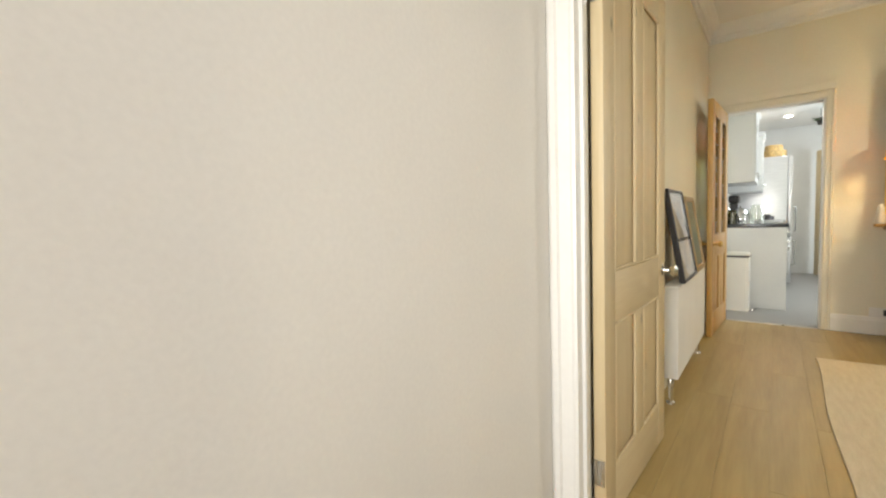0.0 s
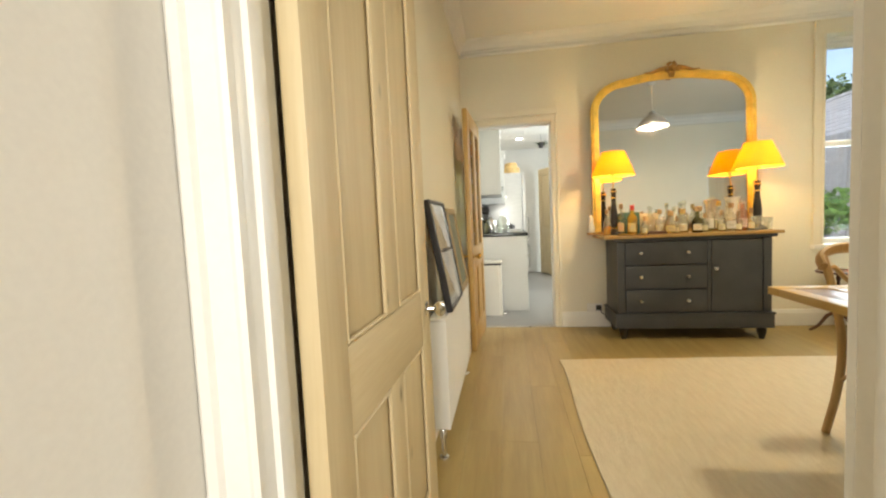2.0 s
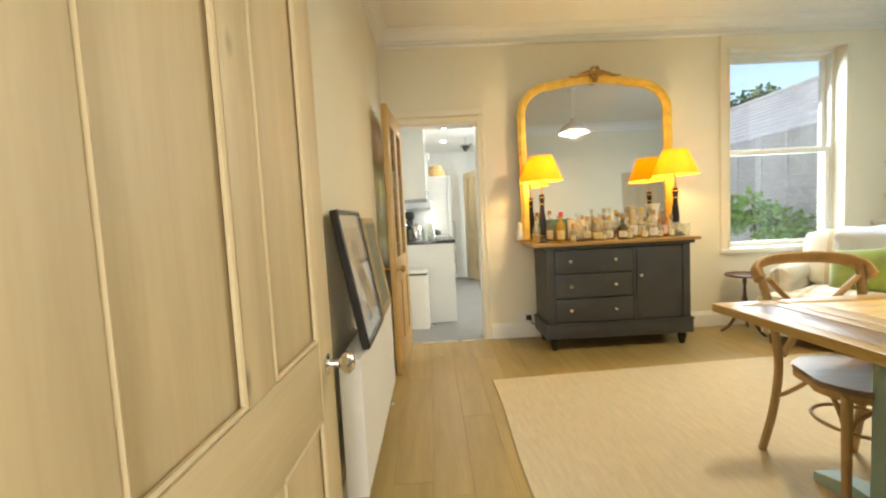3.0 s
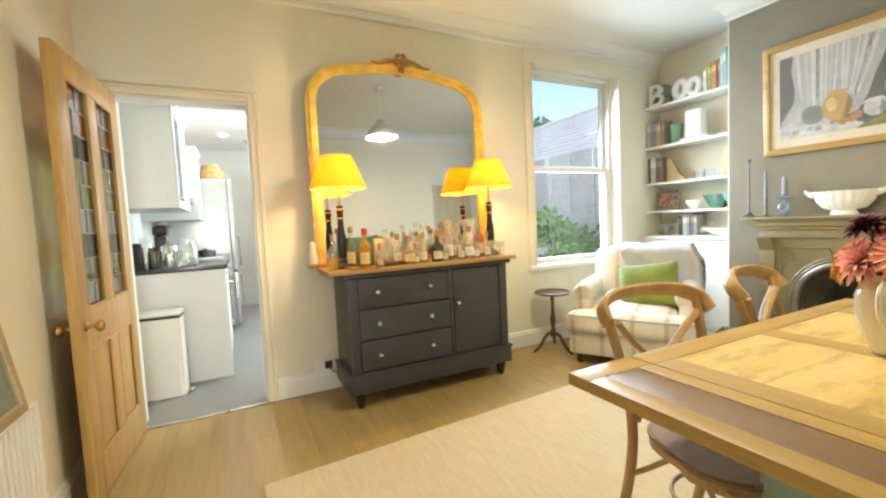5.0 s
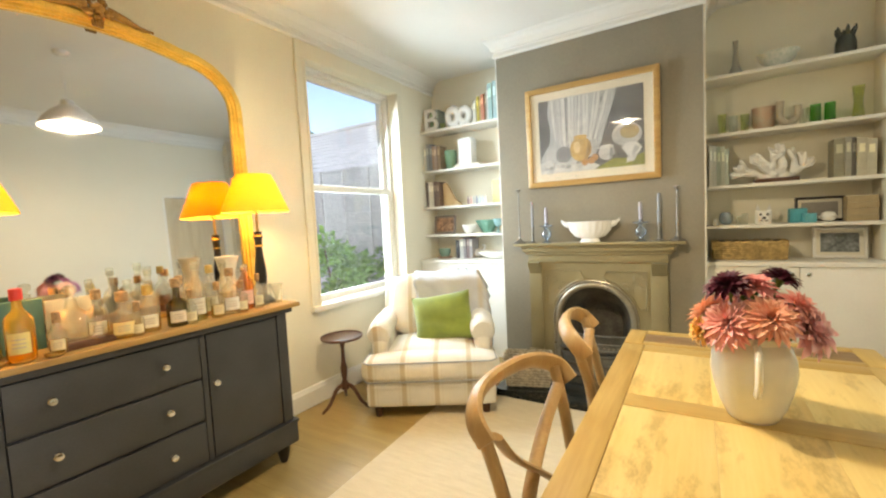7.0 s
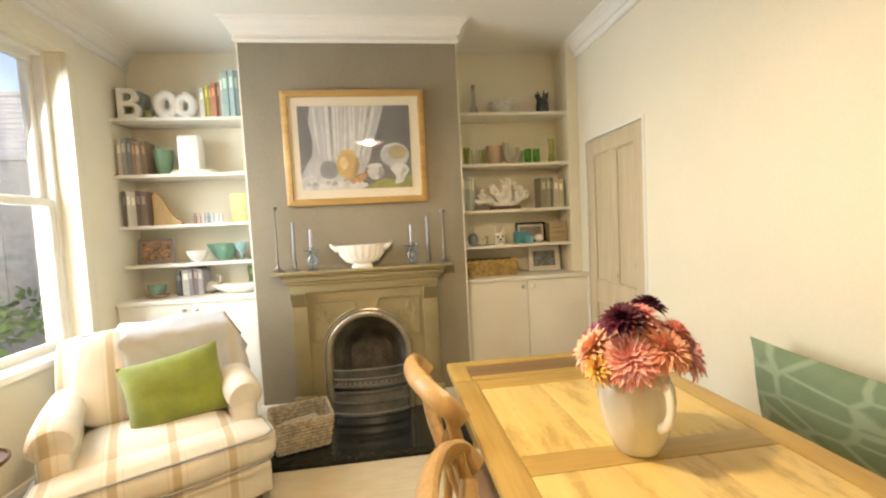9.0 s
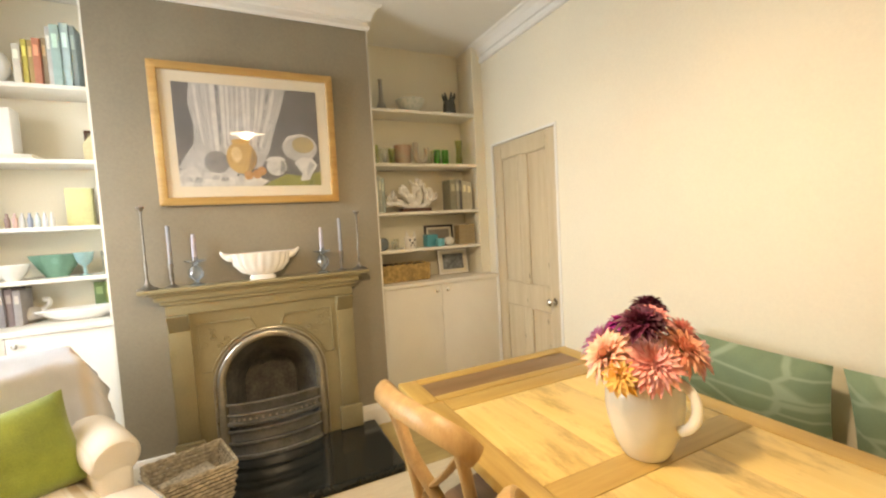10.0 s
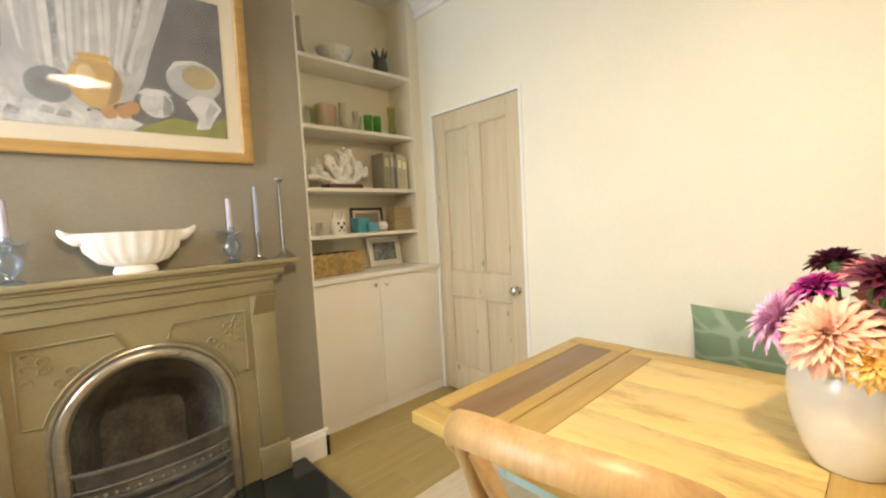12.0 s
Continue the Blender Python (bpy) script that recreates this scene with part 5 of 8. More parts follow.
def wicker_basket(name, label, w, d, h, flare, m, mat, rows=9, dark=False):
    """A woven basket: uprights and rows of strands, rim, and a base; open at the top."""
    b = thing(name, label, "basket", m)
    def at(t, z):
        k = 1 + flare * z / h
        u = t * 4 % 4
        x, y = ((-1 + 2 * (u % 1), -1), (1, -1 + 2 * (u % 1)), (1 - 2 * (u % 1), 1), (-1, 1 - 2 * (u % 1)))[int(u)]
        return Vector((x * w / 2 * k, y * d / 2 * k, z))
    n = 56
    weave = bmesh.new()
    for r in range(rows):
        z = 0.012 + (h - 0.03) * r / (rows - 1)
        pts = []
        for i in range(n):
            p = at(i / n, z)
            out = Vector((p.x, p.y, 0)).normalized() * (0.0045 * (1 if (i + r) % 2 else -1))
            pts.append(p + out)
        tube(pts, (h / rows) * 0.50, 5, weave, closed=True)
    part("weave", weave, mat, b, "interlaced willow strands")
    rim = bmesh.new()
    for k in (0, 1):
        tube([at(i / n, h - 0.004) + Vector((0, 0, 0.006 * math.sin(i * math.pi / 2 + k * math.pi))) for i in range(n)], 0.009, 6, rim, closed=True)
    part("rim", rim, mat, b)
    part("base", box(-w / 2 * 0.97, -d / 2 * 0.97, 0.001, w / 2 * 0.97, d / 2 * 0.97, 0.012, 0.003), mat, b)
    return b


M_WICKER = material("honey_wicker", (0.48, 0.33, 0.13), 0.7, vary=0.2, scale=30, bump=0.2)
M_WICKER_GREY = material("grey_willow", (0.46, 0.40, 0.30), 0.75, vary=0.22, scale=30, bump=0.2)


def south_shelves():
    z1, z2, z3, z4 = SHELF_Z
    zc = 0.945
    turned("bottle_vase", [(0.04, 0), (0.042, 0.02), (0.02, 0.08), (0.014, 0.16), (0.014, 0.225), (0.018, 0.235)], paint(0.33, 0.31, 0.26, 0.35), "grey-green tall narrow-necked vase", "vase", 4.15, 2.22, z1, 18)
    M_PATT = material("speckled_porcelain", (0.74, 0.73, 0.68), 0.3, vary=0.1, scale=45, bump=0.02, second=(0.48, 0.54, 0.48))
    turned("patterned_bowl", [(0.04, 0), (0.045, 0.012), (0.09, 0.05), (0.115, 0.10)], M_PATT, "green patterned porcelain bowl", "bowl", 4.15, 1.99, z1, 28, 0.005)
    turned("small_pot", [(0.03, 0.0), (0.045, 0.03), (0.04, 0.07), (0.02, 0.085), (0.016, 0.115), (0.006, 0.12)], M_WHITE_CER, "small white lidded pot in the bowl", "pot", 4.15, 1.97, z1 + 0.0101, 18)
    bm = lathe([(0.04, 0), (0.052, 0.03), (0.05, 0.08), (0.042, 0.115), (0.04, 0.12)], 18)
    for i in range(6):
        a = i * math.pi / 3
        tube([(0.03 * math.cos(a), 0.03 * math.sin(a), 0.115), (0.045 * math.cos(a), 0.045 * math.sin(a), 0.15), (0.05 * math.cos(a), 0.05 * math.sin(a), 0.175)], 0.012, 6, bm, radii=[0.014, 0.011, 0.003])
    solid("fruit_jar", bm, paint(0.05, 0.055, 0.045, 0.25), "dark green glazed jar with leaf-shaped top", "jar", Matrix.Translation((4.14, 1.66, z1)))
    tag = turned("jar_medallion", [(0.016, 0), (0.016, 0.004), (0.004, 0.006)], paint(0.55, 0.56, 0.55, 0.3), "pale round medallion tag beside the dark jar", "ornament", 4.075, 1.625, z1 + 0.0, 14)
    # second shelf: glassware
    for y, r, h, mat in ((2.30, 0.028, 0.14, M_GLASS_OLIVE), (2.235, 0.03, 0.12, M_GLASS), (2.17, 0.028, 0.12, M_GLASS_OLIVE)):
        turned("drinking_glass", [(r * 0.8, 0), (r, h)], mat, "tinted straight-sided drinking glass", "glass", 4.13, y, z2, 18, 0.003, "shelf glasses")
    M_AMBER_CER = material("rust_pottery", (0.50, 0.30, 0.20), 0.35, vary=0.3, scale=14, bump=0.05, second=(0.42, 0.36, 0.26))
    turned("pottery_beaker", [(0.05, 0), (0.065, 0.05), (0.07, 0.155)], M_AMBER_CER, "rust and buff pottery beaker", "vase", 4.19, 2.06, z2, 22, 0.006)
    bm = tube([tuple(p) for p in curve_points([(0, 0.045, 0.17), (0, 0.045, 0.06), (0, 0.0, 0.022), (0, -0.045, 0.06), (0, -0.045, 0.13)], 7)], 0.022, 12)
    solid("looped_vase", bm, paint(0.42, 0.36, 0.27, 0.4), "buff U-shaped pottery vase", "vase", Matrix.Translation((4.12, 1.935, z2)))
    turned("drinking_glass", [(0.025, 0), (0.03, 0.11)], M_GLASS, "clear straight-sided drinking glass", "glass", 4.16, 1.85, z2, 18, 0.003, "shelf glasses")
    for y in (1.805, 1.735):
        turned("green_glass", [(0.024, 0), (0.028, 0.01), (0.028, 0.115)], M_GLASS_GREEN, "vivid green glass tumbler", "glass", 4.11, y, z2, 18, 0.0035, "green tumblers")
    turned("green_vase", [(0.032, 0), (0.03, 0.02), (0.022, 0.10), (0.03, 0.19), (0.032, 0.195)], M_GLASS_OLIVE, "tall olive green glass vase", "vase", 4.13, 1.60, z2, 18, 0.003)
    # third shelf: books and coral
    y = book_row(2.38, z3, [(0.022, 0.29, (0.66, 0.64, 0.58)), (0.02, 0.28, (0.60, 0.60, 0.55)), (0.024, 0.27, (0.36, 0.40, 0.33)), (0.022, 0.27, (0.45, 0.46, 0.38)), (0.02, 0.25, (0.33, 0.38, 0.34))], 4.06)
    coral = thing("coral_sculpture", "white branching coral on a dark wooden base", "ornament", Matrix.Translation((4.15, 2.0, z3)))
    part("base", box(-0.06, -0.12, 0, 0.06, 0.12, 0.03, 0.008), M_DARK_WOOD, coral, "dark wooden base")
    bm = bmesh.new()
    rng = random.Random(8)
    def branch(p, d, r, depth):
        q = p + d * rng.uniform(0.062, 0.09)
        mid = (p + q) / 2 + Vector((rng.uniform(-1, 1), rng.uniform(-1, 1), rng.uniform(-1, 1))) * 0.012
        tube([p, mid, q], r, 8, bm, radii=[r, r * 1.12, r * 0.72], flat=0.7)
        if depth:
            for k in range(3):
                nd = (d + Vector((rng.uniform(-0.5, 0.5), rng.uniform(-0.9, 0.9), rng.uniform(-0.4, 0.45)))).normalized()
                branch(q, nd, r * 0.74, depth - 1)
    for dy, dz in ((0.9, 0.45), (0.4, 0.8), (-0.3, 0.8), (-0.9, 0.5)):
        branch(Vector((0, dy * 0.03, 0.02)), Vector((rng.uniform(-0.3, 0.1), dy, dz)).normalized(), 0.034, 2)
    fused = part("coral", bm, M_WHITE_CER, coral, "chalky white coral branches").modifiers.new("fuse", "REMESH")
    fused.mode, fused.voxel_size = "VOXEL", 0.004
    book_row(1.72, z3, [(0.05, 0.24, (0.28, 0.27, 0.20)), (0.03, 0.245, (0.32, 0.31, 0.26)), (0.02, 0.24, (0.12, 0.11, 0.10)), (0.045, 0.23, (0.50, 0.46, 0.34)), (0.045, 0.22, (0.56, 0.52, 0.40))], 4.07)
    # fourth shelf
    turned("tea_light", [(0.014, 0), (0.014, 0.045), (0.003, 0.05)], M_WHITE_CER, "small white candle on the shelf", "candle", 4.08, 2.345, z4, 14)
    turned("glass_globe", [(0.02, 0), (0.038, 0.02), (0.044, 0.05), (0.036, 0.08), (0.02, 0.092)], M_GLASS_BLUE, "grey-blue glass globe vase", "vase", 4.13, 2.28, z4, 20, 0.003)
    turned("shot_glass", [(0.018, 0), (0.02, 0.06)], M_GLASS, "small clear glass on the shelf", "glass", 4.10, 2.205, z4, 16, 0.003)
    turned("shot_glass", [(0.018, 0), (0.02, 0.075)], M_GLASS, "small clear glass on the shelf", "glass", 4.16, 2.17, z4, 16, 0.003)
    bm = lathe([(0.042, 0), (0.046, 0.01), (0.046, 0.085), (0.043, 0.09)], 22)
    for s in (-1, 1):
        slab([(s * 0.012, 0.085), (s * 0.042, 0.085), (s * 0.034, 0.135)], "x", -0.018, -0.006, bm)
    tub = thing("animal_pot", "white pot painted with a black animal face", "pot", Matrix.Translation((4.11, 2.07, z4)))
    part("body", bm, M_WHITE_CER, tub)
    dark = bmesh.new()
    for y, z, sy, sz in ((0.018, 0.065, 0.009, 0.011), (-0.018, 0.065, 0.009, 0.011), (0, 0.042, 0.012, 0.009), (0.013, 0.024, 0.010, 0.004), (-0.013, 0.024, 0.010, 0.004)):
        own = bmesh.new()
        bmesh.ops.create_icosphere(own, subdivisions=2, radius=1)
        own.transform(Matrix.Translation((-math.sqrt(0.046 ** 2 - y * y), y, z)) @ Matrix.Diagonal((0.003, sy, sz, 1)))
        join(dark, own)
    part("painted_marks", dark, M_BLACK, tub, "black painted marks")
    solid("turquoise_box", box(-0.05, -0.045, 0, 0.05, 0.045, 0.095, 0.006), paint(0.06, 0.34, 0.42, 0.4), "turquoise card box on the shelf", "box", Matrix.Translation((4.15, 1.885, z4)))
    turned("turquoise_mug", [(0.032, 0), (0.036, 0.01), (0.036, 0.06)], paint(0.12, 0.42, 0.52, 0.25), "turquoise glazed mug on the shelf", "mug", 4.075, 1.835, z4, 20, 0.004)
    framed("framed_picture", "black framed print leaning on the shelf", 0.26, 0.165, Matrix.Translation((4.29, 1.75, z4)) @ FACE_WEST @ pose(0, 0, 0, -5, 0, 0), M_BLACK, M_PAPER, paint(0.32, 0.30, 0.27), 0.016, 0.02)
    turned("white_pebble", [(0.01, 0.0), (0.035, 0.015), (0.042, 0.04), (0.03, 0.062), (0.008, 0.07)], M_WHITE_CER, "round white pebble ornament", "ornament", 4.12, 1.735, z4, 16)
    for i in range(4):
        solid("wooden_block", box(-0.05, -0.075 + 0.004 * (i % 2), 0, 0.05, 0.07, 0.039, 0.004), paint(0.36, 0.28, 0.16), "stacked brown leather-look box", "box", Matrix.Translation((4.13, 1.585, z4 + 0.0395 * i)), "stacked boxes")
    # on the cupboard
    bk = wicker_basket("wicker_basket", "honey wicker tray basket holding dark things", 0.17, 0.40, 0.125, 0.04, Matrix.Translation((4.135, 2.155, zc)), M_WICKER, 8)
    bm = bmesh.new()
    rng = random.Random(4)
    for i in range(9):
        own = bmesh.new()
        bmesh.ops.create_icosphere(own, subdivisions=2, radius=0.035)
        own.transform(Matrix.Translation((rng.uniform(-0.035, 0.035), -0.15 + 0.037 * i, 0.115)) @ Matrix.Diagonal((1, 1, 0.6, 1)))
        join(bm, own)
    box(-0.07, -0.185, 0.012, 0.07, 0.185, 0.11, 0.01, bm)
    solid("dark_cloth", bm, M_BLACK, "dark folded cloth in the wicker basket", "cloth", Matrix.Translation((4.135, 2.155, zc + 0.002)))
    framed("photo_frame", "white framed grey photograph", 0.27, 0.205, Matrix.Translation((4.22, 1.66, zc)) @ FACE_WEST @ pose(0, 0, 0, -10, 0, 0), M_WHITE_CER, M_PAPER, paint(0.22, 0.24, 0.25, vary=0.4), 0.018, 0.022)


STAGE.append(SOUTH_ALCOVE)
south_shelves()
STAGE.pop()

# ---- armchair ----
M_STRIPE = striped("cream_striped_linen", (0.74, 0.70, 0.62), ((0.10, 0.28, (0.56, 0.47, 0.33)), (0.34, 0.38, (0.60, 0.53, 0.42)), (0.02, 0.06, (0.60, 0.53, 0.42))), 0, 0.215)
M_GREEN = material("olive_green_velvet", (0.21, 0.265, 0.035), 0.7, vary=0.15, scale=8, bump=0.15, fine=200, Sheen_Weight=0.5)
M_THROW = striped("pale_woven_throw", (0.54, 0.56, 0.60), ((0.285, 0.335, (0.54, 0.46, 0.34)), (0.345, 0.375, (0.16, 0.16, 0.17))), 0, 1.2)
M_PIPING = material("grey_piping", (0.36, 0.37, 0.38), 0.8)


def rounded(x0, y0, z0, x1, y1, z1, r, m=None, soft=0.0, seed=0):
    """An upholstered block: rounded edges and slightly swollen, uneven faces."""
    bm = box(x0, y0, z0, x1, y1, z1)
    bmesh.ops.subdivide_edges(bm, edges=list(bm.edges), cuts=7, use_grid_fill=True)
    c = Vector(((x0 + x1) / 2, (y0 + y1) / 2, (z0 + z1) / 2))
    h = Vector(((x1 - x0) / 2, (y1 - y0) / 2, (z1 - z0) / 2))
    for v in bm.verts:
        d = v.co - c
        q = Vector([max(-h[i] + r, min(h[i] - r, d[i])) for i in range(3)])
        o = d - q
        if o.length > 1e-6:
            o = o.normalized() * r
        swell = Vector([0, 0, 0])
        for i in range(3):
            j, k = (i + 1) % 3, (i + 2) % 3
            if abs(abs(d[i]) - h[i]) < 1e-5:
                swell[i] += math.copysign(soft * (1 - (d[j] / h[j]) ** 2) * (1 - (d[k] / h[k]) ** 2), d[i])
        v.co = c + q + o + swell
        v.co += Vector((noise.noise(v.co * 7 + Vector((seed, 0, 0))), noise.noise(v.co * 7 + Vector((0, seed, 5))), noise.noise(v.co * 7 + Vector((3, 0, seed))))) * soft * 0.25
    if m is not None:
        bm.transform(m)
    return bm


ARMCHAIR = pose(3.225, 4.07, 0, 0, 0, -61) @ Matrix.Scale(1.045, 4)


def armchair():
    a = thing("armchair", "cream and tan striped upholstered armchair by the window", "armchair", ARMCHAIR)
    part("base", rounded(-0.43, -0.36, 0.075, 0.43, 0.36, 0.245, 0.025, soft=0.006, seed=1), M_STRIPE, a)
    part("seat_cushion", rounded(-0.445, -0.385, 0.245, 0.445, -0.16, 0.40, 0.045, soft=0.02, seed=2), M_STRIPE, a)
    part("seat_cushion", rounded(-0.30, -0.26, 0.25, 0.30, 0.24, 0.425, 0.05, soft=0.025, seed=3), M_STRIPE, a)
    pip = bmesh.new()
    for z in (0.385, 0.262):
        tube([(-0.43, -0.15, z), (-0.435, -0.36, z), (-0.40, -0.398, z), (0.40, -0.398, z), (0.435, -0.36, z), (0.43, -0.15, z)], 0.005, 6, pip)
    part("piping", pip, M_PIPING, a, "thin seam piping round the cushion")
    for s in (-1, 1):
        x0, x1 = (0.305, 0.425) if s > 0 else (-0.425, -0.305)
        part("arm", rounded(x0, -0.155, 0.22, x1, 0.30, 0.50, 0.03, soft=0.008, seed=4 + s), M_STRIPE, a)
        roll = tube([(s * 0.365, -0.165, 0.512), (s * 0.365, -0.15, 0.515), (s * 0.365, -0.05, 0.52), (s * 0.365, 0.12, 0.53), (s * 0.355, 0.29, 0.55)], 0.085, 18, radii=[0.070, 0.084, 0.088, 0.085, 0.075])
        part("arm_roll", roll, M_STRIPE, a)
    lean = Matrix.Translation((0, 0.25, 0.33)) @ pose(0, 0, 0, -14, 0, 0)
    part("backrest", rounded(-0.40, 0.0, -0.08, 0.40, 0.14, 0.545, 0.05, lean, 0.012, 8), M_STRIPE, a)
    part("back_cushion", rounded(-0.31, -0.13, 0.08, 0.31, 0.0, 0.525, 0.05, lean, 0.03, 9), M_STRIPE, a)
    tp = bmesh.new()
    tube([lean @ Vector((x, -0.075, 0.53)) for x in (-0.29, -0.1, 0.1, 0.29)], 0.006, 6, tp)
    part("piping", tp, M_PIPING, a)
    for x in (-0.36, 0.36):
        for y in (-0.30, 0.30):
            part("foot", lathe([(0.02, 0.0), (0.028, 0.08)], 12, (x, y, -0.0115)), M_DARK_WOOD, a, "short dark wooden foot")
    return a


armchair()


def throw():
    """A blanket hung over one half of the chair back and down its side."""
    bm = bmesh.new()
    path = [(-0.19, 0.46), (-0.165, 0.50), (-0.10, 0.545), (0.0, 0.565), (0.10, 0.565), (0.165, 0.545), (0.18, 0.46), (0.185, 0.30), (0.19, 0.10)]
    front = [(-0.150, 0.10), (-0.165, 0.20), (-0.170, 0.30), (-0.178, 0.40)] + path
    nx = 22
    rows = []
    lean = Matrix.Translation((0, 0.25, 0.33)) @ pose(0, 0, 0, -14, 0, 0)
    for i in range(nx + 1):
        u = i / nx
        x = -0.13 + 0.57 * u
        row = []
        pts = curve_points([(0, y, z) for y, z in front], 3)
        for k, p in enumerate(pts):
            fold = 0.009 * math.sin(u * 11 + k * 0.12) + 0.012 * noise.noise((u * 6, k * 0.3, 2))
            drop = -0.16 * max(0, u - 0.86) / 0.14 if k < 30 else 0
            row.append(bm.verts.new(lean @ Vector((x + 0.01 * math.sin(k), p.y - abs(fold) * (1 if p.y < 0 else -1) - 0.004, p.z + fold * 0.6 + 0.008 + drop))))
        rows.append(row)
    for a, b in zip(rows, rows[1:]):
        for k in range(len(a) - 1):
            bm.faces.new((a[k], a[k + 1], b[k + 1], b[k]))
    ob = solid("throw_blanket", bm, M_THROW, "pale grey and tan throw draped over the armchair back", "blanket", ARMCHAIR)
    s = ob.modifiers.new("thickness", "SOLIDIFY")
    s.thickness = 0.008


throw()


def green_cushion():
    m = ARMCHAIR @ Matrix.Translation((0.085, 0.03, 0.575)) @ pose(0, 0, 0, 68, -7, 0)
    bm = cushion(0.44, 0.36, 0.15, 0.55, 22)
    for v in bm.verts:
        v.co.z += 0.006 * math.sin(v.co.y * 45 + 2 * math.sin(v.co.x * 9)) * (1 - min(1, abs(v.co.x) / 0.22)) * (0.4 + (v.co.y < 0))
    solid("cushion", bm, M_GREEN, "olive green velvet cushion on the armchair", "cushion", m)


green_cushion()


# ---- tripod table ----
def tripod():
    t = thing("wine_table", "small round dark mahogany tripod table", "table", pose(2.79, 4.59, 0))
    part("top", lathe([(0.02, 0.512), (0.148, 0.514), (0.155, 0.522), (0.155, 0.533), (0.146, 0.536), (0.142, 0.527), (0.02, 0.525)], 36), M_DARK_WOOD, t)
    part("column", lathe([(0.03, 0.13), (0.028, 0.17), (0.016, 0.20), (0.022, 0.24), (0.026, 0.29), (0.014, 0.34), (0.012, 0.44), (0.02, 0.47), (0.014, 0.49), (0.03, 0.5125)], 16), M_DARK_WOOD, t)
    for k in range(3):
        a = math.radians(-75 + 120 * k)
        pts = curve_points([(0.015, 0, 0.165), (0.07, 0, 0.14), (0.13, 0, 0.05), (0.195, 0, 0.0)], 6)
        bm = tube([(p.x * math.cos(a), p.x * math.sin(a), p.z) for p in pts], 0.013, 8, radii=[0.017 - 0.006 * i / (len(pts) - 1) for i in range(len(pts))])
        part("leg", bm, M_DARK_WOOD, t)


tripod()


# ---- picture over the mantel ----
def still_life():
    m = Matrix.Translation((BREAST_X - 0.002, 3.043, 1.583)) @ FACE_WEST @ pose(0, 0, 0, 1.8, 0, 0)
    W, H = 1.0, 0.802
    M_FRAME = wood("pale_oak_frame", (0.52, 0.33, 0.12), (0.40, 0.23, 0.075), "x", 0.4)
    M_ART = material("charcoal_pastel", (0.16, 0.16, 0.165), 0.85, vary=0.15, scale=9, bump=0.05)
    p = framed("framed_still_life", "oak framed still-life drawing with cream mount", W, H, m, M_FRAME, material("cream_mount", (0.70, 0.63, 0.50), 0.8, vary=0.02), M_ART, 0.045, 0.062, 0.03)
    x0, z0, w, h = -W / 2 + 0.107, 0.107, W - 0.214, H - 0.214
    y = -0.0174

    def shape(name, pts, colour, layer, second=None):
        mat = material("pastel_" + name, colour, 0.85, vary=0.22, scale=16, bump=0.03, second=second)
        bm = slab([(x0 + w * u, z0 + h * v) for u, v in pts], "y", y - 0.0004 * layer, y - 0.0004 * (layer - 1) - 0.00005)
        part(name, bm, mat, p, smooth=False)

    def oval(cu, cv, ru, rv, n=20, start=0, end=360):
        return [(cu + ru * math.cos(math.radians(start + (end - start) * i / n)), cv + rv * math.sin(math.radians(start + (end - start) * i / n))) for i in range(n + (0 if end - start >= 360 else 1))]

    WHITE, PALE, MID, SLATE = (0.66, 0.65, 0.62), (0.50, 0.50, 0.50), (0.36, 0.365, 0.37), (0.17, 0.175, 0.185)
    shape("drawn_drape", [(0.11, 1.0), (0.77, 1.0), (0.72, 0.78), (0.66, 0.55), (0.62, 0.36), (0.56, 0.2), (0.38, 0.12), (0.1, 0.14), (0.0, 0.18), (0.05, 0.30), (0.11, 0.42), (0.12, 0.6), (0.09, 0.8)], PALE, 1, MID)
    rng = random.Random(8)
    for i in range(17):
        u = 0.13 + 0.036 * i
        wd = rng.uniform(0.012, 0.034)
        foot = 0.30 + 0.12 * rng.random()
        slide = (0.30 - u) * 0.22 if u < 0.45 else (0.45 - u) * 0.55
        tone = (WHITE, MID, PALE, WHITE, SLATE)[i % 5] if i % 3 else WHITE
        shape("drawn_fold", [(u, 0.995), (u + wd, 0.995), (u + wd * 0.9 + slide * 0.4, 0.7), (u + wd * 0.6 + slide, foot), (u + slide - 0.004, foot + 0.04), (u + slide * 0.4 - 0.004, 0.72)], tone, 2, PALE)
    shape("drawn_cloth", [(0.0, 0.0), (0.55, 0.0), (0.60, 0.05), (0.50, 0.11), (0.36, 0.10), (0.28, 0.16), (0.18, 0.13), (0.10, 0.19), (0.0, 0.16)], WHITE, 3, MID)
    for i in range(9):
        u, v = 0.03 + 0.058 * i, 0.045 + 0.05 * rng.random()
        shape("drawn_crease", [(u, v), (u + 0.02, v + 0.05), (u + 0.06, v + 0.03), (u + 0.05, v - 0.01)], (MID, SLATE, PALE)[i % 3], 4, PALE)
    shape("drawn_grass", [(0.56, 0.0), (1.0, 0.0), (1.0, 0.15), (0.86, 0.10), (0.74, 0.12), (0.62, 0.05)], (0.33, 0.32, 0.10), 3, (0.17, 0.19, 0.07))
    shape("drawn_stone", oval(0.25, 0.24, 0.085, 0.11), (0.30, 0.305, 0.31), 4, SLATE)
    shape("drawn_pot", oval(0.42, 0.29, 0.105, 0.165), (0.56, 0.38, 0.16), 5, (0.40, 0.27, 0.13))
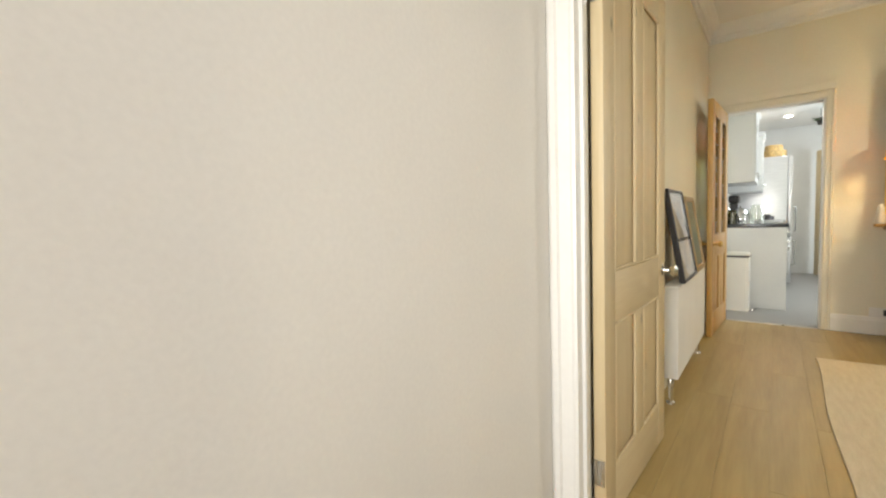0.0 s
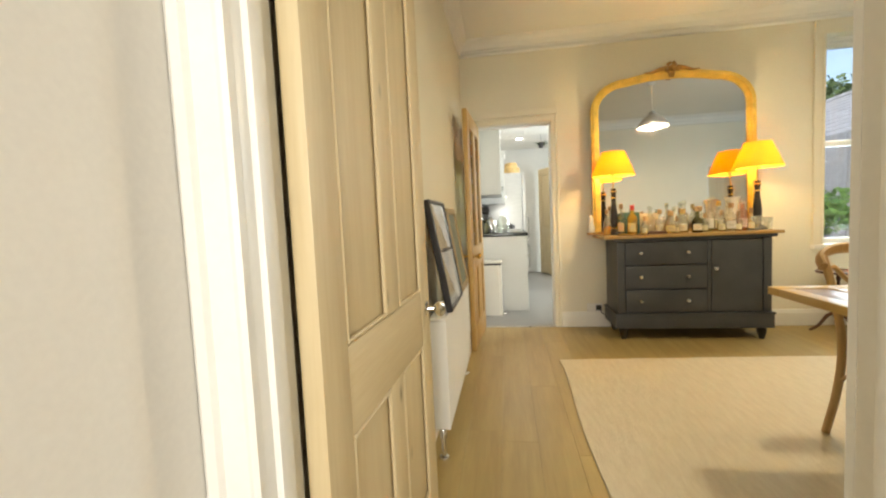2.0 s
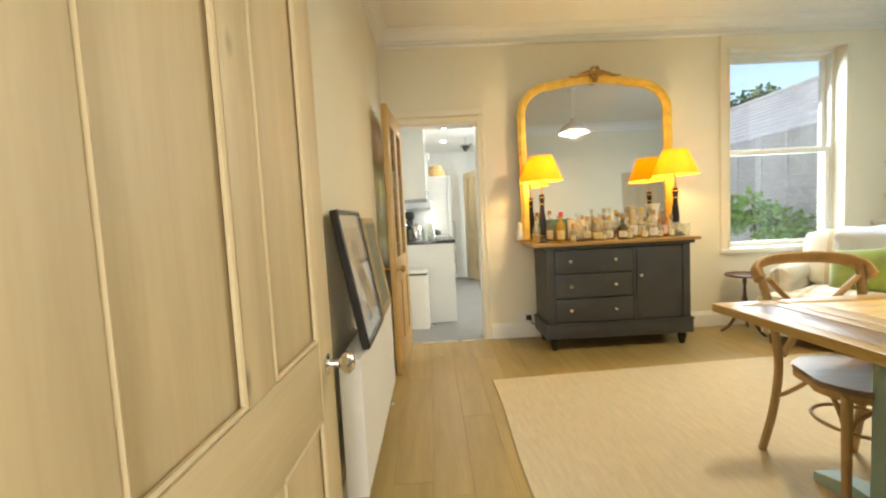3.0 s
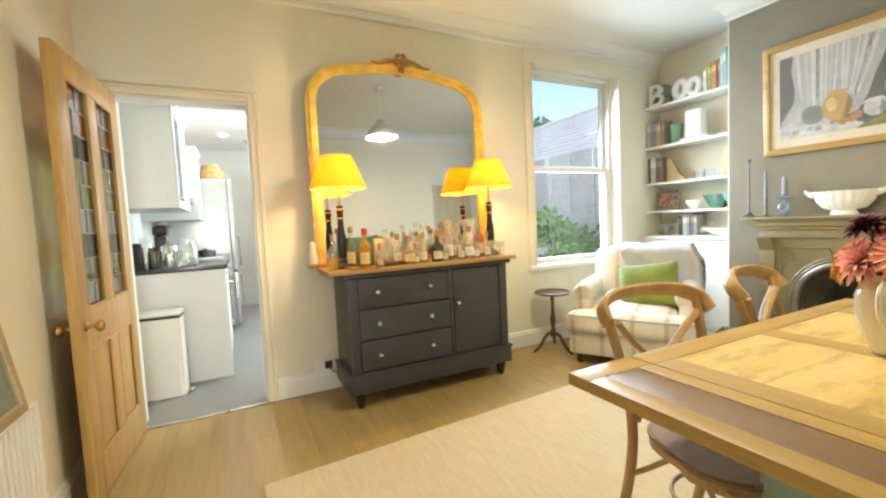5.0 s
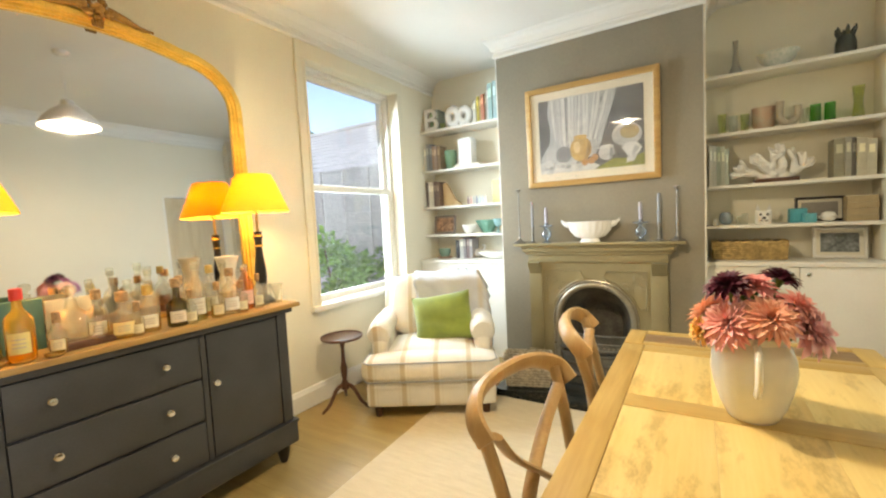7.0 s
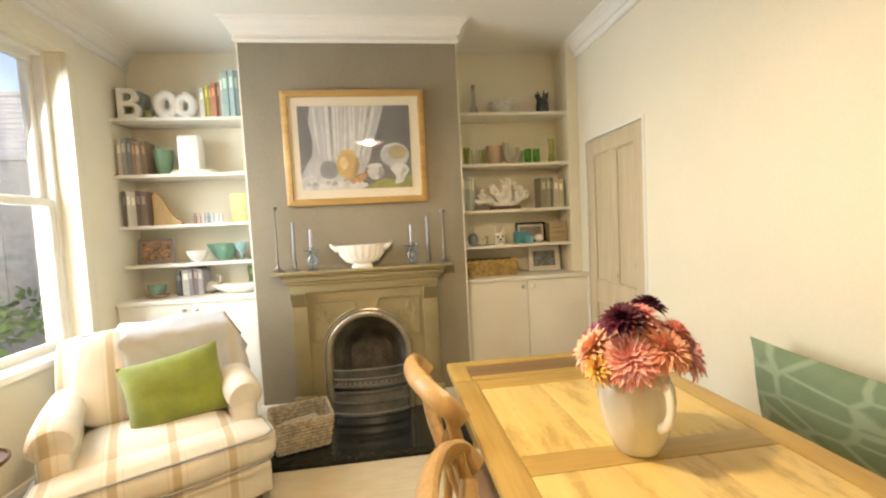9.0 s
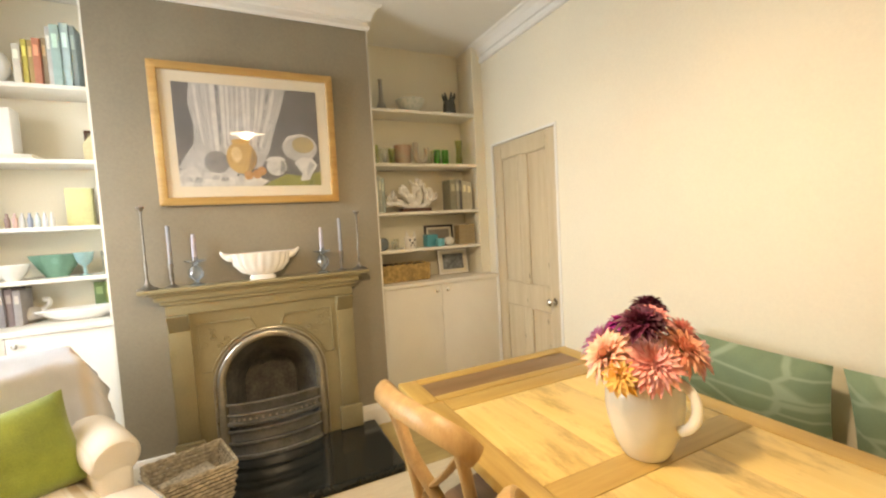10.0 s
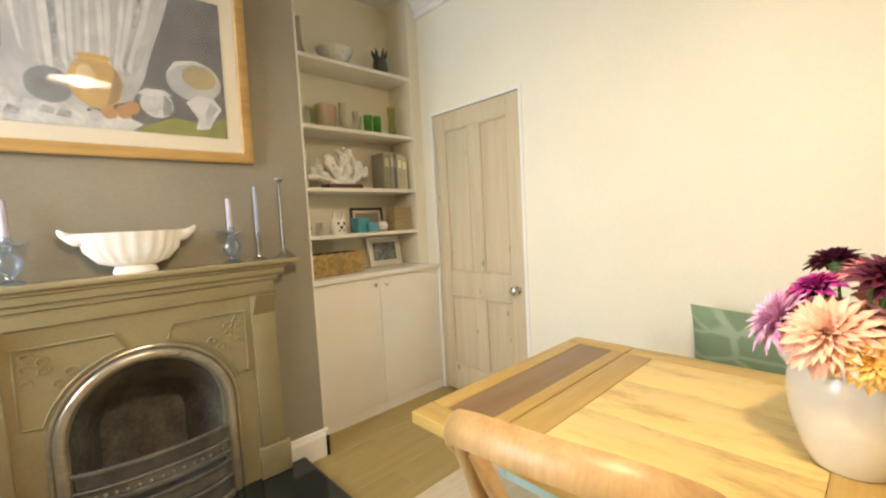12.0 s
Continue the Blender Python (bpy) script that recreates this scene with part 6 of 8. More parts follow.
    shape("drawn_pot_shine", oval(0.385, 0.32, 0.035, 0.08), (0.70, 0.56, 0.34), 6, (0.54, 0.40, 0.2))
    shape("drawn_pot_shade", [(0.50, 0.40), (0.525, 0.30), (0.50, 0.19), (0.45, 0.135), (0.47, 0.22), (0.485, 0.31)], (0.36, 0.25, 0.13), 6, (0.26, 0.19, 0.12))
    shape("drawn_pot_rim", oval(0.42, 0.45, 0.068, 0.026), (0.60, 0.40, 0.16), 6, (0.42, 0.26, 0.09))
    for u, v in ((0.46, 0.11), (0.52, 0.12), (0.555, 0.155)):
        shape("drawn_fruit", oval(u, v, 0.032, 0.045), (0.52, 0.30, 0.15), 6, (0.40, 0.21, 0.10))
    shape("drawn_jug", oval(0.665, 0.20, 0.075, 0.095), WHITE, 4, MID)
    shape("drawn_jug_lip", [(0.58, 0.26), (0.62, 0.30), (0.70, 0.305), (0.74, 0.27), (0.68, 0.255), (0.62, 0.25)], WHITE, 5, PALE)
    shape("drawn_jug_shade", [(0.70, 0.27), (0.735, 0.22), (0.73, 0.15), (0.69, 0.11), (0.69, 0.18)], MID, 5, SLATE)
    shape("drawn_basket", oval(0.85, 0.40, 0.135, 0.145), PALE, 4, MID)
    shape("drawn_basket_inside", oval(0.875, 0.43, 0.085, 0.085), (0.42, 0.34, 0.19), 5, (0.30, 0.26, 0.17))
    shape("drawn_basket_rim", [(0.72, 0.43), (0.76, 0.52), (0.86, 0.55), (0.95, 0.51), (0.86, 0.53), (0.78, 0.495)], WHITE, 6, PALE)
    shape("drawn_cup", [(0.80, 0.24), (0.86, 0.30), (0.94, 0.29), (0.98, 0.22), (0.94, 0.14), (0.91, 0.06), (0.84, 0.05), (0.855, 0.13)], WHITE, 6, PALE)
    shape("drawn_cup_shade", [(0.92, 0.26), (0.96, 0.22), (0.925, 0.15), (0.90, 0.08), (0.89, 0.16)], MID, 7, PALE)
    g = part("glazing", box(-W / 2 + 0.045, -0.0255, 0.045, W / 2 - 0.045, -0.0235, H - 0.045), M_PANE, p, "clear picture glass")
    g.visible_shadow = False


still_life()


# ---- mantel ornaments ----


def tall_stick(y, h, candle, mat, x=4.008):
    c = thing("candlestick", "slender dark metal candlestick on the mantel", "candlestick", Matrix.Translation((x, y, MZ)), "tall candlesticks")
    part("foot", lathe([(0.05, 0), (0.052, 0.006), (0.03, 0.014), (0.012, 0.035), (0.008, 0.05)], 18), mat, c)
    part("stem", lathe([(0.008, 0.05), (0.006, 0.10), (0.009, 0.13), (0.005, 0.17), (0.005, h - 0.03), (0.009, h - 0.02)], 12), mat, c)
    part("cup", lathe([(0.008, h - 0.02), (0.019, h - 0.008), (0.019, h), (0.012, h + 0.002)], 16), mat, c)
    if candle:
        part("candle", lathe([(0.010, h), (0.0095, h + candle), (0.002, h + candle + 0.004)], 12), paint(0.36, 0.36, 0.38), c, "grey dinner candle")


tall_stick(3.632, 0.458, 0, M_PEWTER)
tall_stick(2.445, 0.39, 0, M_PEWTER)
for y in (3.515, 2.562):
    c = thing("candlestick", "short pewter candlestick holding a tall grey candle", "candlestick", Matrix.Translation((4.01, y, MZ)), "short candlesticks")
    part("foot", lathe([(0.032, 0), (0.034, 0.006), (0.012, 0.016), (0.008, 0.03)], 16), M_PEWTER, c)
    part("stem", lathe([(0.008, 0.03), (0.012, 0.06), (0.008, 0.10), (0.014, 0.12), (0.014, 0.135)], 14), M_PEWTER, c)
    part("candle", lathe([(0.011, 0.135), (0.010, 0.345), (0.002, 0.35)], 12), paint(0.30, 0.32, 0.36), c, "slate grey dinner candle")
for y in (3.396, 2.684):
    c = thing("glass_candlestick", "clear blown glass candlestick holding a lilac candle", "candlestick", Matrix.Translation((4.008, y, MZ)), "glass candlesticks")
    part("body", lathe([(0.04, 0), (0.042, 0.004), (0.012, 0.018), (0.012, 0.028), (0.036, 0.05), (0.040, 0.075), (0.030, 0.10), (0.012, 0.118), (0.016, 0.128), (0.055, 0.14), (0.056, 0.146), (0.016, 0.144), (0.014, 0.165)], 24), M_GLASS_BLUE, c)
    part("candle", lathe([(0.012, 0.15), (0.011, 0.29), (0.002, 0.295)], 12), paint(0.46, 0.44, 0.52), c, "lilac grey candle")


def shell_bowl():
    bm = bmesh.new()
    n = 80
    rings = []
    for r, h, f in ((0.072, 0.0, 0), (0.075, 0.012, 0), (0.064, 0.028, 0.0), (0.112, 0.045, 0.06), (0.150, 0.09, 0.08), (0.164, 0.15, 0.07), (0.172, 0.158, 0.03), (0.16, 0.15, 0.03), (0.12, 0.09, 0.03), (0.05, 0.05, 0)):
        ring = []
        for i in range(n):
            a = 2 * math.pi * i / n
            k = 1 + f * (abs(math.cos(a * 10)) - 0.5)
            ring.append(bm.verts.new((r * 0.52 * k * math.cos(a), r * k * math.sin(a), h)))
        rings.append(ring)
    for a, b in zip(rings, rings[1:]):
        for i in range(n):
            bm.faces.new((a[i], a[(i + 1) % n], b[(i + 1) % n], b[i]))
    bm.faces.new(rings[0][::-1])
    bm.faces.new(rings[-1])
    for s in (-1, 1):
        tube([(0, s * (0.15 + 0.03 * math.sin(t) + 0.012 * t), 0.135 + 0.035 * (1 - math.cos(t)) * 0.5) for t in [0.3 * i for i in range(9)]], 0.018, 10, bm, radii=[0.02 + 0.004 * math.sin(i) for i in range(9)])
    solid("mantel_bowl", bm, M_WHITE_CER, "white fluted ceramic urn bowl with scrolled ends", "bowl", Matrix.Translation((4.0, 3.046, MZ)) @ Matrix.Diagonal((0.62, 1.0, 1.04, 1)))


shell_bowl()

# ---- log basket on the hearth ----
lb = wicker_basket("log_basket", "grey willow basket of newspaper on the hearth", 0.30, 0.25, 0.20, 0.22, Matrix.Translation((3.66, 3.47, 0.052)) @ pose(0, 0, 0, 0, 0, 107), M_WICKER_GREY, 9)
for i in range(3):
    bm = box(-0.12, -0.09, 0, 0.12, 0.09, 0.035, 0.008)
    for v in bm.verts:
        v.co.z += 0.01 * math.sin(v.co.x * 18 + i)
    np_ = solid("newspaper", bm, material("newsprint", (0.56, 0.53, 0.47), 0.9, vary=0.2, scale=60), "folded newspaper lying in the basket", "newspaper", Matrix.Translation((3.66, 3.47, 0.068 + 0.04 * i)) @ pose(0, 0, 0, 0, 0, 100 + 9 * i), "newspapers")


# ---- table lamps ----
def table_lamp(x, y, z):
    l = thing("table_lamp", "black turned table lamp with lit yellow shade", "lamp", Matrix.Translation((x, y, z)) @ Matrix.Scale(1.112, 4), "sideboard lamps")
    part("base", lathe([(0.062, 0), (0.066, 0.006), (0.062, 0.016), (0.045, 0.024), (0.028, 0.034), (0.022, 0.05)], 26), M_BLACK, l)
    part("column", lathe([(0.022, 0.05), (0.026, 0.08), (0.030, 0.14), (0.027, 0.19), (0.019, 0.25), (0.017, 0.29), (0.02, 0.335), (0.024, 0.345), (0.019, 0.355), (0.021, 0.375)], 22), M_BLACK, l)
    for h in (0.054, 0.30, 0.352):
        part("collar", lathe([(0.0235, h - 0.004), (0.026, h), (0.0235, h + 0.004)], 20), M_BRASS, l, "thin brass collar")
    part("stem", lathe([(0.006, 0.375), (0.006, 0.47), (0.014, 0.475), (0.014, 0.50)], 12), M_BRASS, l)
    own = bmesh.new()
    n = 48
    z0, z1, r0, r1 = 0.475, 0.668, 0.165, 0.088
    rows = []
    for r, h in ((r0, z0), (r0, z0 + 0.004), (r1, z1), (r1 - 0.003, z1), (r0 - 0.003, z0 + 0.004), (r0 - 0.003, z0)):
        rows.append([own.verts.new((r * math.cos(2 * math.pi * i / n), r * math.sin(2 * math.pi * i / n), h)) for i in range(n)])
    for a, b in zip(rows, rows[1:] + rows[:1]):
        for i in range(n):
            own.faces.new((a[i], a[(i + 1) % n], b[(i + 1) % n], b[i]))
    part("shade", own, M_SHADE, l, "mustard yellow tapered card shade, lit")
    ring = bmesh.new()
    tube([(0.086 * math.cos(a), 0.086 * math.sin(a), 0.662) for a in [2 * math.pi * i / 30 for i in range(30)]], 0.002, 6, ring, closed=True)
    for k in range(3):
        a = 2 * math.pi * k / 3
        tube([(0.012 * math.cos(a), 0.012 * math.sin(a), 0.49), (0.086 * math.cos(a), 0.086 * math.sin(a), 0.662)], 0.0018, 6, ring)
    part("shade_carrier", ring, M_BRASS, l)
    b = part("bulb", lathe([(0.012, 0.50), (0.028, 0.535), (0.03, 0.555), (0.02, 0.58), (0.004, 0.588)], 16), glowing("lit_bulb", (1.0, 0.78, 0.45), 6.0), l, "glowing bulb")
    b.visible_shadow = False


table_lamp(0.94, 4.52, SIDE_Z)
table_lamp(2.11, 4.51, SIDE_Z)


# ---- pendant ----
def pendant():
    p = thing("pendant_lamp", "white enamelled pendant lamp hanging from the ceiling", "lamp", Matrix.Translation((1.95, 3.03, 2.30)))
    n = 48
    prof = [(0.19, 0.0), (0.192, 0.012), (0.165, 0.06), (0.115, 0.115), (0.07, 0.15), (0.045, 0.165), (0.04, 0.20), (0.018, 0.21)]
    inner = [(r - 0.003, h) for r, h in prof[:-1]][::-1]
    part("shade", lathe(prof + [(0.005, 0.212)] + [(0.005, 0.205)] + inner, n, cap=False), material("pale_grey_enamel", (0.55, 0.54, 0.52), 0.35, vary=0.02), p)
    part("diffuser", lathe([(0.004, 0.022), (0.17, 0.020), (0.178, 0.014), (0.004, 0.013)], 40), glowing("opal_diffuser", (1.0, 0.90, 0.74), 5.0), p, "glowing opal disc").visible_shadow = False
    part("flex", tube([(0, 0, 0.205), (0, 0, 0.565)], 0.004, 8), M_WHITE_CER, p)
    part("ceiling_rose", lathe([(0.012, 0.54), (0.045, 0.555), (0.055, 0.5745)], 24), M_WHITE_CER, p)


pendant()


# ---- bottles and things on the sideboard ----
def bottle(x, y, r, h, body, cap, label_col=None, fill=None, neck=0.33, square=False, group="sideboard bottles", kind="clear glass spirit bottle with a paper label"):
    b = thing("bottle", kind, "bottle", Matrix.Translation((x, y, 0.898)), group)
    sh = h * (1 - neck)
    prof = [(r * 0.9, 0), (r, 0.006), (r, sh * 0.86), (r * 0.85, sh * 0.95), (r * 0.42, sh * 1.08), (r * 0.34, sh * 1.16), (r * 0.33, h - 0.012), (r * 0.42, h - 0.010), (r * 0.42, h)]
    part("glass", lathe(prof, 4 if square else 20), body, b)
    if fill:
        part("liquid", lathe([(r * 0.86, 0.006), (r * 0.93, 0.01), (r * 0.93, sh * 0.58), (0.002, sh * 0.58)], 20), fill, b, "amber liquid")
    if label_col:
        bm = bmesh.new()
        n = 12
        pts = [[bm.verts.new((rr * math.cos(a), rr * math.sin(a), z)) for a in [math.radians(205 + 90 * i / n) for i in range(n + 1)]] for rr, z in ((r + 0.0012, sh * 0.18), (r + 0.0012, sh * 0.62), (r + 0.0002, sh * 0.62), (r + 0.0002, sh * 0.18))]
        for a, c in zip(pts, pts[1:] + pts[:1]):
            for i in range(n):
                bm.faces.new((a[i], a[i + 1], c[i + 1], c[i]))
        part("label", bm, paint(*label_col), b, "paper label")
        bars = bmesh.new()
        for z0 in (0.30, 0.38, 0.47):
            row = [[bars.verts.new(((r + 0.0018) * math.cos(a), (r + 0.0018) * math.sin(a), sh * z)) for a in [math.radians(225 + 50 * i / 6) for i in range(7)]] for z in (z0, z0 + 0.03)]
            for i in range(6):
                bars.faces.new((row[0][i], row[0][i + 1], row[1][i + 1], row[1][i]))
        part("label_print", bars, paint(0.50, 0.42, 0.30), b)
    part("stopper", lathe([(r * 0.40, h - 0.022), (r * 0.46, h - 0.02), (r * 0.46, h + 0.016), (r * 0.2, h + 0.018)], 14), cap, b)


STAGE.append((lambda p: Vector((p.x * 1.05 + 0.001, p.y - 0.025, SIDE_Z + (p.z - 0.898) * 1.07)), (1.07, 1.07, 1.07)))
M_CORK = material("cork", (0.42, 0.27, 0.14), 0.85, vary=0.2, scale=60)
RED = paint(0.62, 0.04, 0.03, 0.35)
M_BRASS_CAP = material("gold_foil_cap", (0.80, 0.58, 0.22), 0.3, 0.8, vary=0.1, scale=40)
CREAM = (0.80, 0.75, 0.60)
bottle(0.818, 4.457, 0.030, 0.20, M_GLASS, M_CORK, None, M_GLASS_AMBER)
bottle(1.01, 4.421, 0.038, 0.225, M_GLASS_AMBER, RED, (0.70, 0.60, 0.25), M_GLASS_AMBER, 0.30, kind="amber spirit bottle with red cap")
bottle(1.25, 4.500, 0.036, 0.18, M_GLASS, M_CORK, CREAM, M_GLASS_AMBER)
bottle(1.31, 4.428, 0.046, 0.165, M_GLASS, M_CORK, (0.74, 0.62, 0.30), M_GLASS_AMBER, 0.36, kind="round clear glass bottle part full of amber spirit")
bottle(1.37, 4.529, 0.034, 0.20, M_GLASS, M_GLASS, None, M_GLASS_AMBER)
bottle(1.405, 4.435, 0.040, 0.175, M_GLASS, M_BRASS_CAP, CREAM, M_GLASS_AMBER)
bottle(1.455, 4.543, 0.036, 0.245, M_GLASS, M_GLASS, None, None, 0.38)
bottle(1.51, 4.421, 0.040, 0.19, M_GLASS_BROWN, M_CORK, (0.76, 0.70, 0.58), None, 0.42, kind="dark green glass bottle with cream label")
bottle(1.575, 4.529, 0.034, 0.19, M_GLASS, M_CORK, CREAM, M_GLASS_AMBER)
bottle(1.61, 4.450, 0.042, 0.255, M_GLASS, M_GLASS, (0.74, 0.70, 0.60), M_GLASS_OLIVE, 0.34, kind="tall clear glass bottle with pale label")
bottle(1.70, 4.493, 0.036, 0.225, M_GLASS, M_BRASS_CAP, CREAM, M_GLASS_PINK)
bottle(1.755, 4.414, 0.042, 0.205, M_GLASS, M_CORK, (0.78, 0.75, 0.68), None, 0.34)
bottle(1.79, 4.529, 0.038, 0.24, M_GLASS, M_GLASS, None, M_GLASS_AMBER)
bottle(1.86, 4.457, 0.040, 0.21, M_GLASS_PINK, M_GLASS, (0.74, 0.48, 0.38), M_GLASS_PINK, 0.25, kind="pink glass bottle with pink label")
for x, y, r, h, fl in ((1.10, 4.40, 0.026, 0.13, M_GLASS_AMBER), (1.345, 4.395, 0.024, 0.12, M_GLASS_AMBER), (1.555, 4.395, 0.026, 0.135, None), (1.68, 4.40, 0.03, 0.15, M_GLASS_AMBER), (1.80, 4.395, 0.028, 0.14, M_GLASS_AMBER), (1.90, 4.41, 0.026, 0.16, None), (0.95, 4.53, 0.034, 0.24, M_GLASS_OLIVE)):
    bottle(x, y, r, h, M_GLASS, M_CORK, (0.74, 0.66, 0.42), fl, 0.34, kind="small clear glass bottle with golden label")
turned("decanter", [(0.045, 0), (0.062, 0.012), (0.066, 0.05), (0.055, 0.09), (0.022, 0.115), (0.016, 0.15), (0.024, 0.155), (0.008, 0.158), (0.010, 0.165), (0.022, 0.178), (0.02, 0.198), (0.004, 0.204)], M_GLASS, "cut glass decanter with a ball stopper", "decanter", 1.165, 4.47, 0.898 + 0.0255, 12)
solid("wooden_tray", box(-0.09, -0.055, 0, 0.09, 0.055, 0.025, 0.004), M_DARK_WOOD, "small dark wooden box below the decanter", "box", Matrix.Translation((1.19, 4.455, 0.898)) @ pose(0, 0, 0, 0, 0, 6))
solid("green_box", box(-0.075, -0.02, 0, 0.075, 0.02, 0.185, 0.003), paint(0.05, 0.13, 0.10), "dark green card gift box", "box", Matrix.Translation((1.03, 4.575, 0.898)))
solid("cream_card", box(-0.07, -0.005, 0, 0.07, 0.005, 0.17, 0.001), paint(0.62, 0.52, 0.34), "cream card standing by the mirror", "card", Matrix.Translation((1.19, 4.59, 0.898)))
for x, y, r in ((1.0, 4.385, 0.035), (1.08, 4.365, 0.03), (0.93, 4.40, 0.038)):
    turned("small_dish", [(r * 0.6, 0), (r * 0.95, 0.006), (r, 0.012)], M_BRASS, "small flat metal dish", "dish", x, y, 0.898, 22, 0.002, "small dishes")
turned("cream_jug", [(0.04, 0), (0.05, 0.05), (0.045, 0.12), (0.035, 0.18), (0.05, 0.25), (0.06, 0.27)], M_CERAMIC, "tall cream ceramic jug", "jug", 1.83, 4.555, 0.898, 24, 0.004)
turned("drinking_glass", [(0.03, 0), (0.04, 0.11)], M_GLASS, "clear glass tumbler on the sideboard", "glass", 1.965, 4.46, 0.898, 20, 0.003)
turned("water_glass", [(0.028, 0), (0.035, 0.10)], M_GLASS, "clear glass tumbler on the sideboard", "glass", 2.04, 4.45, 0.898, 20, 0.003)
turned("trinket_box", [(0.025, 0), (0.028, 0.03), (0.01, 0.035)], M_DARK_WOOD, "small dark turned wooden box", "box", 2.045, 4.55, 0.898, 18)
STAGE.pop()
# figure at the mirror's foot
bm = lathe([(0.03, 0), (0.038, 0.02), (0.032, 0.06), (0.022, 0.10), (0.024, 0.125), (0.018, 0.15), (0.004, 0.16)], 18)
solid("plaster_figure", bm, paint(0.66, 0.62, 0.54), "small pale plaster figure on the mirror base", "ornament", Matrix.Translation((0.775, 4.695, SIDE_Z + 0.024)))


# ---- jug of dahlias ----
JUG = Vector((1.994, 2.205, 0.7605))


def flower_jug():
    j = thing("jug", "cream glazed jug on the dining table", "jug", Matrix.Translation(JUG))
    prof = [(0.055, 0), (0.060, 0.006), (0.076, 0.04), (0.091, 0.09), (0.098, 0.135), (0.096, 0.17), (0.086, 0.20), (0.075, 0.216), (0.077, 0.234), (0.072, 0.234), (0.070, 0.216), (0.089, 0.17), (0.091, 0.135), (0.084, 0.09), (0.050, 0.015)]
    part("body", lathe(prof, 40), M_CERAMIC, j)
    pts = curve_points([(-0.070, 0, 0.208), (-0.105, 0, 0.220), (-0.138, 0, 0.198), (-0.143, 0, 0.155), (-0.127, 0, 0.12), (-0.100, 0, 0.098)], 6)
    part("handle", tube([tuple(p) for p in pts], 0.0085, 10, flat=1.5), M_CERAMIC, j, "looped jug handle")
    sp = tube([(0.07, 0, 0.195), (0.09, 0, 0.212), (0.105, 0, 0.226)], 0.02, 10, radii=[0.03, 0.026, 0.016])
    part("spout", sp, M_CERAMIC, j)


flower_jug()


def dahlia(place, facing, radius, colours, petals=90, wide=0.16, seed=0):
    """A double dahlia: rings of folded, pointed petals that open from a tight centre."""
    rng = random.Random(seed)
    bm = bmesh.new()
    for i in range(petals):
        t = i / petals
        az = i * 2.399963
        el = math.radians(88 - 105 * t ** 0.8) + rng.uniform(-0.08, 0.08)
        ln = radius * (0.45 + 0.6 * t ** 0.6) * rng.uniform(0.9, 1.08)
        wd = ln * wide * rng.uniform(0.85, 1.15)
        d = Vector((math.cos(az) * math.cos(el), math.sin(az) * math.cos(el), math.sin(el)))
        side = Vector((-math.sin(az), math.cos(az), 0))
        up = side.cross(d) * -1
        spine = [Vector((0, 0, 0)) + d * ln * k + up * (ln * 0.10 * math.sin(k * 3)) for k in (0.12, 0.45, 0.78, 1.0)]
        ws = (0.35, 1.0, 0.8, 0.05)
        rows = [[bm.verts.new(p + side * (s * wd * w) + up * (abs(s) * wd * w * 0.45)) for s in (-1, 0, 1)] for p, w in zip(spine, ws)]
        for a, b in zip(rows, rows[1:]):
            for k in (0, 1):
                bm.faces.new((a[k], a[k + 1], b[k + 1], b[k]))
    m = bpy.data.materials.new("dahlia_petal")
    m.use_nodes = True
    n, l = m.node_tree.nodes, m.node_tree.links
    b = n["Principled BSDF"]
    b.inputs["Roughness"].default_value = 0.55
    b.inputs["Subsurface Weight"].default_value = 0.0
    geo = n.new("ShaderNodeNewGeometry")
    ramp = n.new("ShaderNodeValToRGB")
    ramp.color_ramp.elements[0].color, ramp.color_ramp.elements[1].color = (*colours[0], 1), (*colours[1], 1)
    l.new(geo.outputs["Random Per Island"], ramp.inputs["Fac"])
    l.new(ramp.outputs["Color"], b.inputs["Base Color"])
    q = Vector(facing).to_track_quat("Z", "Y").to_matrix().to_4x4()
    f = thing("dahlia", colours[2], "flower", Matrix.Translation(place) @ q, "dahlias in the jug")
    ob = new("bloom", mesh_from(bm, "bloom", m, True, recalc=False))
    ob.parent = f
    tagged(ob, kind="stuff")
    part("calyx", lathe([(0.004, -0.03), (0.012, -0.012), (0.016, 0.004), (0.004, 0.012)], 10), paint(0.10, 0.18, 0.05), f)
    return f


DARK = ((0.06, 0.006, 0.016), (0.15, 0.018, 0.05), "dark burgundy double dahlia bloom in the jug")
PEACH = ((0.92, 0.46, 0.29), (0.96, 0.64, 0.46), "peach-orange cactus dahlia bloom in the jug")
CORAL = ((0.86, 0.31, 0.27), (0.95, 0.54, 0.46), "coral red cactus dahlia bloom in the jug")
PINK = ((0.88, 0.44, 0.46), (0.94, 0.62, 0.62), "soft pink dahlia bloom in the jug")
LILAC = ((0.70, 0.32, 0.55), (0.85, 0.55, 0.70), "lilac pink cactus dahlia bloom in the jug")
MAGENTA = ((0.42, 0.02, 0.22), (0.60, 0.06, 0.35), "magenta dahlia bloom in the jug")
YELLOW = ((0.88, 0.48, 0.10), (0.92, 0.62, 0.20), "golden yellow dahlia bloom in the jug")
REDD = ((0.68, 0.10, 0.11), (0.85, 0.26, 0.24), "crimson pink dahlia bloom in the jug")
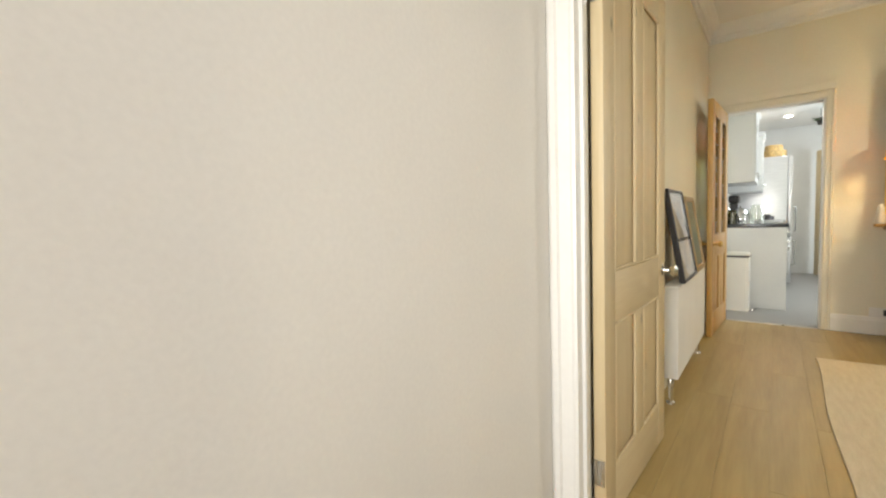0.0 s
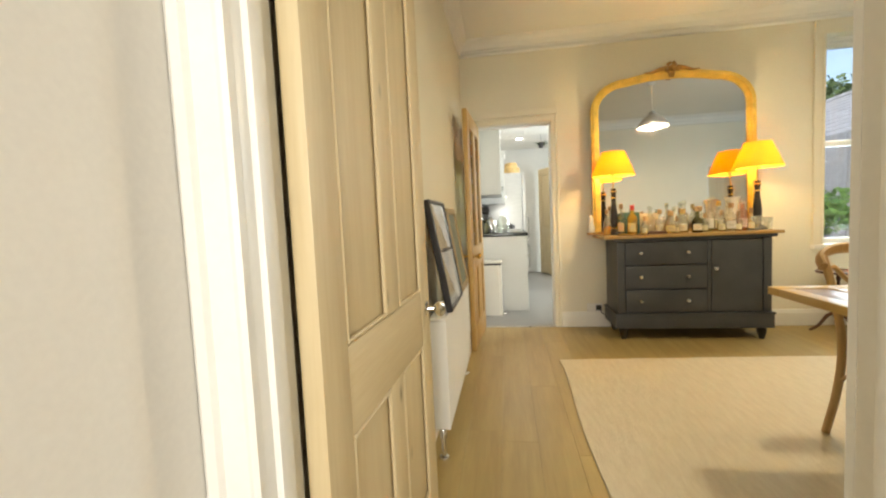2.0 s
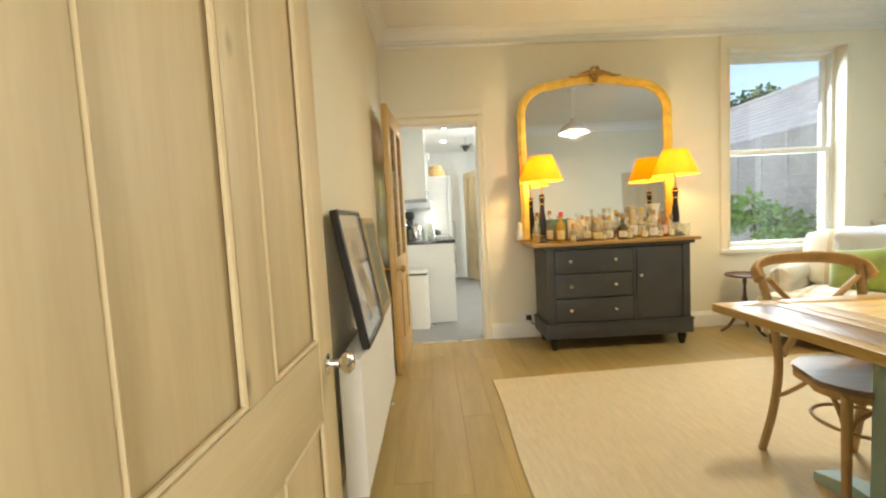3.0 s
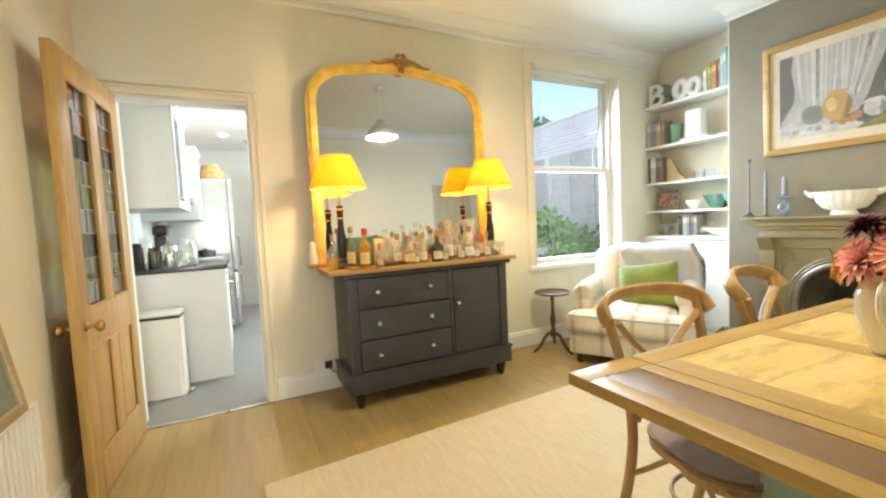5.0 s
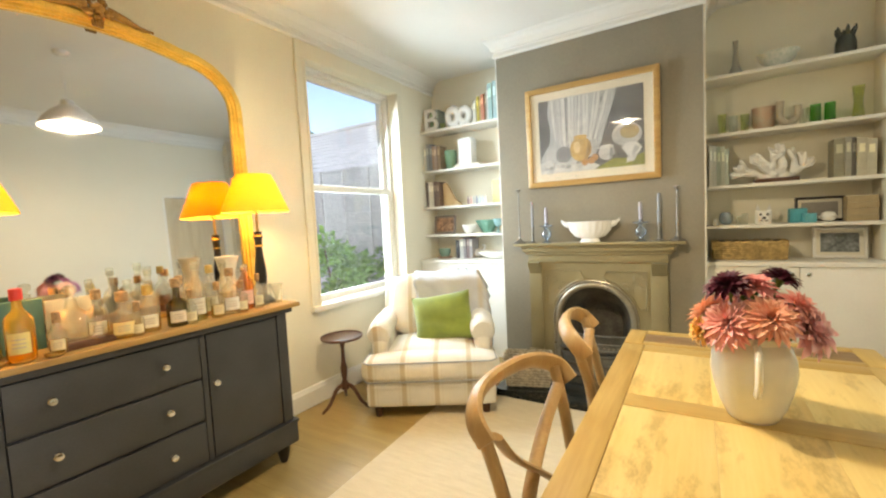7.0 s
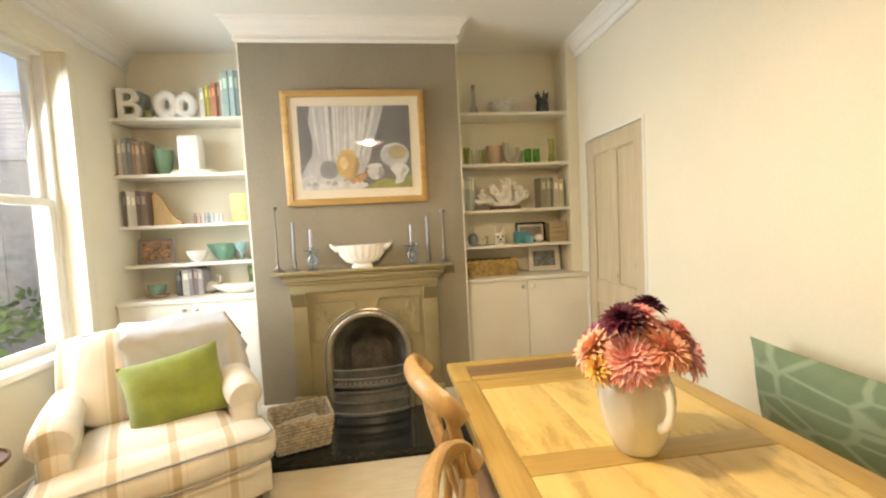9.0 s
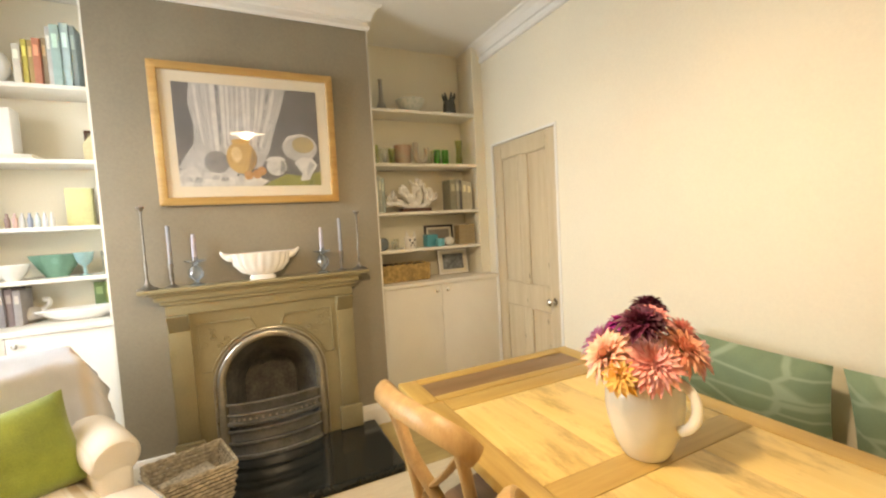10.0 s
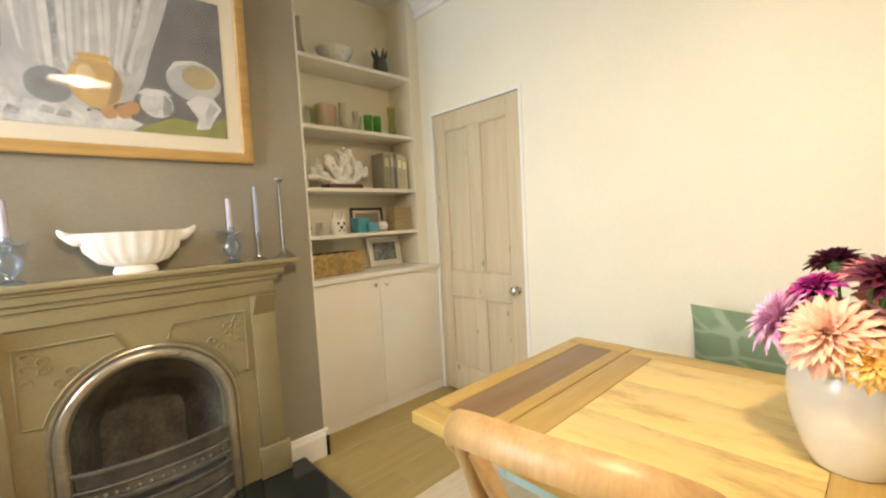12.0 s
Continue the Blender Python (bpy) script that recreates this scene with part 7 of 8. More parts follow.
STEMS = [
    ((-0.05, 0.065, 0.385), 0.062, DARK, 90, 0.17), ((0.03, -0.065, 0.395), 0.054, DARK, 90, 0.17), ((-0.05, -0.095, 0.335), 0.055, CORAL, 90, 0.14),
    ((0.03, 0.115, 0.285), 0.082, PEACH, 110, 0.12), ((-0.085, 0.065, 0.285), 0.080, CORAL, 110, 0.13), ((-0.105, -0.03, 0.31), 0.072, ((0.88, 0.36, 0.24), (0.95, 0.54, 0.38), "orange-red dahlia bloom in the jug"), 100, 0.14),
    ((-0.06, -0.125, 0.275), 0.078, PINK, 90, 0.2), ((0.115, 0.045, 0.29), 0.080, LILAC, 110, 0.12), ((0.055, 0.02, 0.355), 0.05, MAGENTA, 80, 0.16),
    ((-0.03, 0.13, 0.245), 0.055, YELLOW, 80, 0.14), ((0.09, -0.085, 0.285), 0.078, REDD, 100, 0.14), ((-0.03, 0.0, 0.38), 0.06, ((0.75, 0.22, 0.22), (0.86, 0.40, 0.36), "rose pink dahlia bloom in the jug"), 90, 0.16),
]
for k, (off, r, cols, n, wd) in enumerate(STEMS):
    o = Vector(off)
    face = (o - Vector((0, 0, 0.20))).normalized()
    dahlia(JUG + o - face * r * 0.35, face, r, cols, n, wd, k + 1)
stems = bmesh.new()
for off, r, *_ in STEMS:
    o = Vector(off)
    face = (o - Vector((0, 0, 0.20))).normalized()
    e2 = o - face * (r * 0.35 + 0.01)
    tube([(o.x * 0.2, o.y * 0.2, 0.02), (o.x * 0.35, o.y * 0.35, 0.19), tuple(e2)], 0.003, 6, stems)
solid("flower_stems", stems, paint(0.12, 0.22, 0.06), "green dahlia stems standing in the jug", "flower stems", Matrix.Translation(JUG), kind="stuff")


# ---- bench and cushions along the south wall ----
def bench():
    b = thing("bench", "low pine bench seat against the wall", "bench", pose(1.72, 1.43, 0))
    part("seat", box(-0.85, -0.20, 0.415, 0.85, 0.19, 0.45, 0.006), M_TABLE_FRAME, b)
    for x in (-0.75, 0.75):
        part("leg", box(x - 0.03, -0.17, 0.0, x + 0.03, 0.15, 0.4148, 0.006), M_TABLE_FRAME, b)
    part("rail", box(-0.72, -0.02, 0.30, 0.72, 0.02, 0.40, 0.004), M_TABLE_FRAME, b)


bench()


def leaf_cloth():
    m = material("leaf_print_cloth", (0.19, 0.27, 0.165), 0.85, vary=0.08, scale=8, bump=0.25, fine=240)
    n, l = m.node_tree.nodes, m.node_tree.links
    b = n["Principled BSDF"]
    source = b.inputs["Base Color"].links[0].from_socket
    tc, mp, v = n.new("ShaderNodeTexCoord"), n.new("ShaderNodeMapping"), n.new("ShaderNodeTexVoronoi")
    mp.inputs["Scale"].default_value, mp.inputs["Rotation"].default_value = (5.0, 11.0, 0.01), (0, 0, 0.7)
    v.feature = "DISTANCE_TO_EDGE"
    v.inputs["Scale"].default_value = 1.0
    r = n.new("ShaderNodeMapRange")
    r.inputs["From Min"].default_value, r.inputs["From Max"].default_value = 0.085, 0.035
    mix = n.new("ShaderNodeMix")
    mix.data_type = "RGBA"
    mix.inputs["B"].default_value = (0.285, 0.365, 0.25, 1)
    l.new(tc.outputs["Object"], mp.inputs["Vector"])
    l.new(mp.outputs["Vector"], v.inputs["Vector"])
    l.new(v.outputs["Distance"], r.inputs["Value"])
    l.new(r.outputs["Result"], mix.inputs["Factor"])
    l.new(source, mix.inputs["A"])
    l.new(mix.outputs["Result"], b.inputs["Base Color"])
    return m


M_LEAF = leaf_cloth()
for x, w, tilt in ((2.225, 0.58, -2), (1.61, 0.57, 2), (1.03, 0.54, -1)):
    bm = cushion(w, 0.42, 0.15, 0.5, 14, 0.04)
    solid("bench_cushion", bm, M_LEAF, "green leaf-patterned cushion propped on the bench", "cushion", Matrix.Translation((x, 1.325, 0.645)) @ pose(0, 0, 0, 80, tilt, 0), "bench cushions")

# ---- pictures propped on the radiator ----
def leaning(name, label, y0, y1, h, frame_mat, mount_mat, image_mat, fw, mount, depth, lean, group=""):
    m = Matrix.Translation((WEST + 0.118, (y0 + y1) / 2, RAD_TOP + 0.0045)) @ pose(0, 0, 0, 0, 0, 90) @ pose(0, 0, 0, -lean, 0, 0)
    return framed(name, label, y1 - y0, h, m, frame_mat, mount_mat, image_mat, fw, mount, depth, group)


f1 = leaning("framed_print", "dark framed lobster print leaning on the radiator", 2.50, 2.97, 0.55, M_BLACK, material("white_mount", (0.76, 0.72, 0.66), 0.7, vary=0.02), material("blush_print", (0.66, 0.54, 0.42), 0.8, vary=0.05, scale=8), 0.018, 0.055, 0.032, 9.5)
M_LOB = material("slate_ink", (0.25, 0.24, 0.26), 0.8, vary=0.25, scale=30)
bm = bmesh.new()
y = -0.0185
for pts in ([(-0.016, 0.22), (0.016, 0.22), (0.022, 0.12), (0.012, 0.09), (-0.012, 0.09), (-0.022, 0.12)], [(-0.03, 0.30), (0.03, 0.30), (0.036, 0.25), (0.016, 0.22), (-0.016, 0.22), (-0.036, 0.25)], [(-0.045, 0.09), (-0.02, 0.098), (0, 0.086), (0.02, 0.098), (0.045, 0.09), (0.03, 0.062), (0, 0.07), (-0.03, 0.062)],
            [(-0.03, 0.30), (-0.055, 0.36), (-0.05, 0.41), (-0.025, 0.435), (-0.028, 0.40), (-0.012, 0.42), (-0.010, 0.38), (-0.03, 0.345), (-0.015, 0.305)], [(0.03, 0.30), (0.055, 0.36), (0.05, 0.41), (0.025, 0.435), (0.028, 0.40), (0.012, 0.42), (0.010, 0.38), (0.03, 0.345), (0.015, 0.305)]):
    slab(pts, "y", y, y + 0.0004, bm)
for k in range(4):
    for s in (-1, 1):
        tube([(s * 0.03, y, 0.29 - 0.018 * k), (s * 0.06, y, 0.285 - 0.024 * k), (s * 0.07, y, 0.255 - 0.024 * k)], 0.0022, 5, bm)
part("lobster_drawing", bm, M_LOB, f1, "grey printed lobster", smooth=False)
g = part("glazing", box(-0.215, -0.0285, 0.02, 0.215, -0.027, 0.53), M_PANE, f1, "clear picture glass")
g.visible_shadow = False
M_GILTWOOD = wood("faded_gilt_wood", (0.44, 0.32, 0.16), (0.32, 0.22, 0.10), "x", 0.5)
f2 = leaning("framed_print", "gilt wood framed muted green landscape print", 3.045, 3.435, 0.52, M_GILTWOOD, paint(0.40, 0.38, 0.30), material("muted_landscape", (0.26, 0.27, 0.22), 0.8, vary=0.3, scale=7, second=(0.16, 0.19, 0.14)), 0.035, 0.002, 0.025, 9.0)

# ---- socket beside the sideboard ----
s = thing("wall_socket", "white double wall socket with a black plug", "socket", Matrix.Translation((0.815, NORTH, 0.188)))
part("plate", box(-0.072, -0.009, -0.043, 0.072, 0.0, 0.043, 0.003), M_WHITE_CER, s)
part("switch", box(-0.045, -0.013, 0.012, -0.03, -0.0092, 0.03, 0.001), M_WHITE_CER, s)
part("plug", box(0.012, -0.045, -0.02, 0.062, -0.0095, 0.03, 0.006), M_BLACK, s, "black plug")
part("cable", tube([tuple(p) for p in curve_points([(0.04, -0.045, 0.0), (0.06, -0.06, -0.04), (0.12, -0.05, -0.07), (0.16, -0.03, -0.1)], 6)], 0.004, 8), M_BLACK, s)

# ---- kitchen seen through the doorway ----
STAGE.append((lambda p: Vector((p.x, p.y + 0.145, p.z * 1.035)), (1.0, 1.0, 1.035)))
M_KUNIT = material("white_kitchen_lacquer", (0.74, 0.74, 0.71), 0.4, vary=0.02, scale=4)
M_WORKTOP = material("dark_granite_worktop", (0.045, 0.047, 0.05), 0.2, vary=0.3, scale=60)
M_STEEL = material("brushed_steel", (0.58, 0.58, 0.57), 0.32, 0.9, vary=0.05, scale=6, fine=160, stretch=(1, 1, 14))
M_KHANDLE = M_CHROME

KX0, KX1, KY = -0.55, 0.205, 5.45


def base_unit(y0, y1, drawers=False):
    u = thing("kitchen_unit", "white shaker kitchen base unit", "kitchen unit", group="kitchen base units")
    part("carcass", box(KX0 + 0.002, y0, 0.10, KX1 - 0.02, y1, 0.868), M_KUNIT, u)
    part("plinth", box(KX0 + 0.002, y0, 0.0, KX1 - 0.07, y1, 0.0995), M_KUNIT, u)
    for a, b in (((0.105, 0.68), (0.69, 0.862)) if not drawers else ((0.105, 0.35), (0.36, 0.60), (0.61, 0.862))):
        d = part("door", box(KX1 - 0.0198, y0 + 0.003, a, KX1, y1 - 0.003, b, 0.003), M_KUNIT, u)
        part("handle", tube([(KX1, (y0 + y1) / 2 - 0.06, b - 0.05), (KX1 + 0.03, (y0 + y1) / 2 - 0.055, b - 0.05), (KX1 + 0.03, (y0 + y1) / 2 + 0.055, b - 0.05), (KX1, (y0 + y1) / 2 + 0.06, b - 0.05)], 0.006, 8), M_KHANDLE, d)


structure("kitchen_end_panel", box(KX0 + 0.002, KY - 0.02, 0.0, KX1 + 0.005, KY - 0.0005, 0.868, 0.002), M_KUNIT, "white end panel of the kitchen units", "panel")
base_unit(KY, 5.95)
base_unit(5.952, 6.40, True)
oven = thing("oven", "built-in white oven below the worktop", "oven")
part("body", box(KX0 + 0.002, 6.402, 0.0, KX1 - 0.02, 6.98, 0.868), M_KUNIT, oven)
part("door", box(KX1 - 0.0198, 6.41, 0.13, KX1, 6.975, 0.70, 0.004), M_BLACK, oven, "black glass oven door")
part("control_panel", box(KX1 - 0.0198, 6.41, 0.71, KX1, 6.975, 0.86, 0.004), M_STEEL, oven)
part("handle", tube([(KX1, 6.46, 0.66), (KX1 + 0.035, 6.46, 0.66), (KX1 + 0.035, 6.92, 0.66), (KX1, 6.92, 0.66)], 0.008, 8), M_KHANDLE, oven)
solid("worktop", box(KX0 + 0.002, KY - 0.03, 0.869, KX1 + 0.02, 7.27, 0.905, 0.004), M_WORKTOP, "dark stone kitchen worktop", "worktop")


def wall_unit(y0, y1, z0, z1, depth, glazed):
    u = thing("wall_cabinet", "white wall-hung kitchen cabinet", "cabinet", group="kitchen wall cabinets")
    x1 = KX0 + depth
    part("carcass", box(KX0 + 0.002, y0, z0, x1 - 0.02, y1, z1, 0.002), M_KUNIT, u)
    part("cornice", box(KX0 + 0.002, y0 - 0.012, z1 + 0.0005, x1 + 0.02, y1 + 0.0, z1 + 0.05, 0.01), M_KUNIT, u)
    n = max(1, round((y1 - y0) / 0.42))
    for i in range(n):
        a, b = y0 + (y1 - y0) * i / n + 0.002, y0 + (y1 - y0) * (i + 1) / n - 0.002
        d = part("door", ring_slab([(a, z0), (b, z0), (b, z1), (a, z1)], [(a + 0.06, z0 + 0.06), (b - 0.06, z0 + 0.06), (b - 0.06, z1 - 0.06), (a + 0.06, z1 - 0.06)], "x", x1 - 0.0198, x1), M_KUNIT, u)
        part("door_panel", box(x1 - 0.0195, a + 0.06, z0 + 0.06, x1 - 0.010, b - 0.06, z1 - 0.06), M_GLASS_BLUE if glazed and i == 0 else M_KUNIT, d)
        k = part("knob", lathe([(0.008, 0), (0.006, 0.012), (0.014, 0.022), (0.008, 0.03)], 12), M_KHANDLE, d)
        k.matrix_basis = pose(x1, a + 0.03, z0 + 0.08, 0, 90, 0)


wall_unit(5.45, 6.30, 1.36, 2.14, 0.48, True)
wall_unit(6.75, 7.25, 1.30, 2.0, 0.52, True)
hood = thing("cooker_hood", "steel cooker hood between wall cabinets", "cooker hood")
part("canopy", box(KX0 + 0.002, 6.31, 1.45, -0.06, 6.74, 1.50, 0.006), M_STEEL, hood)
part("chimney", box(KX0 + 0.002, 6.42, 1.5005, -0.25, 6.62, 2.15, 0.004), M_STEEL, hood)

fr = thing("fridge_freezer", "tall brushed steel fridge freezer", "fridge")
part("body", box(-0.40, 7.30, 0.03, 0.24, 7.92, 1.78, 0.012), M_STEEL, fr)
for a, b in ((0.05, 0.68), (0.70, 1.775)):
    d = part("door", box(0.2405, 7.302, a, 0.295, 7.918, b, 0.012), M_STEEL, fr)
    zc = b - 0.22 if b < 1 else a + 0.22
    part("handle", tube([(0.295, 7.35, zc - 0.17), (0.335, 7.35, zc - 0.165), (0.335, 7.35, zc + 0.165), (0.295, 7.35, zc + 0.17)], 0.009, 8), M_KHANDLE, d)
for x in (-0.35, 0.19):
    for y in (7.34, 7.88):
        part("foot", lathe([(0.02, 0), (0.02, 0.031)], 10, (x, y, 0)), M_BLACK, fr)
turned("rush_hat_basket", [(0.14, 0), (0.15, 0.01), (0.145, 0.07), (0.15, 0.09), (0.11, 0.10), (0.105, 0.16), (0.09, 0.175)], M_WICKER, "round honey rush basket on the fridge", "basket", 0.08, 7.5, 1.781, 28)


def pedal_bin():
    b = thing("pedal_bin", "white square pedal bin with grey lid", "bin", pose(-0.235, 5.26, 0, 0, 0, -4))
    body = [(-0.135, -0.09), (0.135, -0.09), (0.135, 0.09), (-0.135, 0.09)]
    bm = slab(body, "z", 0.02, 0.565)
    bmesh.ops.bevel(bm, geom=[e for e in bm.edges if abs(e.verts[0].co.z - e.verts[1].co.z) > 0.1], offset=0.025, segments=3, affect="EDGES")
    part("body", bm, M_WHITE_ENAMEL, b)
    part("lid", box(-0.14, -0.095, 0.585, 0.14, 0.095, 0.615, 0.012), M_WHITE_ENAMEL, b)
    part("lid_rim", box(-0.137, -0.092, 0.5655, 0.137, 0.092, 0.5845, 0.006), M_BLACK, b, "black lid seal")
    part("base", box(-0.137, -0.092, 0.0, 0.137, 0.092, 0.0195, 0.004), M_WHITE_ENAMEL, b)
    part("pedal", box(0.14, -0.06, 0.01, 0.185, -0.01, 0.03, 0.005), M_CHROME, b, "metal pedal")


pedal_bin()

kz = 0.905
rng = random.Random(12)
turned("glass_jug", [(0.06, 0), (0.075, 0.03), (0.07, 0.14), (0.05, 0.19), (0.055, 0.21)], M_GLASS, "clear glass storage jug on the worktop", "jug", -0.06, 5.62, kz, 22, 0.004)
turned("steel_kettle", [(0.085, 0), (0.09, 0.01), (0.085, 0.10), (0.06, 0.16), (0.03, 0.175), (0.012, 0.19), (0.016, 0.205)], M_CHROME, "polished steel kettle on the worktop", "kettle", -0.22, 5.85, kz, 26)
for x, y, r, h, mat, lab in ((-0.40, 5.52, 0.055, 0.20, M_BLACK, "dark storage canister"), (-0.28, 5.56, 0.05, 0.16, M_GLASS_BROWN, "brown glass storage jar"), (-0.16, 5.54, 0.045, 0.12, M_GLASS, "clear glass storage jar"), (-0.36, 5.70, 0.05, 0.24, M_GLASS, "clear glass storage jar"), (0.02, 6.20, 0.05, 0.10, M_BLACK, "black enamel pan"), (-0.12, 5.75, 0.04, 0.15, M_STEEL, "steel storage canister")):
    turned("storage_jar", [(r, 0), (r, h * 0.8), (r * 0.8, h * 0.86), (r * 0.85, h * 0.88), (r * 0.85, h * 0.97), (r * 0.2, h)], mat, lab + " on the worktop", "jar", x, y, kz, 20, group="worktop jars")
bl = thing("blender_jug", "food mixer with steel bowl on the worktop", "mixer", Matrix.Translation((-0.30, 6.15, kz)))
part("base", box(-0.11, -0.14, 0, 0.11, 0.14, 0.04, 0.015), M_BLACK, bl)
part("bowl", lathe([(0.06, 0.041), (0.10, 0.09), (0.11, 0.16)], 24, (0, 0.02, 0)), M_CHROME, bl)
part("head", box(-0.06, -0.14, 0.24, 0.06, 0.16, 0.34, 0.04), M_BLACK, bl)
part("neck", box(-0.045, -0.14, 0.0405, 0.045, -0.075, 0.239, 0.012), M_BLACK, bl)
solid("folded_cloth", box(-0.10, -0.07, 0, 0.10, 0.07, 0.03, 0.012), paint(0.7, 0.7, 0.68), "white folded cloth on the worktop", "cloth", Matrix.Translation((0.08, 6.0, kz)))
turned("pan", [(0.09, 0), (0.10, 0.01), (0.10, 0.07), (0.02, 0.075), (0.016, 0.095)], M_BLACK, "black lidded pan by the hob", "pan", 0.0, 6.65, kz, 24)
for x, y in ((0.22, 6.805), (0.24, 7.805)):
    turned("downlight", [(0.045, -0.004), (0.045, 0.0), (0.03, 0.003)], glowing("downlight_glow", (1.0, 0.96, 0.9), 12.0), "recessed ceiling spotlight, lit", "light", x, y, 2.3815, 20, group="kitchen spotlights").visible_shadow = False
panel_door("door_4", 0.76, 1.95, "waxed pine door standing ajar in the kitchen", (M_PINE, M_PINE_H), 2, 2, 0.78, knob=M_BRASS, knob_z=0.85, m=staged(pose(0.62, 8.8, 0, 0, 0, -70)))
hp = thing("hanging_plant", "small dark green trailing plant near the ceiling", "plant", Matrix.Translation((0.58, 7.5, 2.16)))
part("pot", lathe([(0.03, 0.0), (0.05, 0.07), (0.05, 0.09)], 14), M_BLACK, hp)
lv = bmesh.new()
for i in range(40):
    a, e2 = rng.uniform(0, 6.28), rng.uniform(-0.9, 0.6)
    p = Vector((0.05 * math.cos(a), 0.05 * math.sin(a), 0.09))
    q = p + Vector((math.cos(a), math.sin(a), e2)) * rng.uniform(0.04, 0.09)
    sd = Vector((-math.sin(a), math.cos(a), 0)) * 0.016
    vs = [lv.verts.new(c) for c in (p, (p + q) / 2 + sd, q, (p + q) / 2 - sd)]
    lv.faces.new(vs)
part("leaves", lv, paint(0.05, 0.10, 0.03), hp)
part("hook_cord", tube([(0, 0, 0.08), (0, 0, 0.22)], 0.003, 6), M_BLACK, hp)

STAGE.pop()

# ---- garden beyond the window ----
M_PAVE = material("wet_grey_paving", (0.24, 0.24, 0.23), 0.7, vary=0.15, scale=3)
structure("ground", box(-60, NORTH + 0.26, -0.45, 120, 160, -0.30), M_PAVE, "grey stone paving of the garden", "ground")
M_FENCE = wood("weathered_fence", (0.42, 0.44, 0.47), (0.30, 0.32, 0.35), "x", 0.85, 1.0)
fence = thing("fence", "weathered grey timber panel fence", "fence")
FX = 4.85
slat_mesh = None
for k in range(6):
    y0 = 5.1 + 1.84 * k
    part("post", box(FX - 0.05, y0 - 0.05, -0.30, FX + 0.05, y0 + 0.05, 2.13, 0.006), M_FENCE, fence)
    for i in range(16):
        z = -0.22 + 0.145 * i
        if slat_mesh is None:
            slat_mesh = mesh_from(box(-0.012, 0, 0, 0.012, 1.73, 0.155, 0.003, m=pose(0, 0, 0, 0, -5, 0)), "slat", M_FENCE)
        s = new("slat", slat_mesh)
        s.parent = fence
        s.location = (FX, y0 + 0.055, z)
    part("capping", box(FX - 0.03, y0 + 0.052, 2.10, FX + 0.03, y0 + 1.788, 2.13, 0.004), M_FENCE, fence)
    for dy in (0.46, 0.92, 1.38):
        part("batten", box(FX - 0.036, y0 + dy - 0.022, -0.2, FX - 0.02, y0 + dy + 0.022, 2.095, 0.003), M_FENCE, fence)

# neighbouring outbuilding with a pitched slate roof
M_SLATE = material("pale_grey_slate", (0.40, 0.42, 0.45), 0.65, vary=0.10, scale=5, bump=0.1)
shed = thing("outbuilding", "low neighbouring outbuilding with a grey slate roof", "building")
X0, X1, Y0, Y1, EZ, RZ = 5.4, 9.6, 5.4, 15.0, 2.1, 3.45
part("wall", box(X0, Y0, -0.30, X1, Y1, EZ), material("pale_render", (0.55, 0.55, 0.53), 0.85, vary=0.06), shed)
rows = 12
for xa, xb in ((X0 - 0.25, (X0 + X1) / 2), (X1 + 0.25, (X0 + X1) / 2)):
    for i in range(rows):
        t0, t1 = i / rows, min(1.0, (i + 1.12) / rows)
        bm = bmesh.new()
        c = [Vector((xa + (xb - xa) * t, y, EZ + (RZ - EZ) * t + lift)) for t, lift in ((t0, 0.03), (t1, 0.012)) for y in (Y0 - 0.2, Y1 + 0.2)]
        top = [bm.verts.new(p) for p in (c[0], c[1], c[3], c[2])]
        low = [bm.verts.new(p - Vector((0, 0, 0.025))) for p in (c[0], c[1], c[3], c[2])]
        bm.faces.new(top)
        bm.faces.new(low[::-1])
        for k in range(4):
            bm.faces.new((top[k], low[k], low[(k + 1) % 4], top[(k + 1) % 4]))
        part("slate_course", bm, M_SLATE, shed, smooth=False)
part("ridge", tube([((X0 + X1) / 2, Y0 - 0.2, RZ + 0.02), ((X0 + X1) / 2, Y1 + 0.2, RZ + 0.02)], 0.07, 8), M_SLATE, shed)
for y in (Y0, Y1 - 0.1):
    part("gable", slab([(X0, EZ), (X1, EZ), ((X0 + X1) / 2, RZ - 0.03)], "y", y, y + 0.1), material("pale_render_gable", (0.55, 0.55, 0.53), 0.85, vary=0.06), shed, smooth=False)


def leaf_mat(name, lo, hi):
    m = bpy.data.materials.new(name)
    m.use_nodes = True
    n, l = m.node_tree.nodes, m.node_tree.links
    geo, ramp = n.new("ShaderNodeNewGeometry"), n.new("ShaderNodeValToRGB")
    ramp.color_ramp.elements[0].color, ramp.color_ramp.elements[1].color = (*lo, 1), (*hi, 1)
    l.new(geo.outputs["Random Per Island"], ramp.inputs["Fac"])
    l.new(ramp.outputs["Color"], n["Principled BSDF"].inputs["Base Color"])
    n["Principled BSDF"].inputs["Roughness"].default_value = 0.5
    return m


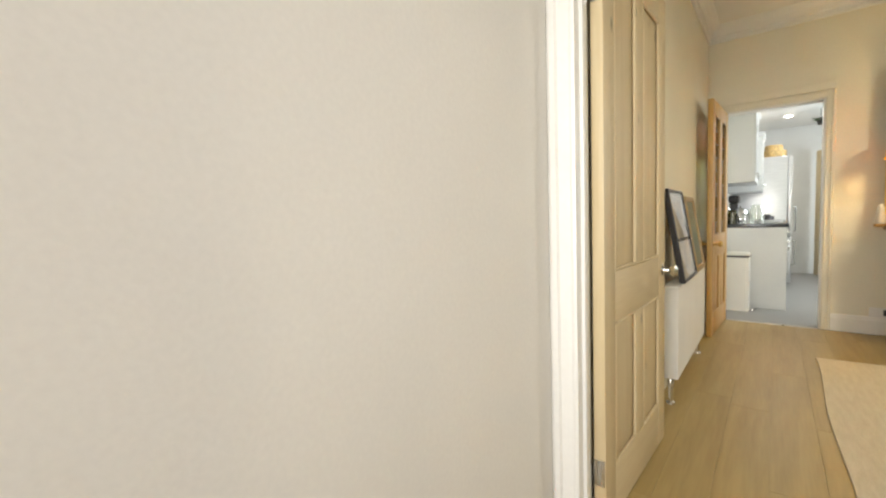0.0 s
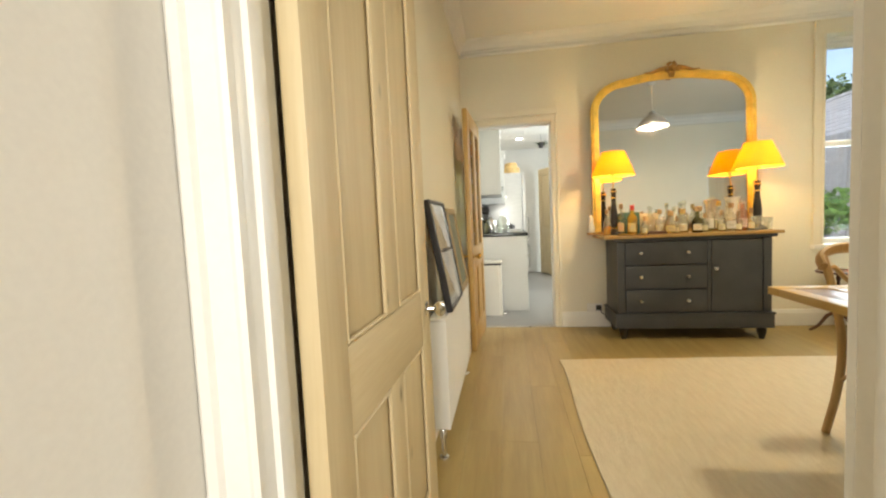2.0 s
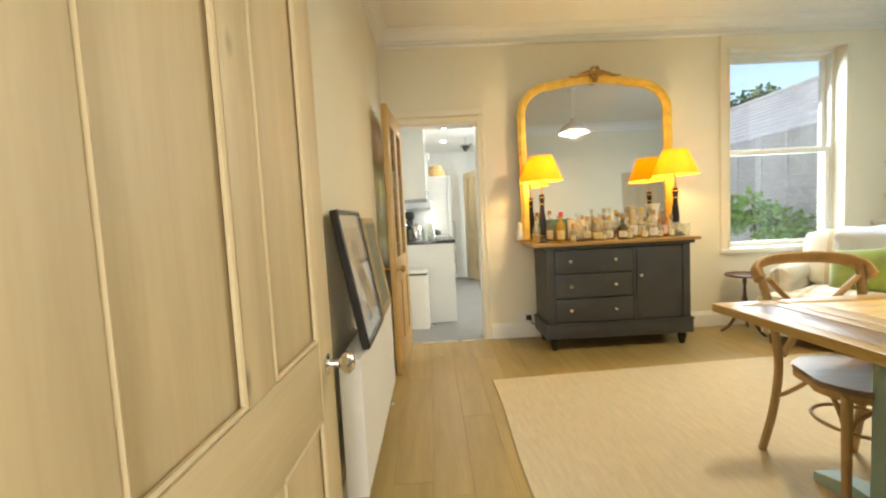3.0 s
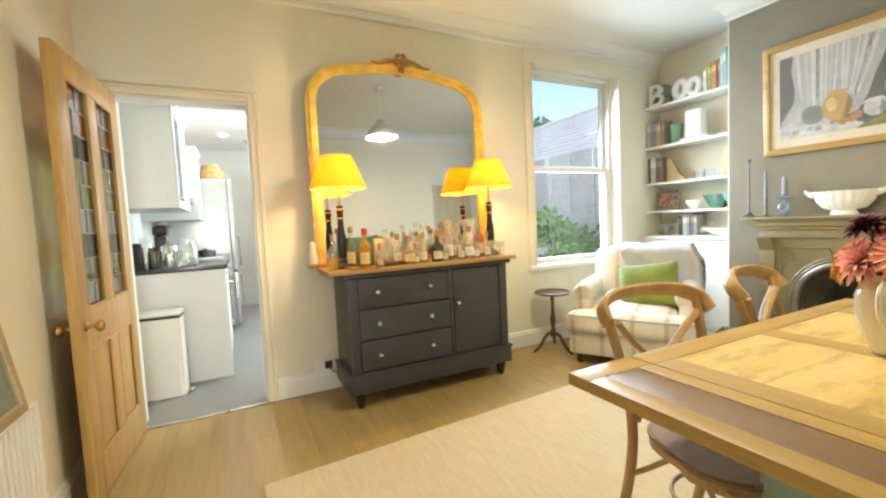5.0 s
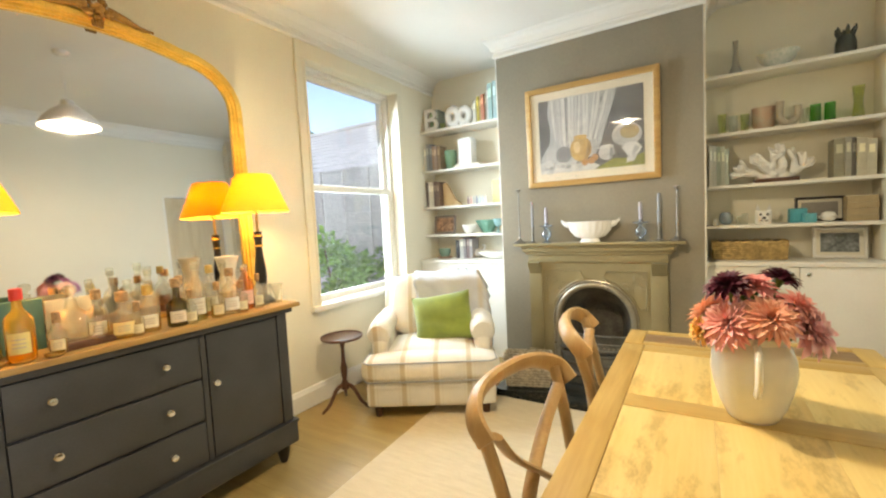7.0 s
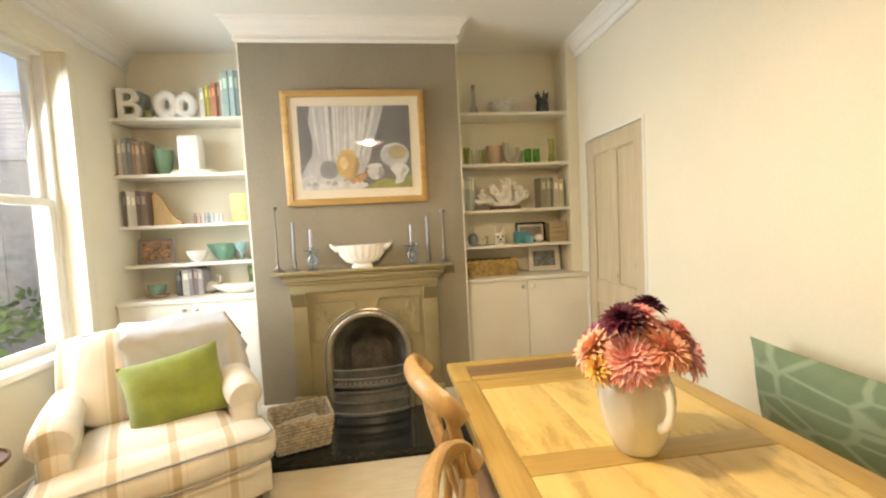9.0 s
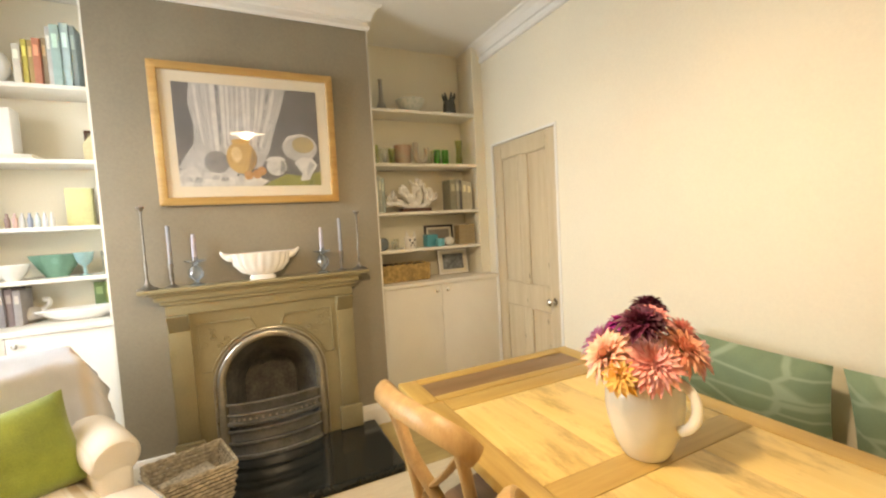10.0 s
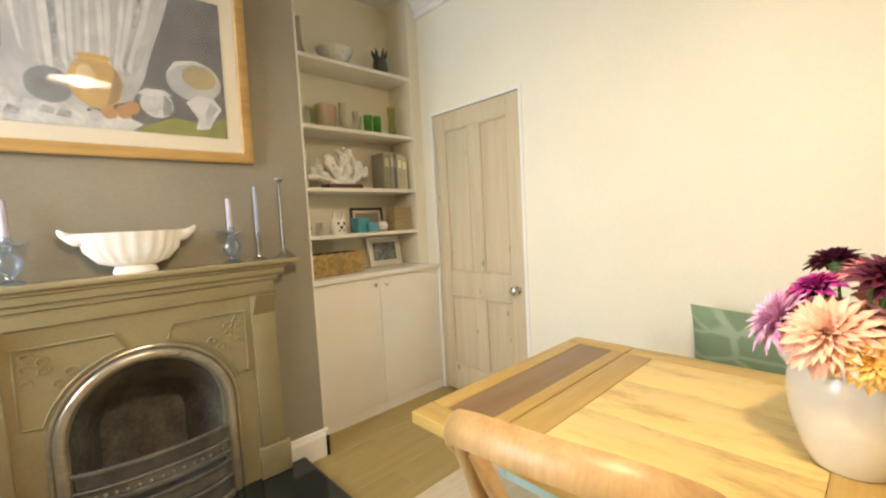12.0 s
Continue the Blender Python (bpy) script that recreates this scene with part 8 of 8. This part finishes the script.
def leaves(count, blobs, size, seed):
    rng = random.Random(seed)
    verts, faces = [], []
    for _ in range(count):
        c, r = rng.choice(blobs)
        d = Vector((rng.gauss(0, 1), rng.gauss(0, 1), rng.gauss(0, 1))).normalized() * r * rng.uniform(0.55, 1.05)
        p = Vector(c) + Vector((d.x, d.y, d.z * 0.8))
        a = Vector((rng.gauss(0, 1), rng.gauss(0, 1), rng.gauss(0, 0.6))).normalized()
        b = a.cross(Vector((rng.gauss(0, 1), rng.gauss(0, 1), rng.gauss(0, 1)))).normalized()
        s = size * rng.uniform(0.6, 1.3)
        k = len(verts)
        verts += [p, p + a * s * 0.5 + b * s * 0.28, p + a * s, p + a * s * 0.5 - b * s * 0.28]
        faces.append((k, k + 1, k + 2, k + 3))
    me = bpy.data.meshes.new("leaves")
    me.from_pydata([tuple(v) for v in verts], [], faces)
    return me


M_LEAF_SHRUB = leaf_mat("shrub_leaf", (0.08, 0.19, 0.04), (0.24, 0.42, 0.10))
M_LEAF_TREE = leaf_mat("tree_leaf", (0.06, 0.12, 0.04), (0.14, 0.22, 0.08))
M_BARK = wood("grey_bark", (0.16, 0.12, 0.09), (0.08, 0.06, 0.045), "z", 0.9)


def shrub(x, y, r, h, seed, label):
    rng = random.Random(seed)
    t = thing("shrub", label, "shrub", pose(x, y, -0.30), "garden shrubs")
    blobs = [((rng.uniform(-r, r) * 0.6, rng.uniform(-r, r) * 0.6, h * rng.uniform(0.45, 0.85)), r * rng.uniform(0.35, 0.6)) for _ in range(8)] + [((0, 0, h * 0.35), r * 0.7)]
    st = bmesh.new()
    for (c, _) in blobs[:6]:
        tube([(0, 0, 0.0), (c[0] * 0.4, c[1] * 0.4, c[2] * 0.5), c], 0.012, 6, st)
    part("stems", st, M_BARK, t)
    me = leaves(1500, blobs, 0.09, seed)
    me.materials.append(M_LEAF_SHRUB)
    ob = new("foliage", me)
    ob.parent = t


shrub(3.35, 5.95, 0.45, 1.72, 3, "bright green leafy garden shrub")
shrub(4.05, 5.85, 0.5, 1.70, 4, "leafy green garden shrub by the fence")
shrub(3.7, 6.7, 0.5, 1.75, 5, "leafy green garden shrub by the fence")
shrub(4.15, 7.6, 0.45, 1.65, 6, "leafy green garden shrub by the fence")
shrub(2.95, 6.9, 0.45, 1.8, 7, "bright green leafy garden shrub")
pot = turned("garden_pot", [(0.16, 0), (0.22, 0.3), (0.235, 0.31), (0.235, 0.36), (0.2, 0.36)], paint(0.35, 0.17, 0.10), "terracotta garden pot under the window", "pot", 3.55, 5.75, -0.30, 24)


def tree(x, y, h, r, seed):
    rng = random.Random(seed)
    t = thing("tree", "broad leafy green garden tree behind the fence", "tree", pose(x, y, -0.30), "garden trees")
    bm = bmesh.new()
    tube([(0, 0, 0), (0.05, 0, h * 0.3), (0.0, 0.08, h * 0.6)], 0.14, 10, bm, radii=[0.16, 0.12, 0.08])
    blobs = []
    for k in range(16):
        a, e2 = rng.uniform(0, 6.28), rng.uniform(0.1, 1.2)
        c = Vector((math.cos(a) * math.cos(e2) * r * 0.75, math.sin(a) * math.cos(e2) * r * 0.75, h * 0.55 + math.sin(e2) * r * 0.8))
        tube([(0, 0.04, h * rng.uniform(0.35, 0.58)), tuple(c * 0.5 + Vector((0, 0, h * 0.28))), tuple(c)], 0.03, 6, bm, radii=[0.05, 0.03, 0.012])
        blobs.append((tuple(c), r * rng.uniform(0.22, 0.4)))
    part("trunk", bm, M_BARK, t)
    me = leaves(5200, blobs, 0.22, seed)
    me.materials.append(M_LEAF_TREE)
    ob = new("crown", me)
    ob.parent = t


tree(8.6, 17.0, 5.6, 1.8, 11)
tree(11.5, 20.0, 6.2, 2.2, 12)
tree(10.9, 15.6, 6.0, 2.1, 13)
tree(15.5, 17.0, 5.2, 2.0, 14)

# ---- floor boards ----
def floor_boards():
    rng = random.Random(17)
    w = 0.178
    shapes = {}
    x = WEST
    while x < EAST - 0.01:
        wd = min(w, EAST - x)
        y = SOUTH - 1.6 if -0.8 < x < 0.85 else SOUTH
        first = True
        end = NORTH - 0.032
        while y < end - 0.01:
            ln = round(rng.choice((1.2, 1.5, 1.8, 2.1)) * (rng.uniform(0.4, 1) if first else 1), 1)
            ln = min(ln, end - y)
            first = False
            key = (round(wd, 3), round(ln, 3))
            if key not in shapes:
                shapes[key] = mesh_from(box(0.0003, 0.0003, -0.0115, wd - 0.0003, ln - 0.0003, 0.0, 0.0008, segments=1), "floor_board", M_FLOOR)
            b = new("floor_board", shapes[key])
            b.parent = floor
            b.location = (x, y, 0)
            y += ln
        x += w


floor_boards()
